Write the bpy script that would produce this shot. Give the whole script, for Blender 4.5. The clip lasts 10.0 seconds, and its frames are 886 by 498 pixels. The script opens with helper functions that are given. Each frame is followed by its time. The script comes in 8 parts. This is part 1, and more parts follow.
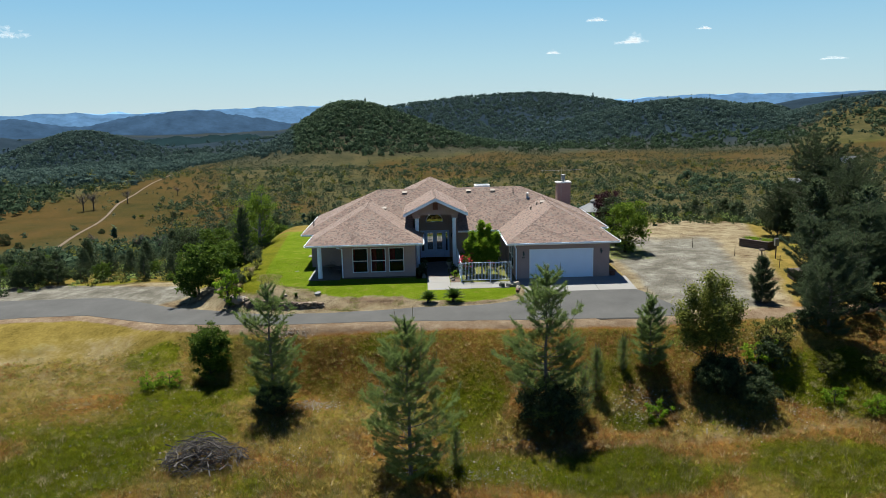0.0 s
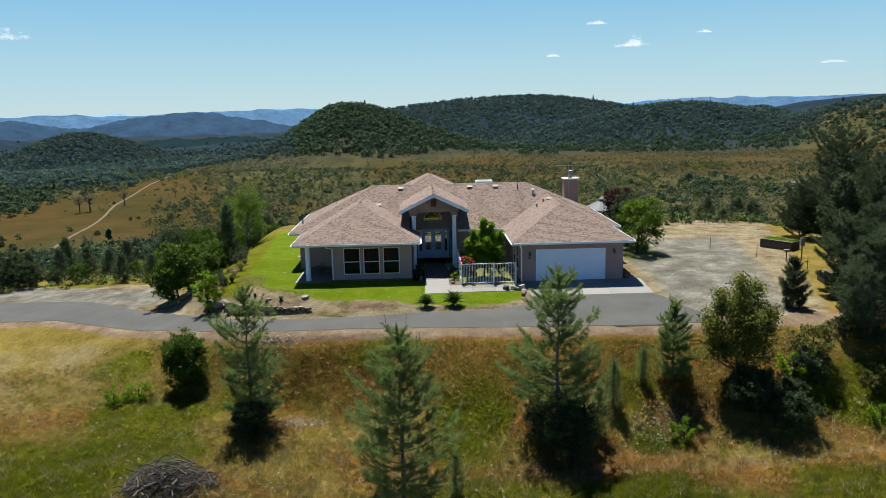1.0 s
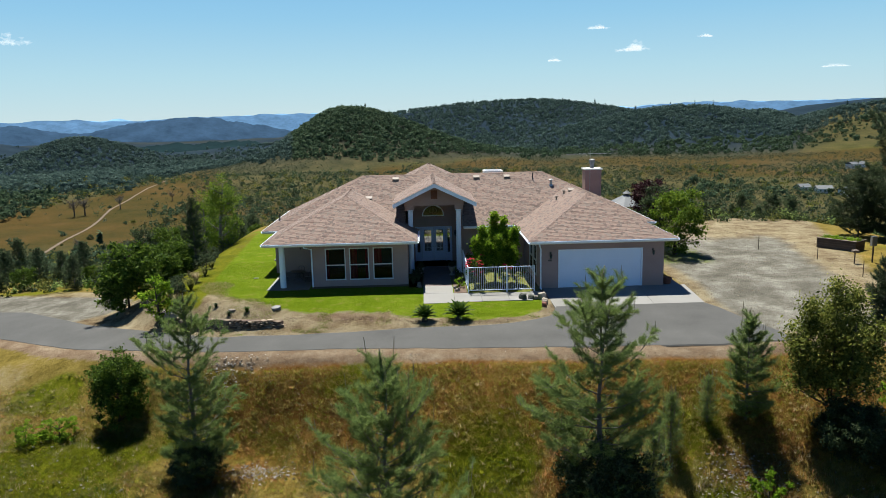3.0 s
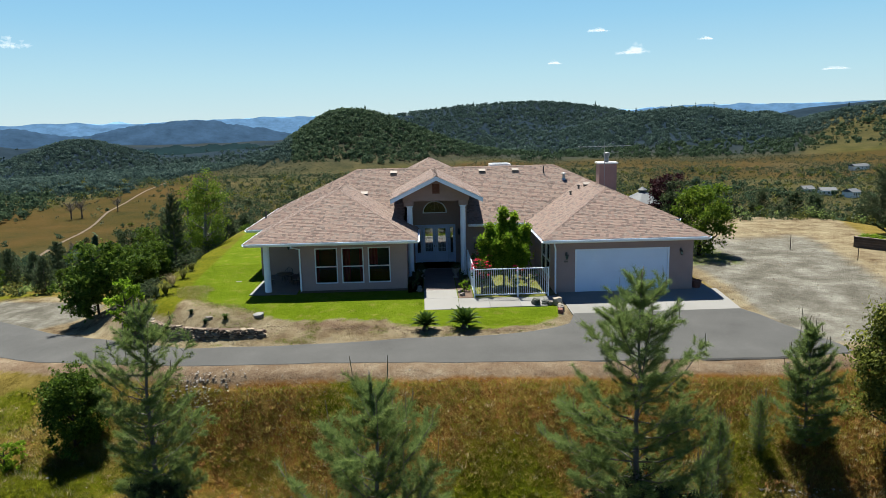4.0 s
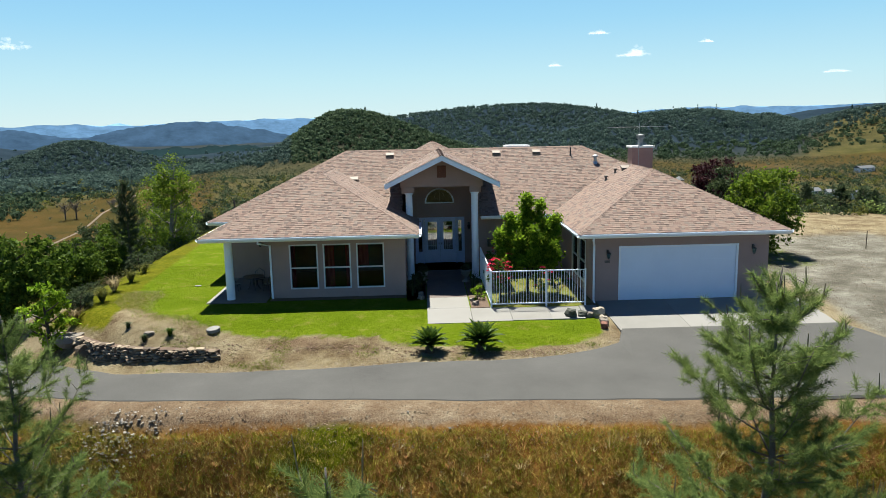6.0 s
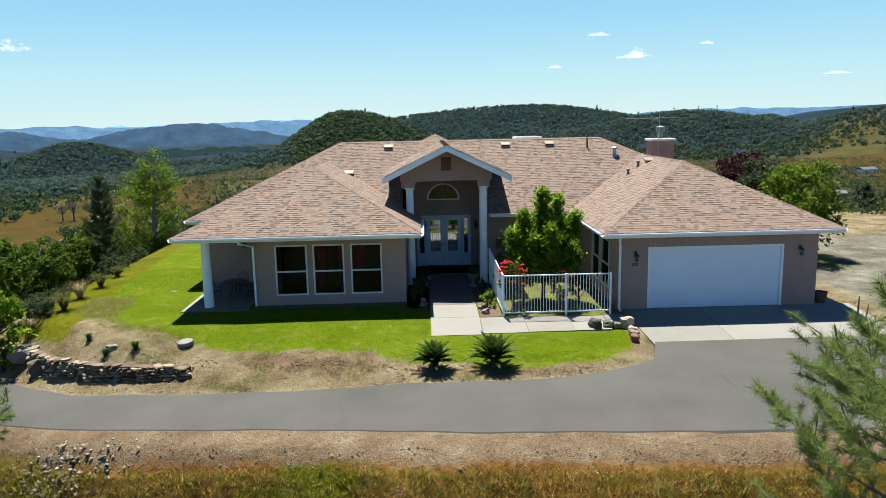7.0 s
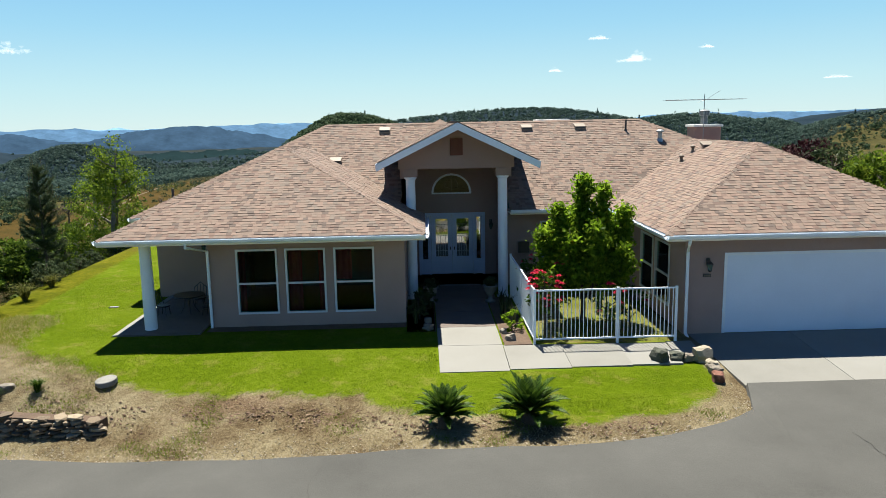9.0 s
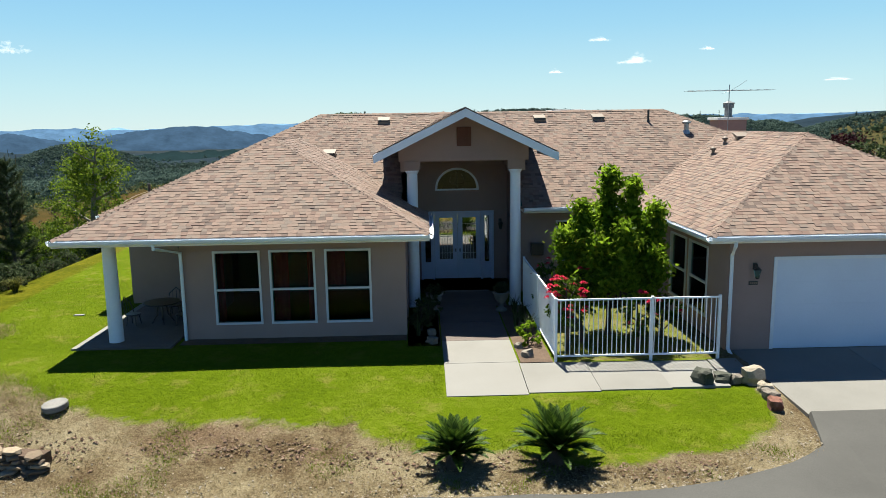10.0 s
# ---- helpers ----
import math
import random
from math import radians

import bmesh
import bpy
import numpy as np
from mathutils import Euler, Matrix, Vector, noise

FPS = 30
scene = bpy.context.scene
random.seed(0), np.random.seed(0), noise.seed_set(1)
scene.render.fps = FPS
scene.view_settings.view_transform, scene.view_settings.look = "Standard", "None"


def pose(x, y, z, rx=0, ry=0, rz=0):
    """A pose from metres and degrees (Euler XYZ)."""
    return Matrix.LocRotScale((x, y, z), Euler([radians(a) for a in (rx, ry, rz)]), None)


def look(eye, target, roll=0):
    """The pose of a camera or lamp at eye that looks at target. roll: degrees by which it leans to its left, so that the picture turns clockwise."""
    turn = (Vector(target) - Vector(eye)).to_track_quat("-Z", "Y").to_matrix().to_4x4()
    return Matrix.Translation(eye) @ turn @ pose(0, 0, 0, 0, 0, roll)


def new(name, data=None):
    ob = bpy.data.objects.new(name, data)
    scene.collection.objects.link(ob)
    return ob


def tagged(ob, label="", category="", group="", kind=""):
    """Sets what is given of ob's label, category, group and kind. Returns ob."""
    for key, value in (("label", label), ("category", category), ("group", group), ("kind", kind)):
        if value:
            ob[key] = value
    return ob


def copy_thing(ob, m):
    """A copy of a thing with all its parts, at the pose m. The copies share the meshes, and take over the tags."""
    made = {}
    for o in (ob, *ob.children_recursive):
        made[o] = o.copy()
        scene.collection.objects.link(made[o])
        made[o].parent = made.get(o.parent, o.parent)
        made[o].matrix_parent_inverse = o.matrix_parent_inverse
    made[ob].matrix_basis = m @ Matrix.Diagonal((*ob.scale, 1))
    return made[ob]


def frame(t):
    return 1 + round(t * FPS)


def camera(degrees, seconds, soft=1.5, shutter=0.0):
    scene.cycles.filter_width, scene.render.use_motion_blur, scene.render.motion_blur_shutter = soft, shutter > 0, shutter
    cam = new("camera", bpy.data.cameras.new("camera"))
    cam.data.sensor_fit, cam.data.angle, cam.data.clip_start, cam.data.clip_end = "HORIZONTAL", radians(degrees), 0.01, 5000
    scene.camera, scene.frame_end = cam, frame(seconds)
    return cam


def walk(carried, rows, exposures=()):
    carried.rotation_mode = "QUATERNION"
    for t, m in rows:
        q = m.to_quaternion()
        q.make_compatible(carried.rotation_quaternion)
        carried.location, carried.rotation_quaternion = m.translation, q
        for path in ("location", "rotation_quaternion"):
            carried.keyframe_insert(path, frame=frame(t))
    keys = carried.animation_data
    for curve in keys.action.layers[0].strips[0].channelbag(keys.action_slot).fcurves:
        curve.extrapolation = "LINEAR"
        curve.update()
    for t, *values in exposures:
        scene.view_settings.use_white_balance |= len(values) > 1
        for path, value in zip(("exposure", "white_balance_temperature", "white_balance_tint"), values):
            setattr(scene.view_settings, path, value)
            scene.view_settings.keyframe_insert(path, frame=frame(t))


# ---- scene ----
cam = camera(61.9, 10.0, soft=0.7)
PATH = [
    (0, (0.27, -5.6, 13.462), (0.321, -3.639, 13.076), -1.3),
    (0.5, (0.357, -3.334, 12.919), (0.408, -1.372, 12.536), -1.2),
    (1, (0.44, -1.069, 12.364), (0.492, 0.894, 11.985), -1.2),
    (1.5, (0.503, 1.186, 11.837), (0.555, 3.149, 11.461), -1.2),
    (2, (0.581, 3.474, 11.323), (0.632, 5.438, 10.95), -1.1),
    (2.5, (0.613, 5.696, 10.84), (0.663, 7.661, 10.47), -1.2),
    (4, (0.553, 12.402, 9.346), (0.602, 14.369, 8.988), -1.3),
    (4.5, (0.548, 14.529, 8.892), (0.596, 16.496, 8.535), -1.2),
    (5, (0.508, 16.587, 8.445), (0.558, 18.555, 8.088), -1.2),
    (5.5, (0.463, 18.553, 8.02), (0.512, 20.521, 7.666), -1.2),
    (7, (0.309, 24.009, 6.992), (0.358, 25.978, 6.645), -1.2),
    (7.5, (0.254, 25.695, 6.688), (0.305, 27.665, 6.345), -1.2),
    (8, (0.24, 27.313, 6.406), (0.288, 29.283, 6.064), -1.1),
    (8.5, (0.193, 28.858, 6.175), (0.242, 30.828, 5.835), -1.1),
    (9, (0.148, 30.355, 5.944), (0.198, 32.326, 5.606), -1.1),
    (9.5, (0.091, 31.735, 5.738), (0.142, 33.706, 5.4), -1.0),
    (10, (0.044, 33.0, 5.526), (0.095, 34.971, 5.191), -0.9),
]
walk(cam, [(t, look(eye, target, roll)) for t, eye, target, roll in PATH], exposures=[(0, 1.24, 6420, 7), (2.5, 1.28, 6420, 7), (5, 1.46, 6560, 6), (7, 1.56, 6720, 5), (10, 1.54, 6850, 5)])

# ---- light ----
SUN_WAY = Vector((-0.28, 1.20, 2.9)).normalized()
world = bpy.data.worlds.new("sky")
scene.world = world
world.use_nodes = True
wn = world.node_tree
sky = wn.nodes.new("ShaderNodeTexSky")
sky.sky_type = "NISHITA"
sky.sun_disc = False
sky.sun_elevation = math.asin(SUN_WAY.z)
sky.sun_rotation = math.atan2(SUN_WAY.x, SUN_WAY.y)
sky.altitude = 1200
sky.air_density, sky.dust_density, sky.ozone_density = 1.0, 0.0, 3.0
# clear air: pale near the horizon, deep blue overhead
where = wn.nodes.new("ShaderNodeTexCoord")
split = wn.nodes.new("ShaderNodeSeparateXYZ")
wn.links.new(where.outputs["Generated"], split.inputs[0])
height = wn.nodes.new("ShaderNodeValToRGB")
for stop, shade in ((0.05, (0.54, 0.82, 0.96, 1)), (0.12, (0.36, 0.70, 0.97, 1)), (0.22, (0.20, 0.54, 0.95, 1)), (0.5, (0.035, 0.15, 0.48, 1)), (0.95, (0.014, 0.066, 0.27, 1))):
    e = height.color_ramp.elements.new(stop)
    e.color = shade
height.color_ramp.elements[0].color = (0.66, 0.86, 0.94, 1)
height.color_ramp.elements[-1].color = (0.014, 0.066, 0.27, 1)
wn.links.new(split.outputs["Z"], height.inputs[0])
gain = wn.nodes.new("ShaderNodeVectorMath")
gain.operation = "SCALE"
gain.inputs["Scale"].default_value = 6.8
wn.links.new(height.outputs[0], gain.inputs[0])
cool = wn.nodes.new("ShaderNodeMix")
cool.data_type = "RGBA"
cool.inputs[0].default_value = 0.92
wn.links.new(sky.outputs[0], cool.inputs[6])
wn.links.new(gain.outputs[0], cool.inputs[7])
wn.links.new(cool.outputs[2], wn.nodes["Background"].inputs[0])
wn.nodes["Background"].inputs[1].default_value = 0.050
sun_data = bpy.data.lights.new("sun", "SUN")
sun_data.energy, sun_data.angle, sun_data.color = 4.9, radians(0.53), (1.0, 0.955, 0.88)
sun = new("sun", sun_data)
sun.matrix_world = look(SUN_WAY * 200, (0, 0, 0))


# ---- materials ----
def nodes_of(name):
    m = bpy.data.materials.new(name)
    m.use_nodes = True
    nt = m.node_tree
    return m, nt, nt.nodes["Principled BSDF"]


def link(nt, a, b):
    nt.links.new(a, b)


def noise_tex(nt, scale, detail=4, rough=0.6, stretch=None, coords="world"):
    tex = nt.nodes.new("ShaderNodeTexNoise")
    tex.inputs["Scale"].default_value, tex.inputs["Detail"].default_value, tex.inputs["Roughness"].default_value = scale, detail, rough
    if coords == "world":
        src = nt.nodes.new("ShaderNodeNewGeometry").outputs["Position"]
    else:
        src = nt.nodes.new("ShaderNodeTexCoord").outputs["Object"]
    if stretch:
        mp = nt.nodes.new("ShaderNodeMapping")
        mp.inputs["Scale"].default_value = stretch
        link(nt, src, mp.inputs[0])
        src = mp.outputs[0]
    link(nt, src, tex.inputs["Vector"])
    return tex.outputs["Fac"]


def ramp(nt, fac, stops):
    r = nt.nodes.new("ShaderNodeValToRGB")
    while len(r.color_ramp.elements) < len(stops):
        r.color_ramp.elements.new(0.5)
    for e, (p, c) in zip(r.color_ramp.elements, stops):
        e.position, e.color = p, (*c, 1)
    link(nt, fac, r.inputs[0])
    return r.outputs[0]


def blend(nt, fac, a, b, kind="MIX"):
    mx = nt.nodes.new("ShaderNodeMix")
    mx.data_type, mx.blend_type = "RGBA", kind
    for sock, v in ((mx.inputs[0], fac), (mx.inputs[6], a), (mx.inputs[7], b)):
        if isinstance(v, (int, float)):
            sock.default_value = v
        elif isinstance(v, tuple):
            sock.default_value = (*v, 1)
        else:
            link(nt, v, sock)
    return mx.outputs[2]


def calc(nt, op, a, b=0.0, clamp=False):
    mt = nt.nodes.new("ShaderNodeMath")
    mt.operation, mt.use_clamp = op, clamp
    for sock, v in ((mt.inputs[0], a), (mt.inputs[1], b)):
        if isinstance(v, (int, float)):
            sock.default_value = v
        else:
            link(nt, v, sock)
    return mt.outputs[0]


def bump_to(nt, bsdf, height, strength, distance):
    bp = nt.nodes.new("ShaderNodeBump")
    bp.inputs["Strength"].default_value, bp.inputs["Distance"].default_value = strength, distance
    link(nt, height, bp.inputs["Height"])
    link(nt, bp.outputs[0], bsdf.inputs["Normal"])


def varied(name, stops, scale=2.0, fine=30.0, rough=0.8, bump=0.3, depth=0.01, metal=0.0, by="", spread=0.35, stretch=None, spec=None, coords="world"):
    """A surface with broad and fine variation; by: 'object' or 'island' shifts the tone piece by piece."""
    m, nt, bsdf = nodes_of(name)
    a = noise_tex(nt, scale, 5, 0.6, stretch, coords)
    b = noise_tex(nt, fine, 4, 0.65, stretch, coords)
    mixv = calc(nt, "ADD", calc(nt, "MULTIPLY", a, 0.6), calc(nt, "MULTIPLY", b, 0.4))
    if by:
        if by == "object":
            rnd = nt.nodes.new("ShaderNodeObjectInfo").outputs["Random"]
        else:
            rnd = nt.nodes.new("ShaderNodeNewGeometry").outputs["Random Per Island"]
        mixv = calc(nt, "ADD", calc(nt, "MULTIPLY", mixv, 1 - spread), calc(nt, "MULTIPLY", rnd, spread))
    col = ramp(nt, mixv, stops)
    link(nt, col, bsdf.inputs["Base Color"])
    bsdf.inputs["Roughness"].default_value, bsdf.inputs["Metallic"].default_value = rough, metal
    if spec is not None:
        bsdf.inputs["Specular IOR Level"].default_value = spec
    if bump:
        bump_to(nt, bsdf, b, bump, depth)
    return m


def leafy(name, stops, rough=0.55, through_light=0.35, scale=0.8, by="island", spread=0.6):
    """Leaves and needles: tone by leaf, some light passing through."""
    m, nt, bsdf = nodes_of(name)
    a = noise_tex(nt, scale, 3)
    if by == "island":
        rnd = nt.nodes.new("ShaderNodeNewGeometry").outputs["Random Per Island"]
    else:
        rnd = nt.nodes.new("ShaderNodeObjectInfo").outputs["Random"]
    fac = calc(nt, "ADD", calc(nt, "MULTIPLY", a, 1 - spread), calc(nt, "MULTIPLY", rnd, spread))
    col = ramp(nt, fac, stops)
    link(nt, col, bsdf.inputs["Base Color"])
    bsdf.inputs["Roughness"].default_value = rough
    bsdf.inputs["Specular IOR Level"].default_value = 0.08
    tr = nt.nodes.new("ShaderNodeBsdfTranslucent")
    link(nt, col, tr.inputs["Color"])
    mx = nt.nodes.new("ShaderNodeMixShader")
    mx.inputs[0].default_value = through_light
    link(nt, bsdf.outputs[0], mx.inputs[1])
    link(nt, tr.outputs[0], mx.inputs[2])
    link(nt, mx.outputs[0], nt.nodes["Material Output"].inputs["Surface"])
    return m


def pane_glass(name, tint, ior=1.5):
    m, nt, bsdf = nodes_of(name)
    tr = nt.nodes.new("ShaderNodeBsdfTransparent")
    tr.inputs[0].default_value = (*tint, 1)
    gl = nt.nodes.new("ShaderNodeBsdfGlossy")
    gl.inputs["Roughness"].default_value = 0.03
    fr = nt.nodes.new("ShaderNodeFresnel")
    fr.inputs[0].default_value = ior
    mx = nt.nodes.new("ShaderNodeMixShader")
    link(nt, fr.outputs[0], mx.inputs[0])
    link(nt, tr.outputs[0], mx.inputs[1])
    link(nt, gl.outputs[0], mx.inputs[2])
    link(nt, mx.outputs[0], nt.nodes["Material Output"].inputs["Surface"])
    return m


M = {}
M["stucco"] = varied("stucco", [(0.25, (0.225, 0.158, 0.142)), (0.5, (0.275, 0.195, 0.176)), (0.8, (0.325, 0.236, 0.216))], 0.7, 60, 0.9, 0.5, 0.012)
M["chimney"] = varied("chimney_stucco", [(0.3, (0.271, 0.164, 0.138)), (0.7, (0.356, 0.223, 0.19))], 1.2, 50, 0.9, 0.5, 0.01)
# trim, garage and door paint carry the blue of skylit shade in their colour
M["trim"] = varied("white_paint", [(0.3, (0.60, 0.65, 0.72)), (0.7, (0.70, 0.76, 0.83))], 1.5, 25, 0.45, 0.08, 0.003)
M["fascia"] = varied("fascia_paint", [(0.3, (0.62, 0.61, 0.58)), (0.7, (0.76, 0.75, 0.72))], 1.5, 25, 0.5, 0.08, 0.003)
M["garage"] = varied("garage_door_paint", [(0.3, (0.5298, 0.6124, 0.7452)), (0.7, (0.6149, 0.6998, 0.8358))], 0.8, 30, 0.4, 0.05, 0.002)
M["door"] = varied("entry_door_paint", [(0.3, (0.34, 0.42, 0.60)), (0.7, (0.43, 0.51, 0.70))], 1.5, 30, 0.4, 0.05, 0.002)
SHINGLE = [(0.22, (0.08492, 0.0612, 0.0515)), (0.34, (0.1303, 0.0816, 0.06489)), (0.44, (0.1621, 0.1142, 0.09064)), (0.54, (0.1447, 0.1061, 0.08549)), (0.64, (0.1814, 0.1204, 0.09476)), (0.76, (0.1235, 0.09588, 0.08034)), (0.88, (0.1718, 0.1346, 0.1112))]
M["shingle"] = varied("shingle_piece", SHINGLE, 2.2, 60, 0.93, 0.6, 0.006, by="object", spread=0.62)
M["shingles"] = varied("shingles_rest", SHINGLE, 2.2, 60, 0.93, 0.6, 0.006, by="island", spread=0.62)
M["deck"] = varied("roof_deck", [(0.3, (0.0454, 0.0262, 0.019)), (0.7, (0.0779, 0.0462, 0.0321))], 2, 50, 0.95, 0.4, 0.01)
M["glass"] = pane_glass("window_glass", (0.50, 0.68, 0.68), 1.22)
M["vinyl"] = varied("window_vinyl", [(0.3, (0.46, 0.49, 0.52)), (0.7, (0.54, 0.57, 0.60))], 1.5, 25, 0.5, 0.06, 0.002)
M["door_glass"] = pane_glass("coated_door_glass", (0.35, 0.38, 0.38), 6.0)
M["arch_glass"] = pane_glass("arched_window_glass", (0.5, 0.55, 0.52), 1.7)
M["pine_bark"] = varied("pine_bark", [(0.3, (0.055, 0.047, 0.040)), (0.7, (0.15, 0.135, 0.12))], 5, 40, 0.95, 0.7, 0.015, coords="object")
M["black"] = varied("dark_metal", [(0.3, (0.012, 0.012, 0.013)), (0.7, (0.03, 0.03, 0.032))], 3, 40, 0.4, 0.1, 0.002)
M["galv"] = varied("galvanised", [(0.3, (0.252, 0.258, 0.264)), (0.7, (0.348, 0.354, 0.36))], 4, 30, 0.38, 0.1, 0.002, metal=0.85)
M["vent"] = varied("vent_paint", [(0.3, (0.1302, 0.0992, 0.07502)), (0.7, (0.1612, 0.1296, 0.1011))], 4, 30, 0.6, 0.1, 0.002)
M["concrete"] = varied("concrete", [(0.25, (0.1191, 0.1164, 0.1055)), (0.5, (0.1527, 0.1493, 0.1385)), (0.8, (0.1759, 0.1741, 0.1658))], 0.7, 40, 0.85, 0.25, 0.004, by="object", spread=0.2)
M["asphalt"] = varied("asphalt", [(0.28, (0.03914, 0.039, 0.03734)), (0.42, (0.05562, 0.0555, 0.05286)), (0.55, (0.06386, 0.0635, 0.06062)), (0.72, (0.0824, 0.082, 0.0776))], 0.45, 42, 0.95, 0.8, 0.008, spec=0.15)
M["bark"] = varied("bark", [(0.3, (0.0208, 0.0148, 0.0111)), (0.7, (0.0555, 0.0417, 0.0315))], 4, 40, 0.95, 0.8, 0.02, coords="object")
M["pale_bark"] = varied("pale_bark", [(0.3, (0.0926, 0.0833, 0.0694)), (0.7, (0.194, 0.181, 0.158))], 6, 30, 0.9, 0.6, 0.01, coords="object")
M["needle"] = leafy("pine_needles", [(0.2, (0.06654, 0.1056, 0.0306)), (0.5, (0.1344, 0.1914, 0.05661)), (0.8, (0.243, 0.3037, 0.09561))], 0.75, 0.52, 1.2)
M["dark_needle"] = leafy("dark_needles", [(0.2, (0.0242, 0.0396, 0.0187)), (0.5, (0.0528, 0.0748, 0.0352)), (0.8, (0.0968, 0.121, 0.0572))], 0.7, 0.3, 1.2)
M["mid_needle"] = leafy("mid_needles", [(0.2, (0.0289, 0.04576, 0.0221)), (0.5, (0.0595, 0.08448, 0.0408)), (0.8, (0.1062, 0.1338, 0.068))], 0.75, 0.4, 1.2)
M["green_leaf"] = leafy("green_leaves", [(0.2, (0.0162, 0.0393, 0.00463)), (0.5, (0.0417, 0.0833, 0.00833)), (0.8, (0.0833, 0.139, 0.0162))], 0.45, 0.5)
M["bright_leaf"] = leafy("bright_leaves", [(0.2, (0.05664, 0.1171, 0.006796)), (0.5, (0.1272, 0.2184, 0.01357)), (0.8, (0.2256, 0.3228, 0.03059))], 0.45, 0.68)
M["deep_leaf"] = leafy("deep_leaves", [(0.2, (0.0171, 0.0284, 0.0134)), (0.5, (0.0383, 0.0577, 0.0242)), (0.8, (0.0724, 0.0954, 0.0403))], 0.45, 0.4)
M["olive_leaf"] = leafy("olive_leaves", [(0.2, (0.04169, 0.05186, 0.01164)), (0.5, (0.09746, 0.1065, 0.0246)), (0.8, (0.1804, 0.1771, 0.04704))], 0.7, 0.45)
M["mid_leaf"] = leafy("mid_leaves", [(0.2, (0.02423, 0.05016, 0.00666)), (0.5, (0.05661, 0.09944, 0.01161)), (0.8, (0.113, 0.1637, 0.02169))], 0.6, 0.4)
M["purple_leaf"] = leafy("purple_leaves", [(0.2, (0.0116, 0.00371, 0.00555)), (0.5, (0.0278, 0.00833, 0.012)), (0.8, (0.0463, 0.0162, 0.0185))], 0.5, 0.3)
M["palm_leaf"] = leafy("sago_leaves", [(0.2, (0.012, 0.03, 0.0042)), (0.5, (0.03, 0.063, 0.0084)), (0.8, (0.0675, 0.1125, 0.0168))], 0.5, 0.2)
M["rose"] = leafy("rose_petals", [(0.2, (0.26, 0.004, 0.018)), (0.6, (0.48, 0.010, 0.045)), (0.9, (0.62, 0.06, 0.13))], 0.5, 0.3)
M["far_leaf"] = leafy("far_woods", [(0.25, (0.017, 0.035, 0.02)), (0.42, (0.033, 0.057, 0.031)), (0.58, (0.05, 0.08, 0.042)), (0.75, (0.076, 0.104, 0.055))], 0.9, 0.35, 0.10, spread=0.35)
# the haze over the further woods is painted into this leaf colour
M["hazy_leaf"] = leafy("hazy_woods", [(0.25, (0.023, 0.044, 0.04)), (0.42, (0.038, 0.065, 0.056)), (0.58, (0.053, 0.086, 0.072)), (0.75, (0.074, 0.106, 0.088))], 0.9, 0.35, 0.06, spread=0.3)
M["chaparral"] = leafy("chaparral", [(0.2, (0.036, 0.048, 0.026)), (0.5, (0.068, 0.081, 0.046)), (0.85, (0.108, 0.108, 0.070))], 0.9, 0.4, 0.02, spread=0.5)
M["bare_twig"] = varied("bare_twigs", [(0.3, (0.0371, 0.0299, 0.025)), (0.7, (0.0819, 0.067, 0.0565))], 3, 20, 0.9, 0.3, 0.01)
M["cut_branch"] = varied("cut_branches", [(0.25, (0.0145, 0.0115, 0.00988)), (0.5, (0.0338, 0.0287, 0.0255)), (0.8, (0.0781, 0.0675, 0.0625))], 3, 20, 0.9, 0.3, 0.01, by="object", spread=0.6)
M["dry_grass"] = leafy("dry_grass", [(0.15, (0.1033, 0.1243, 0.02006)), (0.32, (0.2146, 0.1888, 0.04442)), (0.48, (0.302, 0.2441, 0.07522)), (0.62, (0.2464, 0.1566, 0.05158)), (0.74, (0.2861, 0.2487, 0.07522)), (0.9, (0.4134, 0.3592, 0.1433))], 0.8, 0.85, 0.6, spread=0.35)
M["straw"] = leafy("straw", [(0.2, (0.136, 0.1066, 0.05685)), (0.5, (0.255, 0.2082, 0.1197)), (0.85, (0.3825, 0.3249, 0.202))], 0.8, 0.85, 1.4, spread=0.5)
M["rust_grass"] = leafy("rusty_grass", [(0.2, (0.1227, 0.05714, 0.02346)), (0.5, (0.2359, 0.1162, 0.04533)), (0.85, (0.3587, 0.2142, 0.0938))], 0.85, 0.85, 0.9, spread=0.5)
M["candle"] = varied("pine_candles", [(0.3, (0.10, 0.085, 0.045)), (0.7, (0.17, 0.15, 0.085))], 4, 30, 0.85, 0.3, 0.004)
M["birch_leaf"] = leafy("birch_leaves", [(0.2, (0.04104, 0.07776, 0.0075)), (0.5, (0.0918, 0.149, 0.0135)), (0.8, (0.1728, 0.2268, 0.028))], 0.5, 0.55)
M["flue"] = varied("flue_metal", [(0.3, (0.10, 0.11, 0.115)), (0.7, (0.19, 0.20, 0.21))], 4, 30, 0.5, 0.1, 0.002, metal=0.4)
# brownish concrete, darkened: the shade under the roofs is in its colour
M["porch"] = varied("shaded_concrete", [(0.3, (0.072, 0.05616, 0.05016)), (0.7, (0.1152, 0.09, 0.0798))], 1.5, 30, 0.85, 0.2, 0.004)
M["disc"] = varied("disc_concrete", [(0.3, (0.10, 0.098, 0.092)), (0.7, (0.20, 0.195, 0.185))], 4, 40, 0.9, 0.4, 0.006)
M["pale_rock"] = varied("pale_rock", [(0.25, (0.15, 0.125, 0.095)), (0.5, (0.25, 0.215, 0.165)), (0.8, (0.34, 0.30, 0.24))], 4, 25, 0.9, 0.7, 0.02)
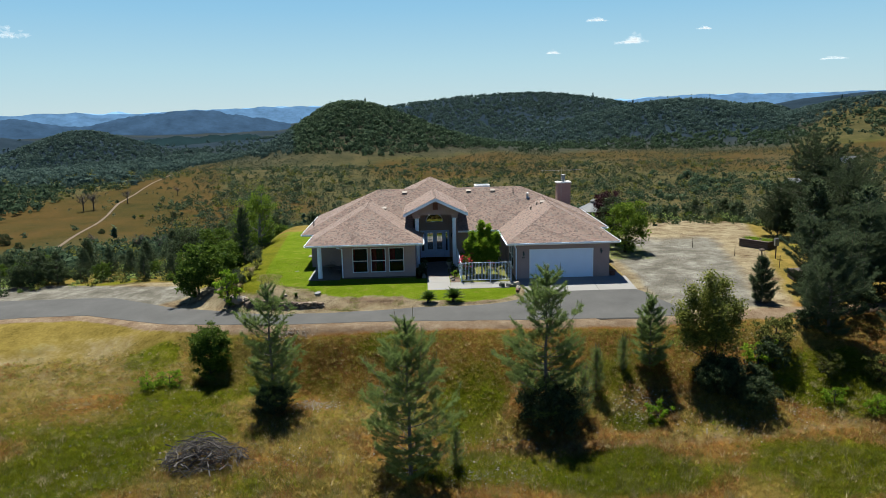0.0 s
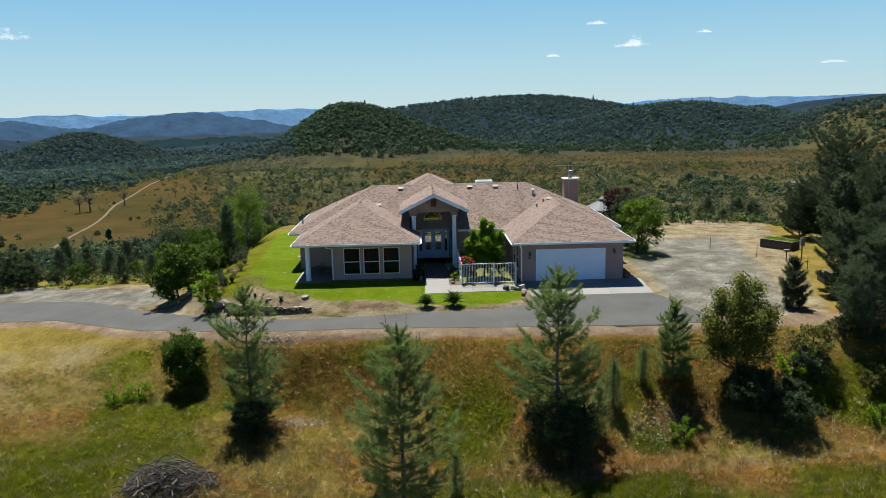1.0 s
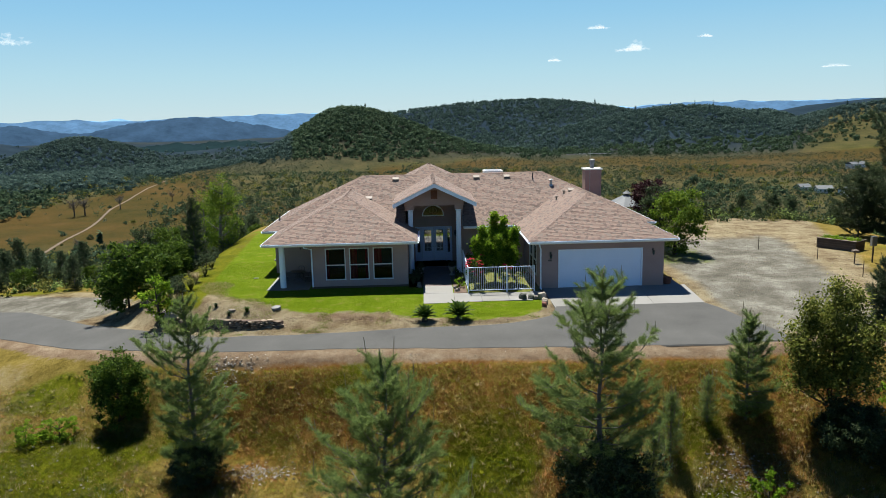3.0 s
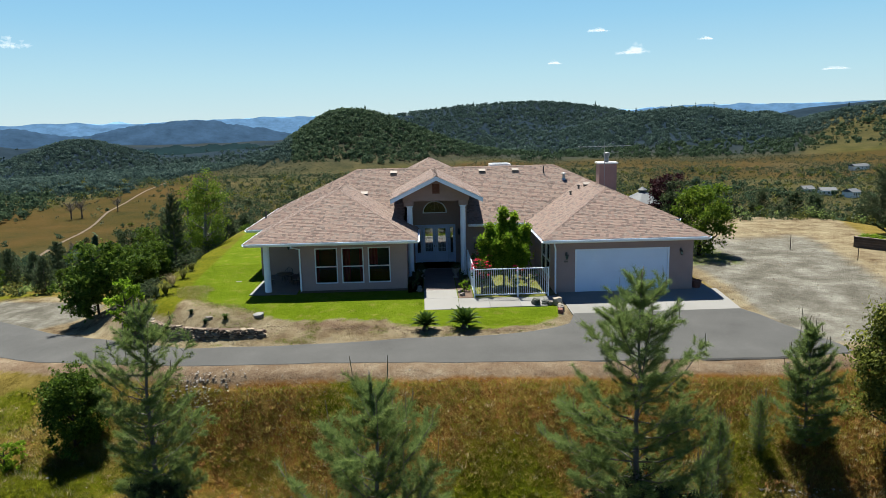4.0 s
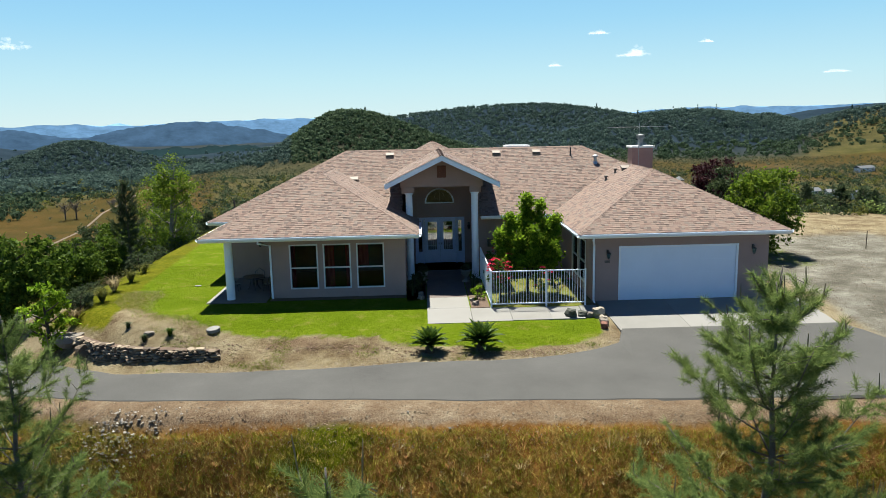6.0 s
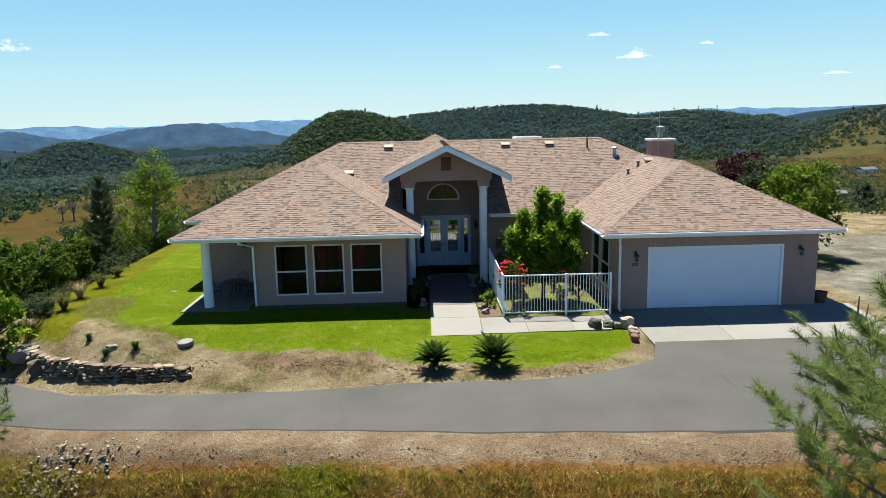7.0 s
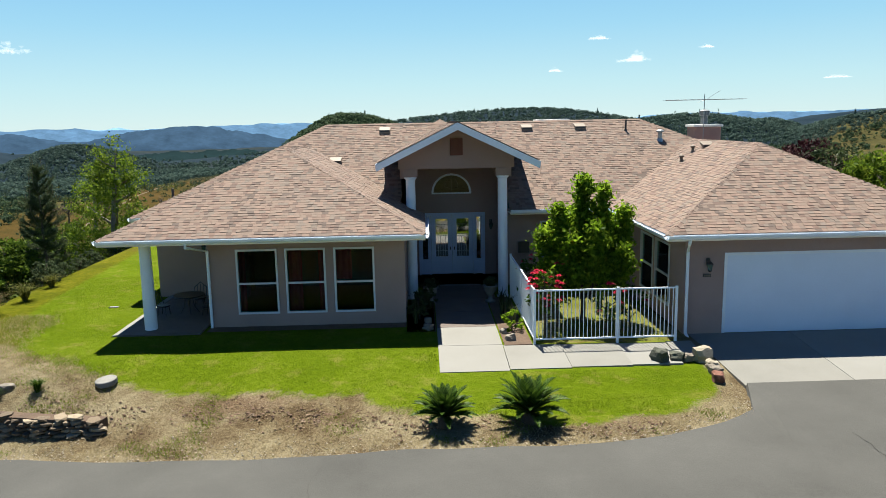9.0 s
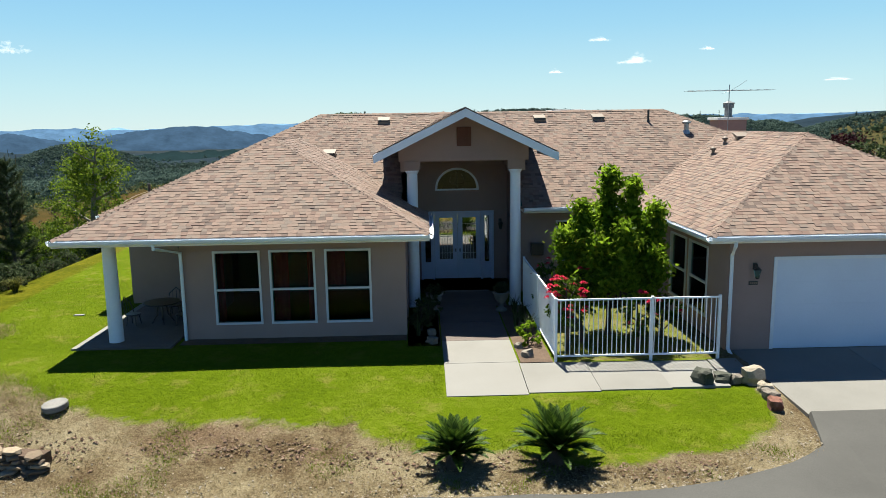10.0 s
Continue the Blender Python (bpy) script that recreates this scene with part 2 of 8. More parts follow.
M["oak_leaf"] = leafy("young_oak_leaves", [(0.2, (0.04725, 0.06552, 0.01224)), (0.5, (0.1148, 0.1338, 0.02448)), (0.8, (0.2295, 0.2348, 0.05141))], 0.6, 0.5)
M["green_grass"] = leafy("green_grass", [(0.2, (0.06559, 0.0948, 0.006084)), (0.6, (0.1363, 0.1546, 0.01065)), (0.9, (0.2422, 0.2215, 0.02586))], 0.8, 0.85, 0.5, spread=0.4)
M["lawn_blade"] = leafy("lawn_blades", [(0.2, (0.0646, 0.1039, 0.00396)), (0.5, (0.1026, 0.1484, 0.00528)), (0.85, (0.1615, 0.1961, 0.0165))], 0.7, 0.4, 0.6, spread=0.35)
M["rock"] = varied("rock", [(0.25, (0.0784, 0.0649, 0.0532)), (0.5, (0.143, 0.123, 0.102)), (0.8, (0.223, 0.199, 0.172))], 3, 25, 0.9, 0.7, 0.02, by="object", spread=0.4)
M["wall_stone"] = varied("wall_stone", [(0.2, (0.055, 0.038, 0.025)), (0.5, (0.125, 0.092, 0.060)), (0.8, (0.25, 0.20, 0.14))], 3, 25, 0.9, 0.7, 0.02, by="object", spread=0.6)
M["rubble"] = varied("rubble", [(0.2, (0.0559, 0.0429, 0.03)), (0.5, (0.116, 0.0936, 0.0649)), (0.8, (0.198, 0.168, 0.123))], 3, 25, 0.9, 0.5, 0.02, by="island", spread=0.5)
M["scree"] = varied("scree", [(0.2, (0.1054, 0.0939, 0.08033)), (0.5, (0.2003, 0.1816, 0.156)), (0.8, (0.3373, 0.3112, 0.2692))], 3, 25, 0.9, 0.5, 0.02, by="island", spread=0.55)
M["red_rock"] = varied("red_rock", [(0.3, (0.102, 0.0371, 0.0255)), (0.7, (0.175, 0.0743, 0.051))], 5, 30, 0.9, 0.5, 0.02)
M["mossy"] = varied("mossy_rock", [(0.3, (0.0232, 0.0278, 0.0208)), (0.7, (0.0743, 0.0784, 0.0602))], 5, 30, 0.9, 0.5, 0.02)
M["terracotta"] = varied("terracotta", [(0.3, (0.0926, 0.0347, 0.0232)), (0.7, (0.143, 0.0579, 0.0393))], 4, 40, 0.85, 0.4, 0.01)
M["timber"] = varied("weathered_timber", [(0.3, (0.0393, 0.0278, 0.0208)), (0.7, (0.0882, 0.0671, 0.051))], 2, 25, 0.9, 0.5, 0.01, by="object", spread=0.3)
M["red_wood"] = varied("redwood_post", [(0.3, (0.102, 0.0393, 0.0208)), (0.7, (0.153, 0.0649, 0.0347))], 3, 30, 0.8, 0.3, 0.006)
M["curtain"] = varied("red_curtain", [(0.3, (0.2925, 0.01901, 0.0288)), (0.7, (0.4973, 0.03456, 0.0504))], 3, 40, 0.9, 0.3, 0.01)
# teal of the rooms stands in for reflections in the window panes
M["room"] = varied("teal_reflection_wall", [(0.3, (0.03456, 0.09029, 0.08712)), (0.7, (0.04608, 0.1237, 0.1204))], 1, 20, 0.9, 0.1, 0.004)
M["clay_clod"] = varied("clay_clods", [(0.25, (0.07762, 0.044, 0.02785)), (0.5, (0.1449, 0.088, 0.05768)), (0.8, (0.238, 0.1728, 0.1243))], 3, 25, 0.95, 0.6, 0.02, by="island", spread=0.5)
M["track"] = varied("track_dirt", [(0.3, (0.06375, 0.04176, 0.02312)), (0.7, (0.1013, 0.07056, 0.04216))], 0.4, 6, 0.95, 0.3, 0.03)
M["crack"] = varied("crack_grit", [(0.3, (0.022, 0.021, 0.020)), (0.7, (0.04, 0.038, 0.035))], 3, 30, 0.95, 0.4, 0.01)
M["soil"] = varied("bed_soil", [(0.3, (0.0463, 0.0278, 0.0185)), (0.7, (0.102, 0.0649, 0.0417))], 3, 30, 0.95, 0.6, 0.03)
M["grey_roof"] = varied("grey_roof", [(0.3, (0.0463, 0.051, 0.0579)), (0.7, (0.0784, 0.0882, 0.097))], 1.5, 20, 0.7, 0.2, 0.006)


def ground_material():
    """Land cover by the ground's own zones: red, mown lawn; green, gravel and bare earth; blue, lush growth; alpha, rusty dry grass."""
    m, nt, bsdf = nodes_of("ground_cover")
    at = nt.nodes.new("ShaderNodeAttribute")
    at.attribute_name = "zone"
    sp = nt.nodes.new("ShaderNodeSeparateColor")
    link(nt, at.outputs["Color"], sp.inputs[0])
    a2 = nt.nodes.new("ShaderNodeAttribute")
    a2.attribute_name = "zone_far"
    s2 = nt.nodes.new("ShaderNodeSeparateColor")
    link(nt, a2.outputs["Color"], s2.inputs[0])
    n_big, n_mid, n_fine, n_tiny = noise_tex(nt, 0.05, 4), noise_tex(nt, 0.45, 5, 0.65), noise_tex(nt, 5.0, 5, 0.7), noise_tex(nt, 26.0, 4, 0.7)
    n_soil = noise_tex(nt, 0.55, 7, 0.72)
    n_patch = noise_tex(nt, 0.011, 5, 0.62)
    dry = ramp(nt, calc(nt, "ADD", calc(nt, "MULTIPLY", n_mid, 0.55), calc(nt, "MULTIPLY", n_fine, 0.45)),
               [(0.28, (0.04372, 0.03589, 0.007366)), (0.42, (0.1031, 0.07779, 0.01768)), (0.55, (0.1592, 0.1215, 0.03093)), (0.72, (0.2231, 0.1815, 0.05744))])
    rusty = ramp(nt, calc(nt, "ADD", calc(nt, "MULTIPLY", n_mid, 0.5), calc(nt, "MULTIPLY", n_fine, 0.5)),
                 [(0.3, (0.06056, 0.02852, 0.007297)), (0.47, (0.1423, 0.06945, 0.01783)), (0.6, (0.2172, 0.119, 0.0308)), (0.75, (0.2962, 0.1958, 0.05672))])
    lush = ramp(nt, calc(nt, "ADD", calc(nt, "MULTIPLY", n_mid, 0.5), calc(nt, "MULTIPLY", n_fine, 0.5)),
                [(0.3, (0.02796, 0.03829, 0.002574)), (0.5, (0.07742, 0.08558, 0.005148)), (0.7, (0.1559, 0.1373, 0.01416))])
    earth = ramp(nt, calc(nt, "ADD", calc(nt, "MULTIPLY", n_soil, 0.6), calc(nt, "MULTIPLY", n_tiny, 0.4)),
                 [(0.37, (0.04571, 0.02911, 0.01611)), (0.43, (0.09522, 0.06765, 0.03921)), (0.49, (0.1561, 0.1259, 0.07701)), (0.56, (0.2095, 0.177, 0.1134)), (0.67, (0.2743, 0.2399, 0.1611))])
    lawn = ramp(nt, calc(nt, "ADD", calc(nt, "MULTIPLY", n_mid, 0.55), calc(nt, "MULTIPLY", n_fine, 0.45)),
                [(0.3, (0.0532, 0.0848, 0.00352)), (0.5, (0.07885, 0.1166, 0.00462)), (0.7, (0.1216, 0.1569, 0.0143))])

    n_bare = noise_tex(nt, 1.3, 5, 0.7)
    thin = calc(nt, "MULTIPLY", calc(nt, "SUBTRACT", n_bare, 0.54), 5.0, clamp=True)
    lawn = blend(nt, calc(nt, "MULTIPLY", thin, 0.6), lawn, (0.20, 0.165, 0.05))

    def edge(v, wobble, gain):
        k = calc(nt, "ADD", v, calc(nt, "MULTIPLY", calc(nt, "SUBTRACT", wobble, 0.5), 1.1))
        return calc(nt, "ADD", calc(nt, "MULTIPLY", calc(nt, "SUBTRACT", k, 0.5), gain), 0.5, clamp=True)

    mixed = calc(nt, "ADD", calc(nt, "MULTIPLY", n_mid, 0.6), calc(nt, "MULTIPLY", n_fine, 0.4))
    col = blend(nt, edge(at.outputs["Alpha"], calc(nt, "ADD", calc(nt, "MULTIPLY", n_mid, 0.5), calc(nt, "MULTIPLY", n_fine, 0.5)), 5.0), dry, rusty)
    col = blend(nt, edge(sp.outputs[2], mixed, 6.0), col, lush)
    grey = ramp(nt, calc(nt, "ADD", calc(nt, "MULTIPLY", n_soil, 0.6), calc(nt, "MULTIPLY", n_tiny, 0.4)),
                [(0.40, (0.06804, 0.06321, 0.04976)), (0.50, (0.1134, 0.1069, 0.08777)), (0.58, (0.1814, 0.1738, 0.1474)), (0.66, (0.2631, 0.2557, 0.2217))])
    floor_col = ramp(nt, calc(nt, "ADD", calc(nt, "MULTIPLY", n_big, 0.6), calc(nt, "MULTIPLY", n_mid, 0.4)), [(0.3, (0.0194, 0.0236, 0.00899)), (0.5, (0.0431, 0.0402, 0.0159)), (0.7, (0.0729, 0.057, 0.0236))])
    field = ramp(nt, calc(nt, "ADD", calc(nt, "MULTIPLY", n_patch, 0.45), calc(nt, "MULTIPLY", calc(nt, "ADD", n_big, n_mid), 0.275)),
                 [(0.34, (0.02182, 0.0228, 0.006169)), (0.45, (0.03818, 0.03018, 0.008222)), (0.55, (0.05319, 0.03421, 0.01028)), (0.68, (0.06548, 0.04426, 0.01714))])
    # distance haze painted as bluish ground, by the alpha of zone_far
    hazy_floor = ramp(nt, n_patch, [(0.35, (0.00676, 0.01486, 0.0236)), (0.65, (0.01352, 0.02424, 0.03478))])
    col = blend(nt, edge(s2.outputs[2], mixed, 3.0), col, field)
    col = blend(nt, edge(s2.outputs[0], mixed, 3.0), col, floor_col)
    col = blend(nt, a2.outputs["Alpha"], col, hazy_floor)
    earth = blend(nt, edge(s2.outputs[1], mixed, 2.5), earth, grey)
    a3 = nt.nodes.new("ShaderNodeAttribute")
    a3.attribute_name = "zone_clay"
    clay = ramp(nt, calc(nt, "ADD", calc(nt, "MULTIPLY", n_soil, 0.5), calc(nt, "MULTIPLY", n_tiny, 0.5)),
                [(0.36, (0.0613, 0.03765, 0.02268)), (0.45, (0.1092, 0.0741, 0.0464)), (0.53, (0.1582, 0.1177, 0.07837)), (0.64, (0.2563, 0.2175, 0.1547))])
    earth = blend(nt, edge(a3.outputs["Fac"], mixed, 3.0), earth, clay)
    col = blend(nt, edge(sp.outputs[1], mixed, 4.0), col, earth)
    col = blend(nt, edge(sp.outputs[0], calc(nt, "ADD", calc(nt, "MULTIPLY", n_fine, 0.6), calc(nt, "MULTIPLY", n_bare, 0.4)), 4.0), col, lawn)
    col = blend(nt, 0.35, col, ramp(nt, n_big, [(0.3, (0.55, 0.55, 0.55)), (0.7, (1.0, 1.0, 1.0))]), "MULTIPLY")
    link(nt, col, bsdf.inputs["Base Color"])
    bsdf.inputs["Roughness"].default_value = 0.95
    bsdf.inputs["Specular IOR Level"].default_value = 0.02
    bump_to(nt, bsdf, calc(nt, "ADD", n_fine, calc(nt, "MULTIPLY", n_tiny, 0.5)), 0.9, 0.09)
    return m


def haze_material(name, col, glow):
    """Distance behind the land: a plain backdrop, air haze painted into its colour and glow."""
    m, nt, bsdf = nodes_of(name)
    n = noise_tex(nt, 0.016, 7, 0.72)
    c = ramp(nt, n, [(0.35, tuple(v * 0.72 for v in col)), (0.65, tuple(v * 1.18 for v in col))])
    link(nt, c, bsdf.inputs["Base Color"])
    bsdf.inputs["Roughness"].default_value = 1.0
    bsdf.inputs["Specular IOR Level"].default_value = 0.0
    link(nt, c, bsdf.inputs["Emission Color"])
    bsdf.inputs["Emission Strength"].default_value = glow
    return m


M["ground"] = ground_material()
def cloud_material():
    """Thin white vapour: sunlight is put in as a glow; each flake lets most light through."""
    m, nt, bsdf = nodes_of("cloud_white")
    em = nt.nodes.new("ShaderNodeEmission")
    em.inputs[0].default_value, em.inputs[1].default_value = (0.90, 0.96, 1.0, 1), 0.48
    tr = nt.nodes.new("ShaderNodeBsdfTransparent")
    mx = nt.nodes.new("ShaderNodeMixShader")
    mx.inputs[0].default_value = 0.17
    link(nt, tr.outputs[0], mx.inputs[1])
    link(nt, em.outputs[0], mx.inputs[2])
    link(nt, mx.outputs[0], nt.nodes["Material Output"].inputs["Surface"])
    return m


M["cloud"] = cloud_material()
M["haze_near"] = haze_material("hazed_ridge_near", (0.017, 0.034, 0.060), 0.20)
M["haze_low"] = haze_material("hazed_low_woods", (0.0075, 0.016, 0.0185), 0.10)
M["haze_mid"] = haze_material("hazed_ridge_mid", (0.036, 0.072, 0.125), 0.40)
M["haze_far"] = haze_material("hazed_ridge_far", (0.085, 0.16, 0.25), 0.54)


# ---- mesh building ----
class Build:
    """Collects corners and faces of one mesh."""

    def __init__(self):
        self.v, self.f = [], []

    def add(self, pts, faces):
        n = len(self.v)
        self.v.extend(tuple(p) for p in pts)
        self.f.extend(tuple(i + n for i in q) for q in faces)
        return self

    def poly(self, *pts):
        return self.add(pts, [tuple(range(len(pts)))])

    def box(self, x0, x1, y0, y1, z0, z1, m=None):
        pts = [Vector(p) for p in ((x0, y0, z0), (x1, y0, z0), (x1, y1, z0), (x0, y1, z0), (x0, y0, z1), (x1, y0, z1), (x1, y1, z1), (x0, y1, z1))]
        if m is not None:
            pts = [m @ p for p in pts]
        return self.add(pts, [(0, 3, 2, 1), (4, 5, 6, 7), (0, 1, 5, 4), (1, 2, 6, 5), (2, 3, 7, 6), (3, 0, 4, 7)])

    def prism(self, ring, lift):
        """A flat ring of points and its copy moved by lift."""
        n, lift = len(ring), Vector(lift)
        pts = [Vector(p) for p in ring] + [Vector(p) + lift for p in ring]
        return self.add(pts, [tuple(range(n))[::-1], tuple(range(n, 2 * n))] + [(i, (i + 1) % n, n + (i + 1) % n, n + i) for i in range(n)])

    def lathe(self, profile, x, y, z, sides=16):
        pts, faces, rows = [], [], len(profile)
        for r, h in profile:
            for i in range(sides):
                a = 2 * math.pi * i / sides
                pts.append((x + r * math.cos(a), y + r * math.sin(a), z + h))
        for j in range(rows - 1):
            for i in range(sides):
                k = (i + 1) % sides
                faces.append((j * sides + i, j * sides + k, (j + 1) * sides + k, (j + 1) * sides + i))
        faces += [tuple(range(sides))[::-1], tuple(range((rows - 1) * sides, rows * sides))]
        return self.add(pts, faces)

    def tube(self, path, radii, sides=6):
        """A tapered tube along a path of points."""
        path = [Vector(p) for p in path]
        pts, faces = [], []
        for i, p in enumerate(path):
            d = (path[min(i + 1, len(path) - 1)] - path[max(i - 1, 0)]).normalized()
            s = d.cross(Vector((0, 0, 1)) if abs(d.z) < 0.9 else Vector((1, 0, 0))).normalized()
            t = d.cross(s)
            for k in range(sides):
                a = 2 * math.pi * k / sides
                pts.append(p + radii[i] * (math.cos(a) * s + math.sin(a) * t))
        for i in range(len(path) - 1):
            for k in range(sides):
                q = (k + 1) % sides
                faces.append((i * sides + k, i * sides + q, (i + 1) * sides + q, (i + 1) * sides + k))
        faces += [tuple(range(sides))[::-1], tuple(range((len(path) - 1) * sides, len(path) * sides))]
        return self.add(pts, faces)

    def stone(self, x, y, z, rx, ry, rz, rng, levels=1, rough=0.22):
        """An uneven, blocky stone."""
        bm = bmesh.new()
        bmesh.ops.create_icosphere(bm, subdivisions=levels, radius=1)
        off = Vector((rng.uniform(0, 90), rng.uniform(0, 90), rng.uniform(0, 90)))
        turn = rng.uniform(0, 6.28) if abs(rx - ry) < 0.6 * ry else rng.choice((0.0, math.pi))
        pts = []
        for p in bm.verts:
            q = p.co.copy()
            q = Vector([math.copysign(abs(c) ** 0.72, c) for c in q])
            q *= 1 + rough * noise.noise(p.co * 1.7 + off)
            q = Vector((q.x * rx, q.y * ry, q.z * rz))
            pts.append((x + q.x * math.cos(turn) - q.y * math.sin(turn), y + q.x * math.sin(turn) + q.y * math.cos(turn), z + q.z))
        faces = [tuple(v.index for v in f.verts) for f in bm.faces]
        bm.free()
        return self.add(pts, faces)


def mesh_of(name, b, material, shade=False):
    me = bpy.data.meshes.new(name)
    me.from_pydata(b.v, [], b.f)
    me.materials.append(material)
    if shade:
        me.polygons.foreach_set("use_smooth", [True] * len(me.polygons))
    me.update()
    return me


def part(name, b, material, parent=None, label="", shade=False, bevel=0.0, at=None):
    """One mesh object, under a thing or a part where one is given."""
    ob = new(name, b if isinstance(b, bpy.types.Mesh) else mesh_of(name, b, material, shade))
    if parent is not None:
        ob.parent = parent
    if label:
        ob["label"] = label
    if at is not None:
        ob.matrix_basis = at
    if bevel:
        md = ob.modifiers.new("bevel", "BEVEL")
        md.width, md.segments, md.limit_method = bevel, 2, "ANGLE"
    return ob


def empty_thing(name, label, category, group="", at=None, kind=""):
    ob = tagged(new(name), label, category, group, kind)
    if at is not None:
        ob.matrix_basis = at
    return ob


def triangles_mesh(name, corners, material):
    """A mesh of loose triangles from an array of n x 3 x 3."""
    n = len(corners)
    me = bpy.data.meshes.new(name)
    me.vertices.add(n * 3)
    me.vertices.foreach_set("co", np.ascontiguousarray(corners, dtype=np.float32).ravel())
    me.loops.add(n * 3)
    me.loops.foreach_set("vertex_index", np.arange(n * 3, dtype=np.int32))
    me.polygons.add(n)
    me.polygons.foreach_set("loop_start", np.arange(0, n * 3, 3, dtype=np.int32))
    me.materials.append(material)
    me.update(calc_edges=True)
    return me


# ---- the lie of the land ----
def lerp_table(tab, v):
    """Piecewise linear value of a table of (key, value) rows."""
    if v <= tab[0][0]:
        return tab[0][1]
    for (a, p), (b, q) in zip(tab, tab[1:]):
        if v <= b:
            return p + (q - p) * (v - a) / (b - a)
    return tab[-1][1]


def smooth(a, b, v):
    k = min(1.0, max(0.0, (v - a) / (b - a)))
    return k * k * (3 - 2 * k)


ROAD_NEAR = [(-90, 49), (-50, 53.2), (-34, 54), (-27.4, 53.0), (-18.5, 47.4), (-9.4, 43.0), (-5.2, 41.9), (0.65, 40.6), (7, 40.1), (14, 39.8), (18, 40.2), (40, 42)]
ROAD_FAR = [(-90, 57), (-50, 61.2), (-38.5, 60.9), (-27.5, 58.6), (-21, 53.4), (-10.6, 45.9), (-6.5, 44.7), (-3.2, 44.1), (2.9, 43.9), (5.0, 44.2), (6.5, 44.85), (7.3, 45.45), (7.7, 45.95), (7.82, 46.68), (40, 46.68)]
ROAD_Z = [(-90, -6), (-50, -4.0), (-34, -3.1), (-27, -2.7), (-20, -2.25), (-9, -1.0), (-4, -0.6), (0, -0.38), (7, -0.33), (40, -0.3)]
TOE = [(-60, 40), (-20, 41.0), (-12, 39.8), (-6, 37.6), (0, 33.5), (4, 32.0), (40, 31.5)]
HILLS = [  # x, y, half-widths left and right, depth, height over the plain
    (-112, 1000, 80, 124, 130, 66),
    (215, 1700, 430, 300, 260, 72), (440, 1300, 190, 190, 180, 54), (590, 1320, 70, 62, 130, 42),
    (720, 1130, 170, 260, 170, 56), (1250, 1900, 400, 400, 300, 66),
    (-650, 1400, 80, 92, 160, 47), (-640, 800, 130, 90, 150, 14), (-1000, 1500, 240, 160, 260, 50), (-330, 1250, 200, 220, 200, 6),
    (-100, 700, 170, 300, 90, 5),
]


def site(x, y):
    """Height of the ground round the house, its drive and the bank below."""
    near, far, zr = lerp_table(ROAD_NEAR, x), lerp_table(ROAD_FAR, x), lerp_table(ROAD_Z, x)
    toe = lerp_table(TOE, x)
    low = -4.35 - 0.05 * max(0.0, 38 - y) + 0.8 * smooth(16, 30, x)
    if y < near:
        shoulder = min(near - 0.9, near)
        if y > shoulder:
            return zr - 0.06 * (near - y)
        k = (shoulder - y) / max(1.0, shoulder - toe)
        z = (zr - 0.05) + (low - zr + 0.05) * (smooth(-0.35, 1, k) - smooth(-0.35, 1, 0)) / (1 - smooth(-0.35, 1, 0)) if k < 1 else low
        return z
    if y <= far:
        return zr
    # above the road: up to the level pad
    pad = 0.0
    reach = 5.5 - 2.2 * smooth(-6, -9, x) + 1.0 * smooth(-4, 2, x) * (1 - smooth(5.5, 7.3, x)) - 2.0 * smooth(6.5, 8, x)
    z = zr + (pad - zr) * smooth(0.1, max(1.2, reach), y - far)
    # the pad ends left of the lawn and drops to the drive and the wooded slope
    edge = -13.6 - 0.03 * (y - 50)
    out = edge - x
    if out > 0:
        z = z + (min(zr, -2.2) - 0.10 * max(0, y - far - 6) - z) * smooth(0, 7, out)
    return z


def hill_lift(x, y, least=0):
    """Height of the hills over the plain; only hills at least so high."""
    x -= 0.012 * y
    lift = 0.0
    for hx, hy, sl, sr, sy, h in HILLS:
        q = ((x - hx) / (sl if x < hx else sr)) ** 2 + ((y - hy) / sy) ** 2
        if q < 9 and h >= least:
            lift = max(lift, h * math.exp(-0.8 * q))
    return lift


def plain(x, y):
    """Height of the land round about."""
    d = math.hypot(x - 2, (y - 55) * 0.9)
    z = -27 * smooth(17, 105, d) - 24 * smooth(80, 340, d)
    z += 9 * smooth(900, 1500, d)
    if y < 30:
        z *= 0.45
    az = math.degrees(math.atan2(x, y + 5)) if y > 0 else 0
    z -= 30 * smooth(650, 1300, d) * smooth(-5, -12, az)
    return z + hill_lift(x, y)


def ground_z(x, y):
    rx = max(0.0, abs(x - 2) - (30 if x > 2 else 42))
    ry = max(0.0, y - 72) + max(0.0, 8 - y)
    k = smooth(0, 26, math.hypot(rx, ry))
    a = site(x, y) if k < 1 else 0
    b = plain(x, y) if k > 0 else 0
    z = a * (1 - k) + b * k
    if abs(x) < 60 and y < 90:
        below = lerp_table(ROAD_NEAR, x) - y
        if below > 0.7:
            z += smooth(0.7, 2.5, below) * (0.24 * noise.noise(Vector((x * 0.35, y * 0.35, 0))) + 0.20 * noise.noise(Vector((x * 0.9, y * 0.9, 4))))
    return z


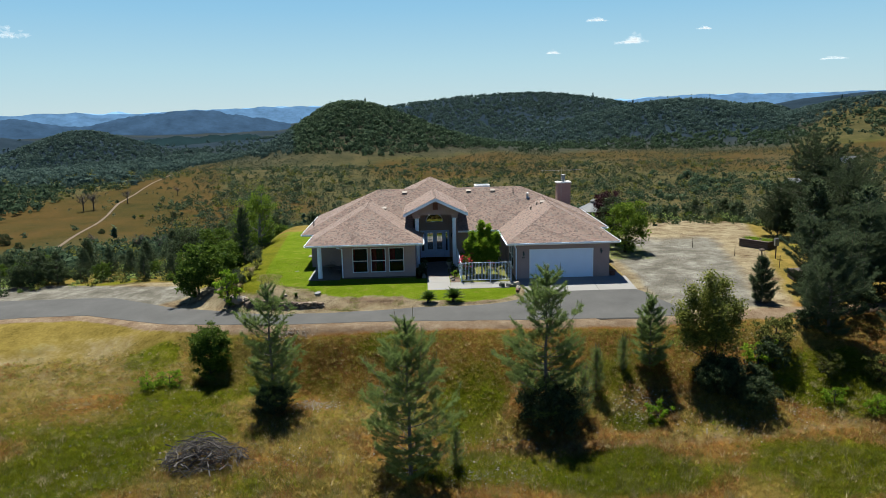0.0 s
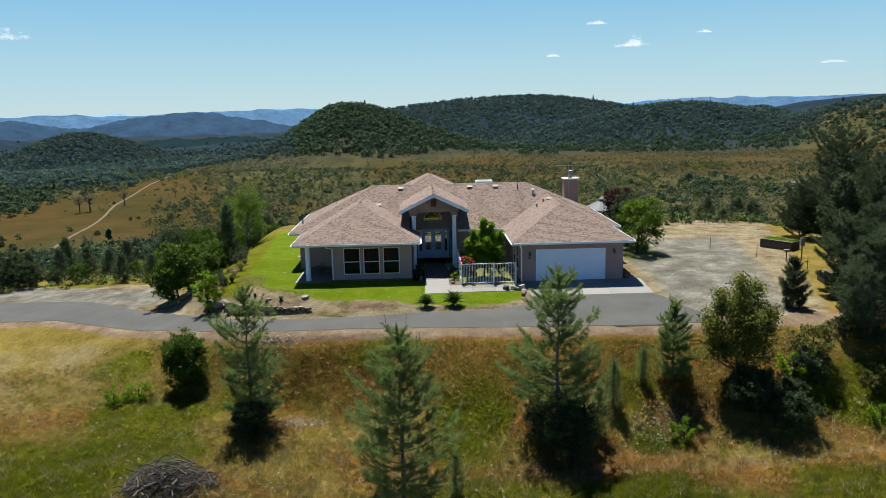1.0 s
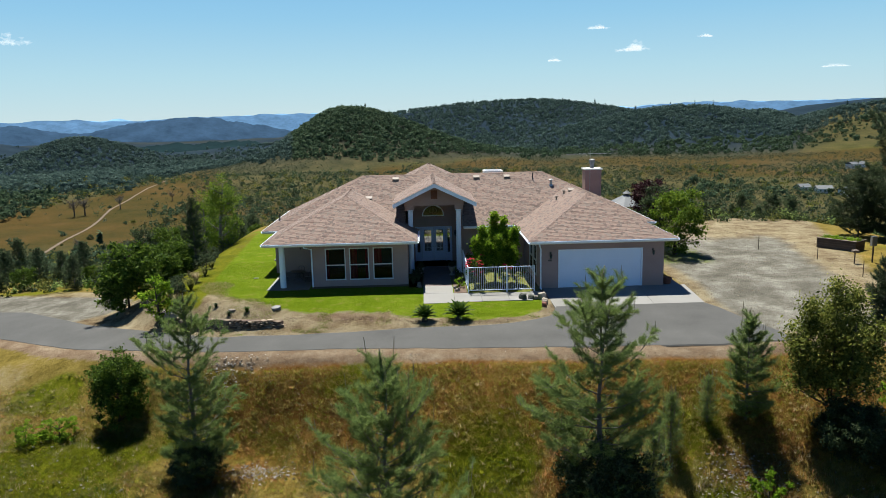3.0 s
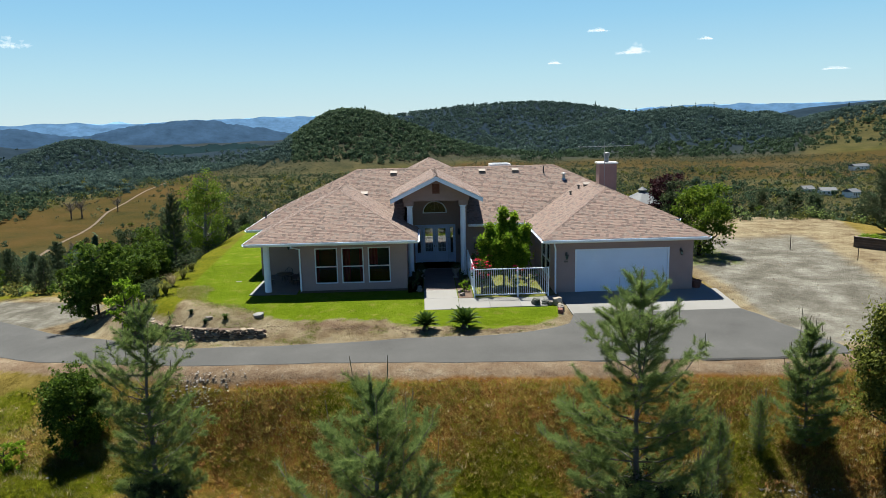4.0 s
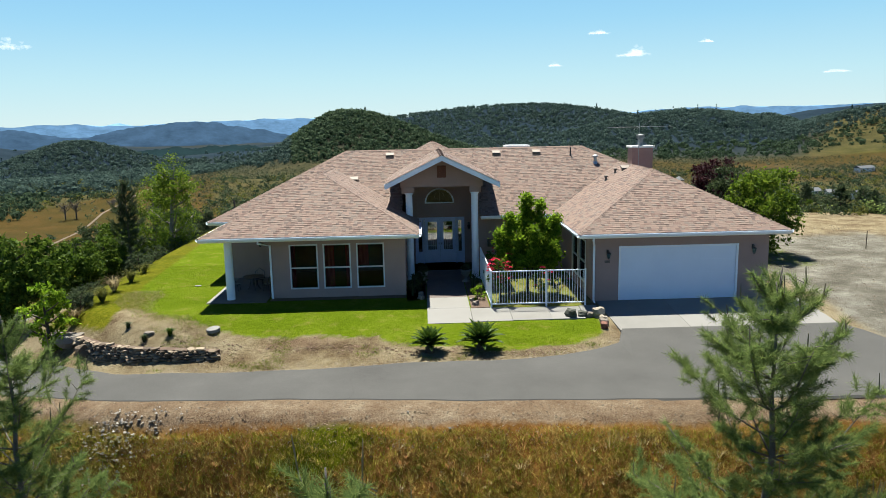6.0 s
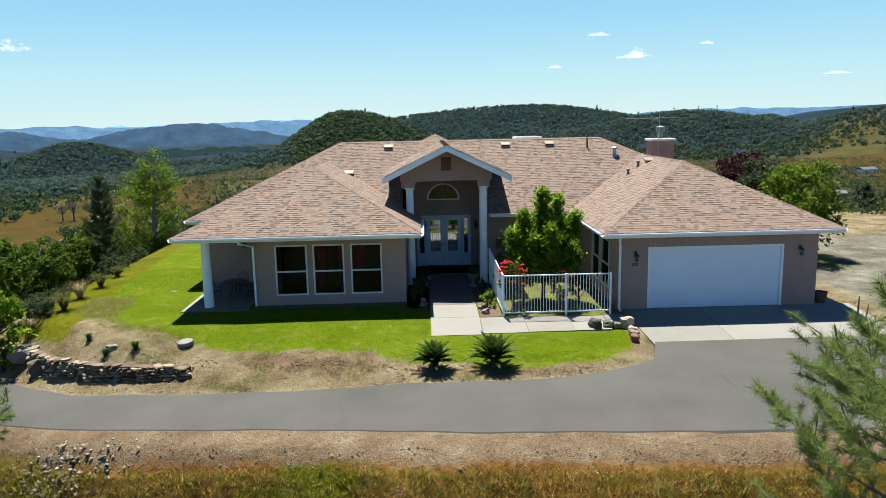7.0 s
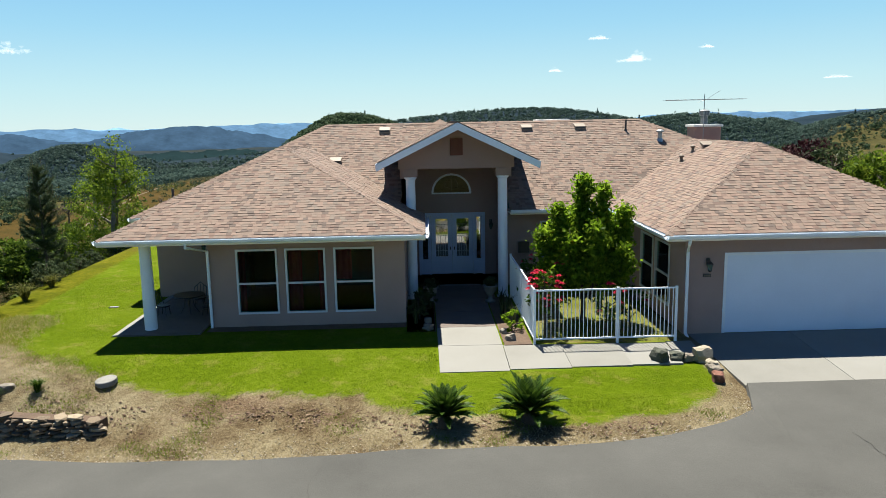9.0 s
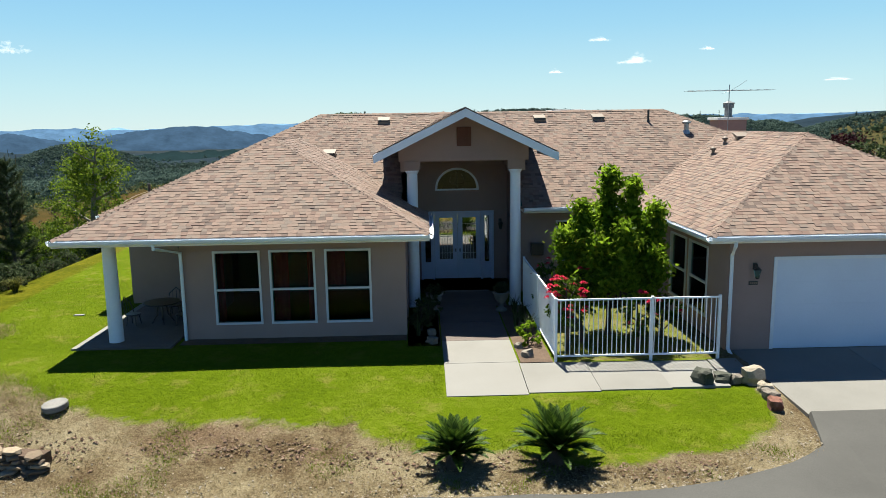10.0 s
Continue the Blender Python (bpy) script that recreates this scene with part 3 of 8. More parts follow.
def steps(fine_a, fine_b, step, far_a, far_b, grow):
    """Even steps in the middle, growing ones out to both ends."""
    mid = list(np.arange(fine_a, fine_b + 1e-6, step))
    lo, s, v = [], step, fine_a
    while v > far_a:
        s *= grow
        v -= s
        lo.append(max(v, far_a))
    hi, s, v = [], step, mid[-1]
    while v < far_b:
        s *= grow
        v += s
        hi.append(min(v, far_b))
    return lo[::-1] + mid + hi


def lawn_at(x, y):
    """1 on mown grass, 0 elsewhere."""
    front = lerp_table([(-14, 53.4), (-12, 51.0), (-10.5, 49.7), (-9.0, 48.8), (-7, 47.8), (-4, 47.1), (-1.5, 46.6), (0, 45.75), (2, 45.2), (4, 45.0), (5.5, 45.4), (6.6, 46.1), (7.3, 47.0)], x)
    front += 0.40 * noise.noise(Vector((x * 0.8, y * 0.8, 21))) + 0.42 * noise.noise(Vector((x * 2.3, y * 2.3, 22)))
    edge = -12.8 - 0.07 * (y - 52) if y < 74 else -99
    k = smooth(-0.8, 0.7, y - front) * smooth(-0.6, 0.6, x - edge) * (1 - smooth(6.8, 7.3, x)) * (1 - smooth(72, 78, y))
    k *= 1 - 0.8 * smooth(-10.6, -12.4, x) * smooth(55.5, 52, y)
    if x > 3.0 and y > 49.4:
        k *= 0.5
    if x > 14.9:
        k = 0.5 * smooth(14.9, 15.5, x) * (1 - smooth(19.5, 22, x)) * smooth(53, 57, y) * (1 - smooth(70, 78, y))
    return k


def lane_at(x, y):
    """1 on the gravel lane that forks off the drive."""
    u = min(1.0, max(0.0, ((x + 23) * -24 + (y - 57.5) * 9) / 657))
    return smooth(4.2, 2.6, math.hypot(x + 23 + 24 * u, y - 57.5 - 9 * u))


def gravel_at(x, y):
    """1 on gravel, tracks and bare earth."""
    far, near = lerp_table(ROAD_FAR, x), lerp_table(ROAD_NEAR, x)
    k = 0.0
    k = max(k, smooth(14.5, 17, x) * (1 - smooth(25.0 + 0.34 * (y - 45), 28.0 + 0.34 * (y - 45), x)) * smooth(39.5, 41, y) * (1 - smooth(75, 80, y)) * (1 - 0.30 * smooth(23.0 + 0.34 * (y - 45), 26.0 + 0.34 * (y - 45), x)))
    k = max(k, 0.88 * smooth(1.75, 0.75, near - y) * smooth(-0.6, 0.0, near - y))
    if far - 0.5 < y < far + 6 and x < 7.6:
        k = max(k, 0.92 * smooth(5.0, 3.2, y - far) * (1 - 0.85 * smooth(-11.8, -12.8, x) * smooth(1.4, 2.4, y - far)))
    k = max(k, 0.62 * smooth(5, 1.5, math.hypot((x + 27) * 0.5, y - 61.5)), 0.85 * smooth(5.2, 2.6, math.hypot((x + 19.8) * 0.8, y - 54)))
    k = max(k, 0.44 * smooth(9, 3, math.hypot((x + 26) * 0.6, y - 43.5)), 0.95 * lane_at(x, y))
    k = max(k, 0.45 * smooth(1.6, 0.2, abs(y - 30.6 - 0.05 * x)) * smooth(-2, 3, x))
    k = max(k, 0.42 * smooth(1.5, 0.2, abs(y - 35.3 - 0.1 * x)) * smooth(-9, -5, x) * smooth(0, -2, x))
    if 3.0 < x < 7.3 and 49.4 < y < 57:
        k = max(k, 0.55)
    k = max(k, 0.85 * smooth(70, 30, math.hypot(x - 730, (y - 1230) * 0.6)))
    return k


LUSH = [(-19.5, 31.0, 4.0, 3.5, 0.35), (-24.0, 34.5, 4.0, 3.0, 0.4), (22.0, 30.0, 5.0, 2.5, 0.35), (25.0, 34.0, 3.0, 2.0, 0.5),(-18.6, 44.0, 2.2, 1.3, 0.8), (-15.5, 38.2, 4.0, 1.2, 0.5), (8.9, 27.1, 3.0, 1.0, 0.6), (11.2, 30.0, 2.0, 0.7, 0.5), (-17.0, 32.0, 4.5, 3.0, 0.75), (-18.9, 28.0, 4.0, 2.0, 0.6), (-12.5, 39.6, 4.0, 1.2, 0.6), (-18.3, 40.2, 2.0, 1.0, 0.4), (2.7, 35.0, 2.0, 0.9, 0.5), (12.1, 33.0, 1.6, 0.7, 0.7),
        (9.8, 28.0, 7.0, 1.6, 0.6), (22.2, 34.6, 2.5, 1.3, 0.5), (25.7, 36.2, 2.0, 1.3, 0.7), (20.0, 26.5, 7.0, 2.2, 0.5), (-23.0, 27.5, 4.0, 3.0, 0.55), (-13.0, 35.5, 5.0, 2.5, 0.4), (-4.0, 28.5, 6.0, 2.0, 0.35), (1.0, 32.5, 3.0, 1.2, 0.3), (12.5, 36.3, 5.0, 1.8, 0.4), (-2.5, 39.6, 1.6, 0.7, 0.45), (3.0, 39.3, 1.6, 0.5, 0.4)]  # x, y, reach in x and y, strength
RUST = [(-20.0, 24.0, 8.0, 4.0, 0.6), (5.0, 25.5, 8.0, 2.0, 0.4), (24.0, 27.0, 6.0, 3.0, 0.5), (-24.0, 27.0, 3.0, 3.0, 0.6), (-20.0, 38.6, 2.0, 0.8, 0.6), (0.5, 37.5, 4.0, 1.5, 0.35), (8.0, 37.0, 4.0, 1.5, 0.3),(-21.5, 31.0, 3.0, 2.6, 0.7), (14.0, 30.2, 5.0, 0.6, 0.5), (4.5, 31.2, 5.0, 0.6, 0.6), (21.5, 29.6, 3.0, 0.8, 0.6), (4.0, 38.0, 1.8, 0.8, 0.5), (-6.5, 40.0, 1.5, 1.0, 0.4), (-15.5, 40.0, 1.6, 0.6, 0.5)]


def lush_at(x, y):
    d = math.hypot(x - 2, y - 55)
    k = 0.45 + 0.55 * noise.noise(Vector((x * 0.10, y * 0.10, 3.0)))
    if d < 90 and (y < 45 or y < lerp_table(ROAD_NEAR, x) or x > 15):
        k = 0.16 + 0.6 * noise.noise(Vector((x * 0.16, y * 0.22, 3.0)))
        for gx, gy, rx, ry, w in LUSH:
            k += w * math.exp(-((x - gx) / rx) ** 2 - ((y - gy) / ry) ** 2)
    if d > 90:
        k = 0.42 + 0.75 * noise.noise(Vector((x * 0.006, y * 0.006, 7.0)))
        if y > 760:
            k += 0.5 * smooth(760, 860, y) * (1 - smooth(24, 26, math.degrees(math.atan2(x, y))))
    return min(1, max(0, k))


def rust_at(x, y):
    if y < max(46.0, lerp_table(ROAD_NEAR, x)) and abs(x) < 60:
        k = 0.38 + 0.6 * noise.noise(Vector((x * 0.2, y * 0.3, 11.0)))
        for gx, gy, rx, ry, w in RUST:
            k += w * math.exp(-((x - gx) / rx) ** 2 - ((y - gy) / ry) ** 2)
        near = lerp_table(ROAD_NEAR, x)
        k += 0.35 * smooth(6, 2, near - y) * smooth(0.5, 1.2, near - y) * smooth(-12, -4, x)
        k -= 0.6 * smooth(-16, -22, x) * smooth(39, 43, y)
        return min(1, max(0, k))
    return min(1, max(0, 0.30 + 0.6 * noise.noise(Vector((x * 0.008, y * 0.008, 5.0)))))


WOOD_EDGE = [(-37, 420), (-31, 480), (-22.6, 590), (-19.5, 700), (-13, 1200), (-8, 1400)]  # azimuth and reach of the open land


def far_zones(x, y):
    """Woodland floor, grey gravel, open field, and painted haze that grows with distance."""
    grey = smooth(15.8, 17.5, x) * (1 - smooth(23.5, 27, x - 0.25 * (y - 50))) * smooth(40.5, 42, y) * (1 - smooth(62, 69, y)) * 0.85
    grey = max(grey, 0.8 * lane_at(x, y))
    if math.hypot(x, y - 55) < 80:
        return (0, grey, 0, 0)
    n = noise.noise(Vector((x * 0.009, y * 0.005, 21.0)))
    az = math.degrees(math.atan2(x - 0.012 * y, y + 5))
    field = 0.12 + 0.5 * n
    if az < -8:
        edge = lerp_table(WOOD_EDGE, az)
        field += 0.85 * smooth(300, 350, y) * (1 - smooth(edge - 20, edge + 40, y)) * smooth(-14, -18, az)
        field += 0.30 * smooth(360, 420, y) * (1 - smooth(edge - 20, edge + 40, y))
    if az > -10:
        field += 0.8 * smooth(590, 650, y) * (1 - smooth(860, 960, y)) * smooth(-10, -3, az)
    open_hill = smooth(25.5, 27.5, az) * smooth(750, 850, y) * (1 - smooth(1350, 1450, y))
    on_hill = smooth(3, 12, hill_lift(x, y, 30)) * (1 - open_hill)
    field = min(1, max(0, field)) * (1 - on_hill)
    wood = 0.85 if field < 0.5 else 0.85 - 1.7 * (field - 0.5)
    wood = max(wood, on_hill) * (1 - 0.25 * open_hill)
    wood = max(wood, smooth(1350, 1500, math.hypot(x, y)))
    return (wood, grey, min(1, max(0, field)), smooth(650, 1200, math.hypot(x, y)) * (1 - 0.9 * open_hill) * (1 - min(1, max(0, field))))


def clay_at(x, y):
    """1 on the reddish clay shoulder below the drive."""
    near = lerp_table(ROAD_NEAR, x)
    turned = 0.85 * math.exp(-((x + 4.2) / 2.4) ** 2 - ((y - 46.6) / 0.5) ** 2)
    return max(turned, smooth(3.2, 2.0, near - y) * smooth(-1.0, 0.0, near - y)) if abs(x) < 45 else 0.0


SHEET = []


def sheet_z(x, y):
    """Height of the finished ground sheet, between its corners."""
    xs, ys, zs = SHEET
    i, j = int(np.searchsorted(xs, x)) - 1, int(np.searchsorted(ys, y)) - 1
    u, v = (x - xs[i]) / (xs[i + 1] - xs[i]), (y - ys[j]) / (ys[j + 1] - ys[j])
    return float((zs[j, i] * (1 - u) + zs[j, i + 1] * u) * (1 - v) + (zs[j + 1, i] * (1 - u) + zs[j + 1, i + 1] * u) * v)


def make_ground():
    xs = steps(-32, 34, 0.36, -4700, 4700, 1.085)
    ys = steps(23, 76, 0.36, -900, 4700, 1.06)
    pts, zone, zone2, clay = [], [], [], []
    for y in ys:
        for x in xs:
            z = ground_z(x, y)
            near, far = lerp_table(ROAD_NEAR, x), lerp_table(ROAD_FAR, x)
            if abs(x) < 60 and y < 90:
                if y < near - 0.7:
                    pass
                elif near - 0.4 <= y <= far + 0.4 and x < 7.2 and not near + 0.45 < y < far - 0.45:
                    z = lerp_table(ROAD_Z, x) - (0.010 if y < near + 0.45 else 0.035)
                elif near <= y <= far and x < 17.5:
                    z -= 0.10
                elif 7.5 < x < 16.1 and 46.3 < y < 50.4 or 14.4 < x < 15.8 and 50.3 < y < 51.8:
                    z -= 0.075
                elif 0.3 < x < 7.4 and 47.9 < y < 49.2 or 0.6 < x < 2.05 and 49 < y < 57:
                    z -= 0.06
                elif x < 6.5 and y < 48:
                    z += 0.05 * noise.noise(Vector((x * 1.3, y * 1.3, 9))) * smooth(0.2, 0.8, y - far) * smooth(48, 46.5, y)
            else:
                z += 3.0 * noise.noise(Vector((x * 0.012, y * 0.012, 1))) * smooth(120, 300, math.hypot(x, y)) * (1 + smooth(800, 1500, y))
            pts.append((x, y, z))
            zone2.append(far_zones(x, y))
            clay.append(clay_at(x, y))
            zone.append((lawn_at(x, y), gravel_at(x, y), lush_at(x, y), rust_at(x, y)))
    SHEET.extend((np.array(xs), np.array(ys), np.array(pts)[:, 2].reshape(len(ys), len(xs))))
    w = len(xs)
    faces = [(j * w + i, j * w + i + 1, (j + 1) * w + i + 1, (j + 1) * w + i) for j in range(len(ys) - 1) for i in range(w - 1)]
    me = bpy.data.meshes.new("ground")
    me.from_pydata(pts, [], faces)
    at = me.attributes.new("zone", "FLOAT_COLOR", "POINT")
    at.data.foreach_set("color", np.array(zone, dtype=np.float32).ravel())
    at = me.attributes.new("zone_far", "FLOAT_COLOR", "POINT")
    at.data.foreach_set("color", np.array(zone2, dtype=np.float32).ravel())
    me.attributes.new("zone_clay", "FLOAT", "POINT").data.foreach_set("value", np.array(clay, dtype=np.float32))
    me.materials.append(M["ground"])
    me.polygons.foreach_set("use_smooth", [True] * len(faces))
    me.update()
    return tagged(new("ground", me), "rolling dry grassland with lawn, gravel yard and a bank below the drive", "ground", kind="structure")


make_ground()


def make_road():
    """The asphalt drive: a strip between its two edges, with the forecourt before the garage."""
    rows = []
    x = -90.0
    while x <= 7.4:
        n, f = lerp_table(ROAD_NEAR, x), lerp_table(ROAD_FAR, x)
        wob = 0.07 * noise.noise(Vector((x * 0.9, 0, 0)))
        z = lerp_table(ROAD_Z, x)
        rows.append([(x, n + wob + (f - n - 2 * wob) * k / 6, z + 0.015 + 0.03 * math.sin(math.pi * k / 6)) for k in range(7)])
        x += 0.45 if x > -30 else 3
    b = Build()
    while x <= 18.6:
        n = lerp_table(ROAD_NEAR, x)
        f = 46.70 if x <= 15.9 else 46.70 - (x - 15.9) * 3.4
        if f <= n + 0.3:
            break
        wob = 0.08 * noise.noise(Vector((x * 0.9, 0, 0)))
        fw = 0.0 if x <= 15.9 else 0.15 * noise.noise(Vector((x * 2.0, 5, 0)))
        z = lerp_table(ROAD_Z, x)
        rows.append([(x, n + wob + (f + fw - n - wob) * k / 6, z + 0.015 + (0.10 * smooth(43.5, 46.5, n + (f - n) * k / 6)) + 0.02 * math.sin(math.pi * k / 6)) for k in range(7)])
        x += 0.45
    pts = [p for r in rows for p in r]
    nv = len(pts)
    skirt = [(r[0][0], r[0][1] - 0.07, r[0][2] - 0.06) for r in rows] + [(r[6][0], r[6][1] + 0.10, r[6][2] - 0.12) for r in rows]
    faces = [(i * 7 + k, (i + 1) * 7 + k, (i + 1) * 7 + k + 1, i * 7 + k + 1) for i in range(len(rows) - 1) for k in range(6)]
    faces += [(nv + i, nv + i + 1, (i + 1) * 7, i * 7) for i in range(len(rows) - 1)]
    faces += [(i * 7 + 6, (i + 1) * 7 + 6, nv + len(rows) + i + 1, nv + len(rows) + i) for i in range(len(rows) - 1)]
    b.add(pts + skirt, faces)
    tagged(part("road", b, M["asphalt"]), "grey asphalt drive widening into a forecourt", "road", kind="structure")


make_road()


def road_crack(x, y0, y1, seed):
    """A thin crack running across the drive."""
    rng = random.Random(seed)
    b = Build()
    n = 22
    pts = []
    for i in range(n + 1):
        y = y0 + (y1 - y0) * i / n
        xx = x + 0.16 * noise.noise(Vector((y * 0.9, seed, 0))) + 0.025 * rng.uniform(-1, 1)
        f = (y - lerp_table(ROAD_NEAR, xx)) / (lerp_table(ROAD_FAR, xx) - lerp_table(ROAD_NEAR, xx))
        z = lerp_table(ROAD_Z, xx) + 0.015 + 0.03 * math.sin(math.pi * min(1, max(0, f)))
        pts.append(Vector((xx, y, z + 0.004)))
    for p, q in zip(pts, pts[1:]):
        w = Vector((rng.uniform(0.003, 0.008), 0, 0))
        b.poly(p - w, p + w, q + w, q - w)
    tagged(part("road_crack", b, M["crack"]), "thin crack across the asphalt drive", "crack", kind="structure")


road_crack(-1.95, 41.2, 43.9, 3)
road_crack(8.6, 42.5, 46.0, 8)


# ---- the house ----
house = empty_thing("house", "single-storey stucco ranch house with pinkish shingle hip roofs", "house")
EAVE = 2.88


def pierced(a0, a1, z0, z1, openings, thick, place):
    """A slab with openings through it, as one closed mesh; place(a, d, z) gives the corner at depth d."""
    us = sorted({a0, a1, *[v for o in openings for v in o[:2]]})
    zs = sorted({z0, z1, *[v for o in openings for v in o[2:]]})
    nu, nz = len(us), len(zs)

    def solid(i, j):
        if not (0 <= i < nu - 1 and 0 <= j < nz - 1):
            return False
        u, z = (us[i] + us[i + 1]) / 2, (zs[j] + zs[j + 1]) / 2
        return not any(o[0] < u < o[1] and o[2] < z < o[3] for o in openings)

    pts = [place(u, d, z) for d in (0, thick) for z in zs for u in us]
    at = lambda i, j, d: d * nu * nz + j * nu + i
    faces = []
    for i in range(nu - 1):
        for j in range(nz - 1):
            if not solid(i, j):
                continue
            faces.append((at(i, j, 0), at(i + 1, j, 0), at(i + 1, j + 1, 0), at(i, j + 1, 0)))
            faces.append((at(i, j, 1), at(i, j + 1, 1), at(i + 1, j + 1, 1), at(i + 1, j, 1)))
            for di, dj, p, q in ((-1, 0, (i, j), (i, j + 1)), (1, 0, (i + 1, j), (i + 1, j + 1)), (0, -1, (i, j), (i + 1, j)), (0, 1, (i, j + 1), (i + 1, j + 1))):
                if not solid(i + di, j + dj):
                    faces.append((at(*p, 0), at(*q, 0), at(*q, 1), at(*p, 1)))
    used = sorted({v for f in faces for v in f})
    remap = {v: k for k, v in enumerate(used)}
    return Build().add([pts[v] for v in used], [tuple(remap[v] for v in f) for f in faces])


def wall_x(name, x0, x1, y, z0, z1, openings=(), thick=0.2):
    """A wall along x with its front face at y; openings are (x0, x1, z0, z1)."""
    return part(name, pierced(x0, x1, z0, z1, openings, thick, lambda a, d, z: (a, y + d, z)), M["stucco"], house)


def wall_y(name, x, y0, y1, z0, z1, openings=(), thick=0.2):
    """A wall along y from x to x + thick; openings are (y0, y1, z0, z1)."""
    return part(name, pierced(y0, y1, z0, z1, openings, thick, lambda a, d, z: (x + d, a, z)), M["stucco"], house)


WING_WINDOWS = [(-5.42, -4.25), (-3.97, -2.83), (-2.53, -1.38)]
WZ0, WZ1 = 0.42, 2.33
wall_x("wing_wall", -6.28, -0.45, 52.0, -0.35, 2.72, [(a, c, WZ0, WZ1) for a, c in WING_WINDOWS])
wall_y("wing_wall", -6.28, 52.2, 56.3, -0.35, 2.72, [(53.6, 54.5, 0.05, 2.1)])
wall_y("wing_wall", -0.65, 52.2, 59.0, -0.35, 2.72)
wall_x("porch_wall", -9.28, -6.28, 56.3, -0.3, 2.9)
wall_y("side_wall", -9.28, 56.5, 66.0, -0.4, 2.9)
wall_x("entry_wall", -0.45, 3.2, 59.0, -0.1, 4.4, [(-0.06, 2.53, 0.0, 2.46), (0.5, 1.98, 3.25, 4.0)])
wall_y("entry_wall", 3.0, 57.1, 59.0, -0.1, 4.4)
wall_x("court_wall", 3.0, 7.3, 56.9, -0.1, 2.8, [(4.4, 5.9, 1.0, 2.32)])
GY = 50.11
wall_x("garage_wall", 7.3, 14.62, GY, -0.12, 2.72, [(8.39, 13.36, -0.12, 2.27)])
wall_y("garage_wall", 7.3, GY + 0.2, 57.1, -0.12, 2.72, [(51.4, 52.7, 0.5, 2.3), (52.95, 54.2, 0.5, 2.3)])
wall_y("garage_wall", 14.42, GY + 0.2, 66.0, -0.12, 2.72)
wall_x("back_wall", -9.4, 14.62, 66.0, -0.3, 2.9, [(0.1, 2.5, 0.02, 2.35)])
# rooms behind the glass
part("inner_wall", Build().box(-6.2, -0.65, 57.5, 57.6, -0.2, 2.7), M["room"], house)
part("inner_wall", Build().box(2.9, 7.3, 61.8, 61.9, -0.2, 4.4), M["room"], house)
part("inner_wall", Build().box(-0.55, -0.45, 59.2, 65.9, -0.2, 4.4), M["room"], house)
part("inner_wall", Build().box(2.9, 3.0, 59.2, 65.9, -0.2, 4.4), M["room"], house)
b = Build()
b.box(-6.2, -0.65, 52.2, 57.5, -0.3, 0.0).box(-9.2, 7.3, 59.2, 66.0, -0.3, 0.02).box(7.5, 14.4, 50.4, 59.0, -0.3, -0.02)
part("floor_slab", b, M["room"], house)
b = Build()
b.box(-6.3, -0.5, 52.1, 57.4, 2.722, 2.76)
part("soffit", b, M["trim"], house)


def gable_front():
    b = Build()
    y0, y1 = 55.0, 55.28
    ring = [(-0.66, y0, 4.43), (3.20, y0, 4.43), (3.20, y0, 4.94), (1.28, y0, 5.84), (-0.66, y0, 4.94)]
    b.prism(ring, (0, y1 - y0, 0))
    part("gable_wall", b, M["stucco"], house)
    for bx in (-0.62, 2.86):
        part("gable_beam", Build().box(bx, bx + 0.28, 55.28, 58.98, 4.10, 4.78), M["stucco"], house)
    b = Build()
    b.box(-0.34, 2.86, 55.28, 59.0, 4.40, 4.46)
    part("porch_ceiling", b, M["stucco"], house)
    b = Build()
    b.box(1.07, 1.49, 54.95, 54.995, 4.86, 5.42)
    plaque = part("plaque", b, M["terracotta"], house, "square terracotta relief plaque", bevel=0.01)
    for i in range(5):
        for j in range(6):
            if (i * 7 + j * 3) % 4:
                part("relief", Build().box(1.12 + i * 0.068, 1.165 + i * 0.068, 54.925, 54.948, 4.92 + j * 0.076, 4.97 + j * 0.076), M["terracotta"], plaque)


gable_front()


def column(x, y, z0, z1, w):
    """A round white column with a square foot, a slightly tapered shaft and a capital."""
    col = part("column", Build().lathe([(w * 1.04, 0.115), (w * 1.04, 0.6), (w * 0.94, z1 - z0 - 0.10)], x, y, z0, 28), M["trim"], house, "round white painted column", shade=True)
    md = col.modifiers.new("split", "EDGE_SPLIT")
    md.split_angle = 0.9
    part("base", Build().box(x - w - 0.04, x + w + 0.04, y - w - 0.04, y + w + 0.04, z0, z0 + 0.05).lathe([(w * 1.2, 0.051), (w * 1.2, 0.09), (w * 1.08, 0.114)], x, y, z0, 28), M["trim"], col)
    part("capital", Build().lathe([(w * 0.98, -0.099), (w * 1.15, -0.05), (w * 1.25, -0.049), (w * 1.25, 0)], x, y, z1, 28), M["trim"], col)


column(-0.27, 55.16, -0.05, 4.16, 0.165)
column(2.82, 55.16, -0.05, 4.16, 0.165)
for cx in (-0.27, 2.82):
    b = Build()
    b.box(cx - 0.24, cx + 0.24, 54.98, 55.40, 4.162, 4.428)
    part("gable_beam", b, M["stucco"], house)
column(-8.02, 51.85, -0.12, 2.70, 0.175)
column(-9.2, 64.2, -0.1, 2.70, 0.12)


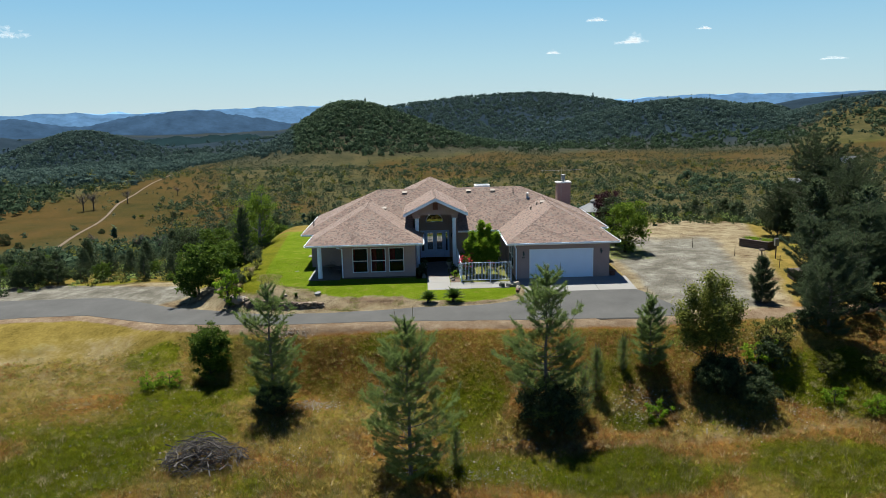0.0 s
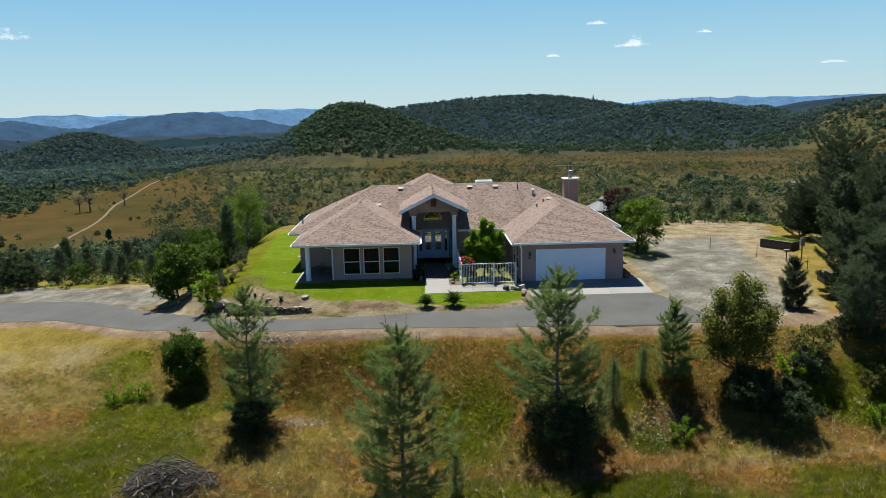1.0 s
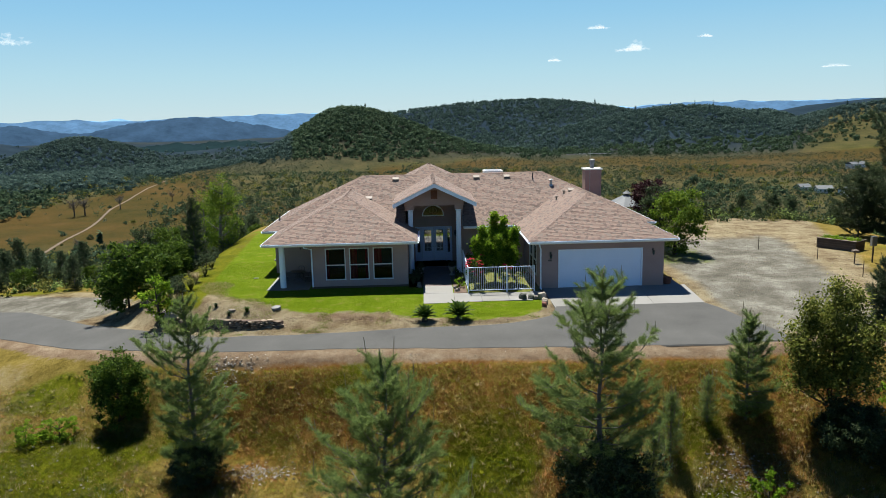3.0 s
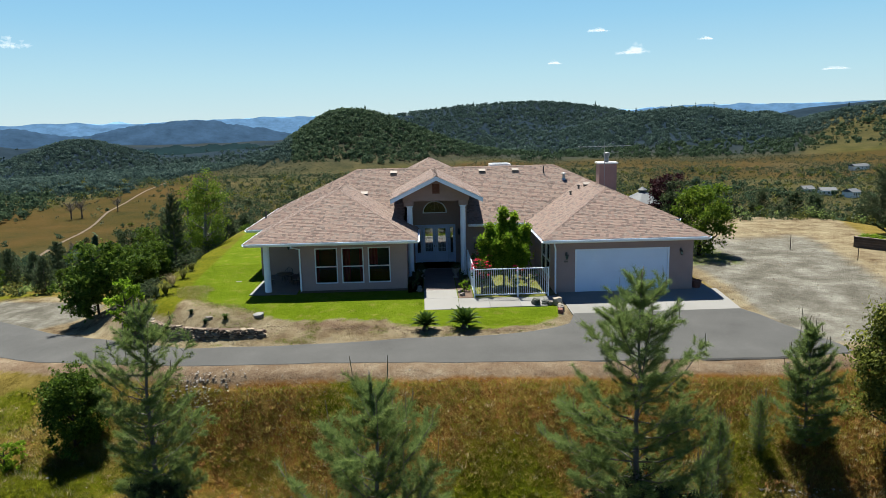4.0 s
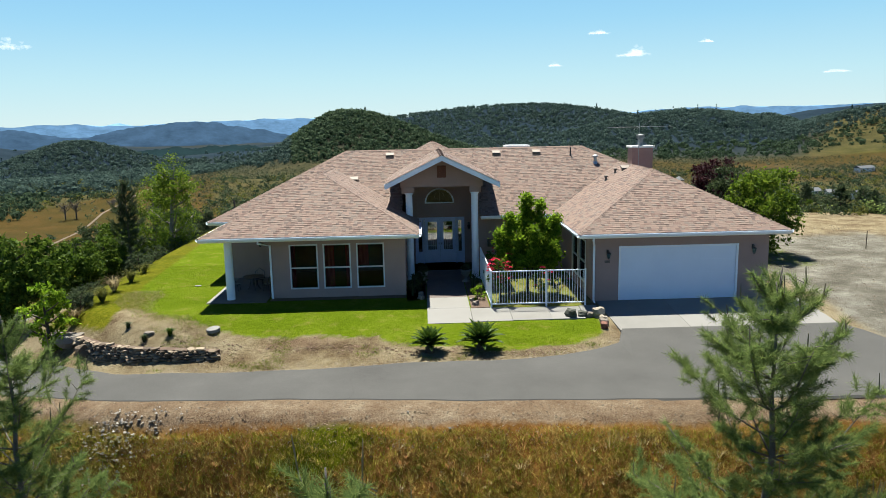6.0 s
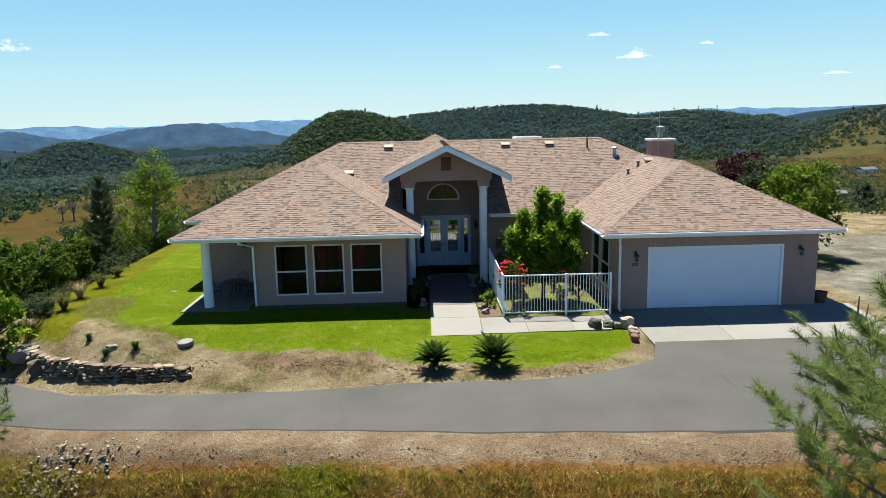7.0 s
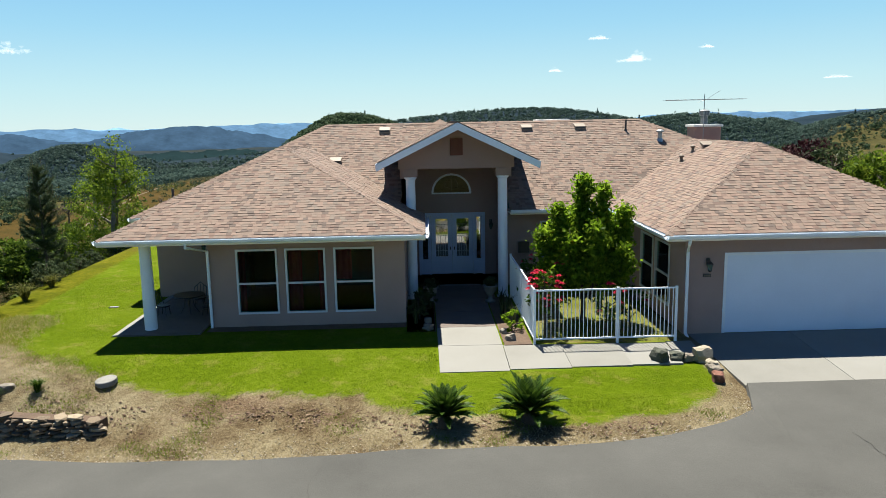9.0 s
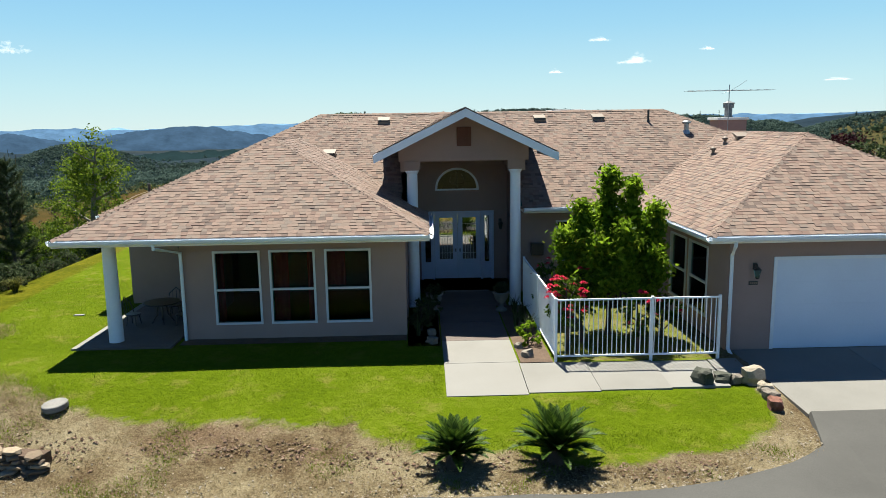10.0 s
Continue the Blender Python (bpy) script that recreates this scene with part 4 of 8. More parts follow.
def sash_window(x0, x1, z0, z1, face, along="x", bars=1):
    """A double-hung window in an opening; face is the wall's outer plane."""
    def put(b, a0, a1, d0, d1, h0, h1):
        if along == "x":
            b.box(a0, a1, face + d0, face + d1, h0, h1)
        else:
            b.box(face + d0, face + d1, a0, a1, h0, h1)
    b = Build()
    t = 0.028
    put(b, x0 - 0.028, x0 + t, -0.03, 0.12, z0 - 0.028, z1 + 0.028)
    put(b, x1 - t, x1 + 0.028, -0.03, 0.12, z0 - 0.028, z1 + 0.028)
    put(b, x0 + t, x1 - t, -0.03, 0.12, z1 - t, z1 + 0.028)
    put(b, x0 + t, x1 - t, -0.03, 0.12, z0 - 0.028, z0 + t)
    win = part("window", b, M["vinyl"], house, "white vinyl double-hung window with dark glass")
    zm = z0 + (z1 - z0) * 0.47
    b = Build()
    put(b, x0 + t, x1 - t, -0.015, 0.07, zm - 0.025, zm + 0.025)
    part("meeting_rail", b, M["vinyl"], win)
    for lo, hi, d in ((z0 + t, zm - 0.03, 0.01), (zm + 0.03, z1 - t, 0.04)):
        b = Build()
        put(b, x0 + t, x1 - t, d, d + 0.012, lo, hi)
        pn = part("pane", b, M["glass"], win)
        pn.visible_shadow = False
    return win


for a, c in WING_WINDOWS:
    sash_window(a, c, WZ0, WZ1, 52.0)
sash_window(4.4, 5.9, 1.0, 2.32, 56.9)
sash_window(51.4, 52.7, 0.5, 2.3, 7.3, "y")
sash_window(52.95, 54.2, 0.5, 2.3, 7.3, "y")


def curtain(x0, x1, y, z0, z1):
    pts = []
    n = int((x1 - x0) / 0.03)
    for i in range(n + 1):
        x = x0 + (x1 - x0) * i / n
        pts.append((x, y + 0.035 * math.sin(i * 1.15) + 0.012 * math.sin(i * 0.37)))
    b = Build()
    for (xa, ya), (xb, yb) in zip(pts, pts[1:]):
        b.box(0, 1, 0, 1, 0, 1, Matrix(((xb - xa, 0, 0, xa), (yb - ya, 0.01, 0, ya), (0, 0, z1 - z0, z0), (0, 0, 0, 1))))
    tagged(part("curtain", b, M["curtain"]), "dark red pleated curtain hanging behind a window", "curtain", "red curtains")


curtain(-3.95, -3.55, 52.27, 0.3, 2.45)
curtain(-2.55, -2.05, 52.27, 1.35, 2.45)
curtain(-5.45, -5.25, 52.27, 0.3, 2.45)
curtain(-3.05, -2.8, 52.27, 0.3, 2.45)


def entry_doors():
    """Twin doors with leaded glass, sidelights and an arched transom."""
    y = 59.06
    b = Build()
    for x0, x1 in ((-0.06, 0.02), (0.36, 0.42), (2.08, 2.14), (2.45, 2.53)):
        b.box(x0, x1, 58.96, y + 0.1, 0.0, 2.46)
    b.box(0.02, 0.36, 58.96, y + 0.1, 2.38, 2.46).box(0.42, 2.08, 58.96, y + 0.1, 2.38, 2.46).box(2.14, 2.45, 58.96, y + 0.1, 2.38, 2.46)
    fr = part("door_frame", b, M["door"], house, "pale blue-grey door frame")
    for x0 in (0.02, 2.14):
        x1 = x0 + (0.34 if x0 < 1 else 0.31)
        b = Build()
        b.box(x0, x1, y, y + 0.05, 0.02, 0.62).box(x0, x1, y, y + 0.05, 2.28, 2.376)
        b.box(x0, x0 + 0.07, y, y + 0.05, 0.62, 2.28).box(x1 - 0.07, x1, y, y + 0.05, 0.62, 2.28)
        sl = part("sidelight", b, M["door"], house)
        b = Build()
        b.box(x0 + 0.07, x1 - 0.07, y + 0.02, y + 0.03, 0.62, 2.28)
        part("pane", b, M["door_glass"], sl).visible_shadow = False
    for k, x0 in enumerate((0.43, 1.255)):
        x1 = x0 + 0.815
        b = Build()
        ga, gb = x0 + 0.17, x1 - 0.17
        b.box(x0, x1, y, y + 0.05, 0.03, 0.72).box(x0, x1, y, y + 0.05, 2.22, 2.37)
        b.box(x0, ga, y, y + 0.05, 0.72, 2.22).box(gb, x1, y, y + 0.05, 0.72, 2.22)
        b.box(x0 + 0.14, x1 - 0.14, y - 0.012, y - 0.001, 0.20, 0.56)
        dr = part("front_door", b, M["door"], house, "pale blue-grey panelled door with leaded glass")
        b = Build()
        b.box(ga, gb, y + 0.02, y + 0.03, 0.72, 2.22)
        part("pane", b, M["door_glass"], dr).visible_shadow = False
        b = Build()
        for i in range(1, 5):
            xx = ga + (gb - ga) * i / 5
            b.box(xx - 0.006, xx + 0.006, y + 0.008, y + 0.018, 0.72, 1.55)
        for zz in (0.95, 1.55, 1.62, 2.0):
            b.box(ga, gb, y + 0.006, y + 0.016, zz - 0.006, zz + 0.006)
        for i in range(-2, 3):
            b.tube([((ga + gb) / 2 + i * 0.075, y + 0.012, 1.56), ((ga + gb) / 2 + i * 0.03, y + 0.012, 1.8), ((ga + gb) / 2 + i * 0.07, y + 0.012, 2.02)], [0.006] * 3, 4)
        part("leading", b, M["galv"], dr)
        b = Build()
        hx = x1 - 0.07 if k == 0 else x0 + 0.07
        b.tube([(hx, y - 0.06, 1.0), (hx, y - 0.07, 1.12)], [0.018, 0.018], 8).box(hx - 0.02, hx + 0.02, y - 0.06, y, 1.04, 1.08)
        part("handle", b, M["black"], dr)
    # arched light over the doors
    cx, z0, r = 1.24, 3.25, 0.74
    b = Build()
    rings = [[(cx + q * math.cos(a), z0 + q * 0.96 * math.sin(a)) for a in [math.pi * i / 20 for i in range(21)]] for q in (r - 0.045, r + 0.03)]
    for i in range(20):
        (ax, az), (bx, bz), (cxx, cz), (dx, dz) = rings[0][i], rings[0][i + 1], rings[1][i + 1], rings[1][i]
        b.prism([(ax, 58.965, az), (dx, 58.965, dz), (cxx, 58.965, cz), (bx, 58.965, bz)], (0, 0.1, 0))
    b.box(cx - r - 0.03, cx + r + 0.03, 58.96, 59.06, z0 - 0.05, z0)
    arch = part("arched_window", b, M["trim"], house, "half-round window with wrought scrolls")
    b = Build()
    b.prism([(cx + (r - 0.045) * math.cos(a), 59.04, z0 + (r - 0.045) * 0.96 * math.sin(a)) for a in [math.pi * i / 20 for i in range(21)]], (0, 0.01, 0))
    part("pane", b, M["arch_glass"], arch).visible_shadow = False
    b = Build()
    for sx in (-1, 1):
        b.tube([(cx + sx * (0.05 + 0.13 * math.sin(t * 0.5) + 0.02 * t), 59.0, z0 + 0.12 + 0.05 * t + 0.05 * math.cos(t)) for t in range(8)], [0.012] * 8, 5)
    b.tube([(cx, 59.0, z0), (cx, 59.0, z0 + 0.6)], [0.012, 0.012], 5)
    part("scroll", b, M["black"], arch)
    # wall filling beside the arch
    b = Build()
    for sx in (-1, 1):
        for i in range(10):
            a0, a1 = math.pi / 2 * i / 10, math.pi / 2 * (i + 1) / 10
            p = [(cx + sx * (r + 0.02) * math.cos(a), 59.02, z0 + (r + 0.02) * 0.96 * math.sin(a)) for a in (a0, a1)]
            q = [(cx + sx * 0.75, 59.02, p[0][2]), (cx + sx * 0.75, 59.02, p[1][2])]
            b.prism([p[0], q[0], q[1], p[1]] if sx > 0 else [p[1], q[1], q[0], p[0]], (0, 0.12, 0))
    b.box(0.5, 1.98, 59.02, 59.14, 3.97, 4.0)
    part("arch_surround", b, M["stucco"], house)
    b = Build()
    b.box(-0.44, 2.98, 56.9, 59.0, -0.3, 0.0)
    part("porch_step", b, M["concrete"], house)


entry_doors()


def garage_door():
    x0, x1, z0, z1 = 8.47, 13.28, -0.02, 2.19
    b = Build()
    b.box(8.39, x0, GY - 0.02, GY + 0.12, -0.04, 2.27).box(x1, 13.36, GY - 0.02, GY + 0.12, -0.04, 2.27).box(x0, x1, GY - 0.02, GY + 0.12, z1, 2.27)
    fr = part("door_frame", b, M["trim"], house)
    door = part("garage_door", Build().box(x0, x1, GY + 0.10, GY + 0.12, z0, z1), M["garage"], house, "white sectional double garage door")
    n = 4
    h = (z1 - z0) / n
    for i in range(n):
        b = Build()
        za, zb = z0 + i * h + 0.0007, z0 + (i + 1) * h - 0.0007
        b.box(x0 + 0.005, x1 - 0.005, GY + 0.06, GY + 0.098, za, zb)
        part("panel", b, M["garage"], door)


garage_door()


# roofs: each face is a ring of corners, the eave first
def hip_faces(x0, x1, y0, y1, ze, ridge):
    """Faces of a roof with a ridge from ridge[0] to ridge[1]; ridge points are (x, y, z)."""
    a, c = ridge
    fl, fr, br, bl = (x0, y0, ze), (x1, y0, ze), (x1, y1, ze), (x0, y1, ze)
    if abs(a[0] - c[0]) > abs(a[1] - c[1]):
        return [[fl, fr, c, a], [fr, br, c], [br, bl, a, c], [bl, fl, a]]
    return [[fl, fr, a], [fr, br, c, a], [br, bl, c], [bl, fl, a, c]]


WR, WB = (-4.38, 55.35, 5.15), (-4.38, 60.5, 5.15)
ME, MS = 56.0, (5.92 - EAVE) / 5.3


def wing_z(x):
    return EAVE + (0.18 - x) * (5.15 - EAVE) / 4.56


def main_z(y):
    return EAVE + (y - ME) * MS


ROOFS = {
    "wing": [[(-8.95, 50.80, EAVE), (0.18, 50.80, EAVE), WR],
             [(0.18, 50.80, EAVE), (0.18, 55.35, EAVE), WR],
             [(-0.64, 55.35, wing_z(-0.64)), (-0.64, 60.5, wing_z(-0.64)), WB, WR],
             [(-8.95, 61.0, EAVE), (-8.95, 50.80, EAVE), WR, WB]],
    "garage": hip_faces(6.62, 15.25, 49.56, 66.2, EAVE, ((10.90, 53.75, 5.10), (10.90, 61.9, 5.10))),
    "main": [[(-10.0, ME, EAVE), (-0.64, ME, EAVE), (-0.64, 61.3, 5.92), (-3.75, 61.3, 5.92)],
             [(3.16, ME, EAVE), (15.9, ME, EAVE), (9.2, 61.3, 5.92), (3.16, 61.3, 5.92)],
             [(-0.64, 59.02, main_z(59.02)), (3.16, 59.02, main_z(59.02)), (3.16, 61.3, 5.92), (-0.64, 61.3, 5.92)],
             [(15.9, ME, EAVE), (15.9, 66.8, EAVE), (9.2, 61.3, 5.92)],
             [(15.9, 66.8, EAVE), (-10.0, 66.8, EAVE), (-3.75, 61.3, 5.92), (9.2, 61.3, 5.92)],
             [(-10.0, 66.8, EAVE), (-10.0, ME, EAVE), (-3.75, 61.3, 5.92)]],
    "rear": hip_faces(-5.0, 7.2, 63.0, 76.0, EAVE, ((1.1, 69.0, 6.08), (1.1, 71.0, 6.08))),
    "entry": [[(-1.33, 59.1, 4.69), (-1.33, 53.95, 4.69), (1.28, 53.95, 5.95), (1.28, 61.2, 5.95)], [(3.90, 53.95, 4.69), (3.90, 59.1, 4.69), (1.28, 61.2, 5.95), (1.28, 53.95, 5.95)]],
}
roof = part("roof", Build().box(-4, 4, 60.5, 60.9, 5.2, 5.4), M["deck"], house, "pinkish brown asphalt shingle hip roof")


def lay_shingles(ring, rng, course=0.136, width=0.165):
    """Tabs in courses on one roof face; yields corner lists of each tab (top four, then the butt edge)."""
    p = [Vector(q) for q in ring]
    u = (p[1] - p[0]).normalized()
    n = (p[1] - p[0]).cross(p[2] - p[0]).normalized()
    w = n.cross(u)
    flat = [((q - p[0]).dot(u), (q - p[0]).dot(w)) for q in p]
    top = max(v for _, v in flat)
    k = 0
    while k * course < top:
        v0, v1 = k * course, min((k + 1) * course + 0.02, top)
        vm = min((k + 0.5) * course, top - 1e-4)
        hits = []
        for (ua, va), (ub, vb) in zip(flat, flat[1:] + flat[:1]):
            if (va - vm) * (vb - vm) < 0:
                hits.append(ua + (ub - ua) * (vm - va) / (vb - va))
        if len(hits) >= 2:
            lo, hi = min(hits), max(hits)
            s = lo - rng.uniform(0, width)
            while s < hi:
                e = s + width * rng.uniform(0.7, 1.25)
                a, c = max(s, lo), min(e - 0.004, hi)
                s = e
                if c - a < 0.03:
                    continue
                lift = rng.choice((0.011, 0.013, 0.018, 0.022))
                drop = rng.uniform(-0.012, 0.008)
                q = [p[0] + u * a + w * (v0 + drop) + n * lift, p[0] + u * c + w * (v0 + drop) + n * lift, p[0] + u * c + w * v1 + n * 0.008, p[0] + u * a + w * v1 + n * 0.008]
                yield q, [q[0] - n * lift, q[1] - n * lift], n
        k += 1


def make_roofs():
    rng = random.Random(5)
    deck, rest = Build(), Build()
    singles = 0
    for key, faces in ROOFS.items():
        for i, ring in enumerate(faces):
            deck.poly(*ring)
            near = key == "wing" and i == 0
            for q, butt, n in lay_shingles(ring, rng):
                pts = q + butt
                fcs = [(0, 1, 2, 3), (4, 5, 1, 0), (4, 0, 3), (1, 5, 2)]
                mid = (q[0] + q[2]) / 2
                if near and singles < 300 and -6.6 < mid.x < 0.2 and mid.z < 3.9:
                    org = q[0]
                    sb = Build().add([v - org for v in pts], fcs)
                    part("shingle", sb, M["shingle"], roof, at=Matrix.Translation(org))
                    singles += 1
                else:
                    rest.add(pts, fcs)
    # cap pieces along hips and ridges
    def caps(a, c, drop=0.11):
        a, c = Vector(a), Vector(c)
        d = (c - a)
        m = int(d.length / 0.24)
        side = d.cross(Vector((0, 0, 1))).normalized()
        for i in range(m):
            s, e = a + d * (i / m), a + d * ((i + 1.12) / m)
            up = Vector((0, 0, 0.018 + 0.005 * rng.random()))
            w = 0.12
            rest.add([s + up * 1.35, s + side * w + up * 1.35 - Vector((0, 0, drop * 0.55)), e + side * w + up * 0.8 - Vector((0, 0, drop * 0.55)), e + up * 0.8,
                      s - side * w + up * 1.35 - Vector((0, 0, drop * 0.55)), e - side * w + up * 0.8 - Vector((0, 0, drop * 0.55)),
                      s + side * w - Vector((0, 0, drop * 0.6)), s - side * w - Vector((0, 0, drop * 0.6)), s - Vector((0, 0, 0.01))],
                     [(0, 1, 2, 3), (4, 0, 3, 5), (6, 1, 0, 8), (7, 8, 0, 4)])
    for fl, fr, a, c in (((-8.95, 50.8, EAVE), (0.18, 50.8, EAVE), WR, WB), ((6.62, 49.56, EAVE), (15.25, 49.56, EAVE), (10.90, 53.75, 5.10), (10.90, 61.9, 5.10)),
                         ((-5, 63, EAVE), (7.2, 63, EAVE), (1.1, 69, 6.08), (1.1, 71, 6.08))):
        caps(fl, a)
        caps(fr, a)
        caps(a, c)
    caps((-10.0, ME, EAVE), (-3.75, 61.3, 5.92))
    caps((15.9, ME, EAVE), (9.2, 61.3, 5.92))
    caps((-3.75, 61.3, 5.92), (9.2, 61.3, 5.92))
    caps(ROOFS["entry"][0][2], ROOFS["entry"][0][3])
    me = mesh_of("roof", deck, M["deck"])
    old = roof.data
    roof.data = me
    bpy.data.meshes.remove(old)
    ob = part("shingle_field", rest, M["shingles"], roof)
    ob["kind"] = "stuff"


make_roofs()


def eave_line(x0, y0, x1, y1, z=EAVE, out=(0, -1), fascia=0.16):
    """Fascia board and gutter along one eave."""
    b = Build()
    o = Vector((out[0], out[1], 0))
    a, c = Vector((x0, y0, z)), Vector((x1, y1, z))
    def bar(d0, d1, h0, h1):
        ring = [a + o * d0 + Vector((0, 0, h0)), a + o * d1 + Vector((0, 0, h0)), a + o * d1 + Vector((0, 0, h1)), a + o * d0 + Vector((0, 0, h1))]
        b.prism(ring, c - a)
    bar(-0.05, -0.01, -fascia - 0.02, -0.01)
    part("fascia", b, M["fascia"], house)
    b = Build()
    prof = [(-0.008, -0.02), (-0.008, -0.12), (0.06, -0.135), (0.10, -0.09), (0.115, -0.02), (0.105, -0.02), (0.09, -0.085), (0.055, -0.122), (0.004, -0.108), (0.004, -0.02)]
    b.prism([a + o * d + Vector((0, 0, h)) for d, h in prof], c - a)
    part("gutter", b, M["trim"], house)


eave_line(-8.95, 50.80, 0.18, 50.80)
eave_line(-8.95, 56.0, -8.95, 50.80, out=(-1, 0))
eave_line(0.18, 50.80, 0.18, 55.3, out=(1, 0))
eave_line(6.62, 49.56, 15.25, 49.56)
eave_line(6.62, 56.0, 6.62, 49.56, out=(-1, 0))
eave_line(15.25, 49.56, 15.25, 56.0, out=(1, 0))
eave_line(3.2, 56.0, 6.62, 56.0)
eave_line(-10.0, 56.0, -8.95, 56.0)
eave_line(-10.0, 66.8, -10.0, 56.0, out=(-1, 0))
eave_line(15.25, 56.0, 15.9, 56.0)
eave_line(15.9, 56.0, 15.9, 66.8, out=(1, 0))


def soffits():
    b = Build()
    z0, z1 = EAVE - 0.17, EAVE - 0.15
    b.box(-8.9, 0.13, 50.85, 52.0, z0, z1).box(-8.9, -6.4, 52.0, 56.25, z0, z1).box(-0.45, 0.13, 52.0, 56.0, z0, z1)
    b.box(6.73, 15.2, 49.61, GY, z0, z1).box(6.73, 7.3, GY, 56.0, z0, z1).box(14.62, 15.2, GY, 56.0, z0, z1).box(3.2, 7.3, 56.05, 56.9, z0, z1)
    b.box(14.62, 15.85, 56.05, 66.7, z0, z1).box(-9.95, -9.4, 56.05, 66.7, z0, z1)
    part("soffit", b, M["fascia"], house)
    # raking boards of the entry gable
    for sx, tip in ((-1, -1.33), (1, 3.90)):
        b = Build()
        ring = [(tip, 53.92, 4.67), (1.28, 53.92, 5.93), (1.28, 53.92, 5.70), (tip, 53.92, 4.44)]
        b.prism(ring if sx < 0 else ring[::-1], (0, 0.045, 0))
        part("barge_board", b, M["trim"], house)
        b = Build()
        ring = [(tip, 53.97, 4.65), (1.28, 53.97, 5.91), (1.28, 53.97, 5.88), (tip, 53.97, 4.62)]
        b.prism(ring if sx < 0 else ring[::-1], (0, 3.6, 0))
        part("soffit", b, M["fascia"], house)
        b = Build()
        x0, x1 = (tip - 0.02, tip + 0.02)
        b.box(x0, x1, 53.97, 57.8, 4.50, 4.67)
        part("fascia", b, M["trim"], house)


soffits()


def downspout(x, y, wall_y_at, ztop, zbot, side=1):
    b = Build()
    b.tube([(x, y, ztop), (x, y + 0.02, ztop - 0.12), (x + 0.05 * side, wall_y_at - 0.06, ztop - 0.42), (x + 0.05 * side, wall_y_at - 0.06, zbot + 0.15), (x + 0.05 * side, wall_y_at - 0.28, zbot + 0.04)], [0.045] * 5, 8)
    part("downspout", b, M["trim"], house, "white downspout", shade=False)


downspout(-6.5, 50.76, 52.0, EAVE - 0.12, -0.2, 5)
downspout(7.2, 49.52, GY, EAVE - 0.12, -0.1, 3)


def wall_lamp(x, y, z):
    lp = part("wall_lamp", Build().tube([(x, y, z + 0.05), (x, y - 0.12, z + 0.10), (x, y - 0.16, z + 0.045)], [0.012] * 3, 6), M["black"], house, "dark bronze wall lantern")
    part("backplate", Build().box(x - 0.055, x + 0.055, y - 0.02, y, z - 0.04, z + 0.12), M["black"], lp, bevel=0.01)
    part("cap", Build().lathe([(0.10, -0.02), (0.095, 0.0), (0.03, 0.06)], x, y - 0.16, z - 0.02, 12), M["black"], lp)
    part("finial", Build().lathe([(0.03, -0.25), (0.05, -0.22), (0.06, -0.20)], x, y - 0.16, z, 10), M["black"], lp)
    part("shade", Build().lathe([(0.055, -0.195), (0.08, -0.045)], x, y - 0.16, z, 10), M["glass"], lp)


for lx, ly, lz in ((7.93, GY, 2.02), (13.95, GY, 2.10), (2.76, 59.0, 2.05), (-7.6, 56.3, 1.85)):
    wall_lamp(lx, ly, lz)
b = Build()
b.box(7.80, 8.02, GY - 0.025, GY - 0.002, 1.60, 1.69)
sign = part("sign_plate", b, M["black"], house)
b = Build()
for i in range(4):
    b.box(7.825 + i * 0.05, 7.855 + i * 0.05, GY - 0.032, GY - 0.0255, 1.62, 1.67)
part("bars", b, M["vent"], sign)
b = Build()
b.box(3.55, 3.95, 56.72, 56.898, 1.22, 1.62)
part("mail_box", b, M["black"], house, "dark metal wall box", bevel=0.01)


def roof_z(x, y):
    """Top of the roofs at a place."""
    best = 0
    for faces in ROOFS.values():
        for ring in faces:
            p = [Vector(q) for q in ring]
            n = (p[1] - p[0]).cross(p[2] - p[0])
            if abs(n.z) < 1e-6:
                continue
            z = p[0].z - (n.x * (x - p[0].x) + n.y * (y - p[0].y)) / n.z
            inside = True
            for a, c in zip(p, p[1:] + p[:1]):
                if (c.x - a.x) * (y - a.y) - (c.y - a.y) * (x - a.x) < -1e-6:
                    inside = False
            if inside:
                best = max(best, z)
    return best


def roof_vent(x, y):
    """A low box vent with a slanted hood."""
    z = roof_z(x, y)
    b = Build()
    b.prism([(x - 0.22, y - 0.20, z - 0.10), (x - 0.22, y + 0.22, z + 0.14), (x - 0.22, y + 0.22, z + 0.17), (x - 0.22, y - 0.20, z + 0.05)], (0.44, 0, 0))
    vt = part("roof_vent", b, M["vent"], house, "tan metal box vent", bevel=0.008)
    b = Build()
    b.box(x - 0.18, x + 0.18, y - 0.208, y - 0.2005, z - 0.03, z + 0.03)
    part("louvre", b, M["black"], vt)


def roof_pipe(x, y, h, r, material, cap=False):
    z = roof_z(x, y)
    b = Build()
    prof = [(r * 1.8, -0.08), (r * 1.3, 0.06), (r, 0.08), (r, h)]
    if cap:
        prof += [(r, h), (r * 1.9, h + 0.02), (r * 1.9, h + 0.07), (r * 0.6, h + 0.12)]
    b.lathe(prof, x, y, z, 12)
    part("roof_pipe", b, material, house, "short roof pipe with a flashing collar", shade=False)


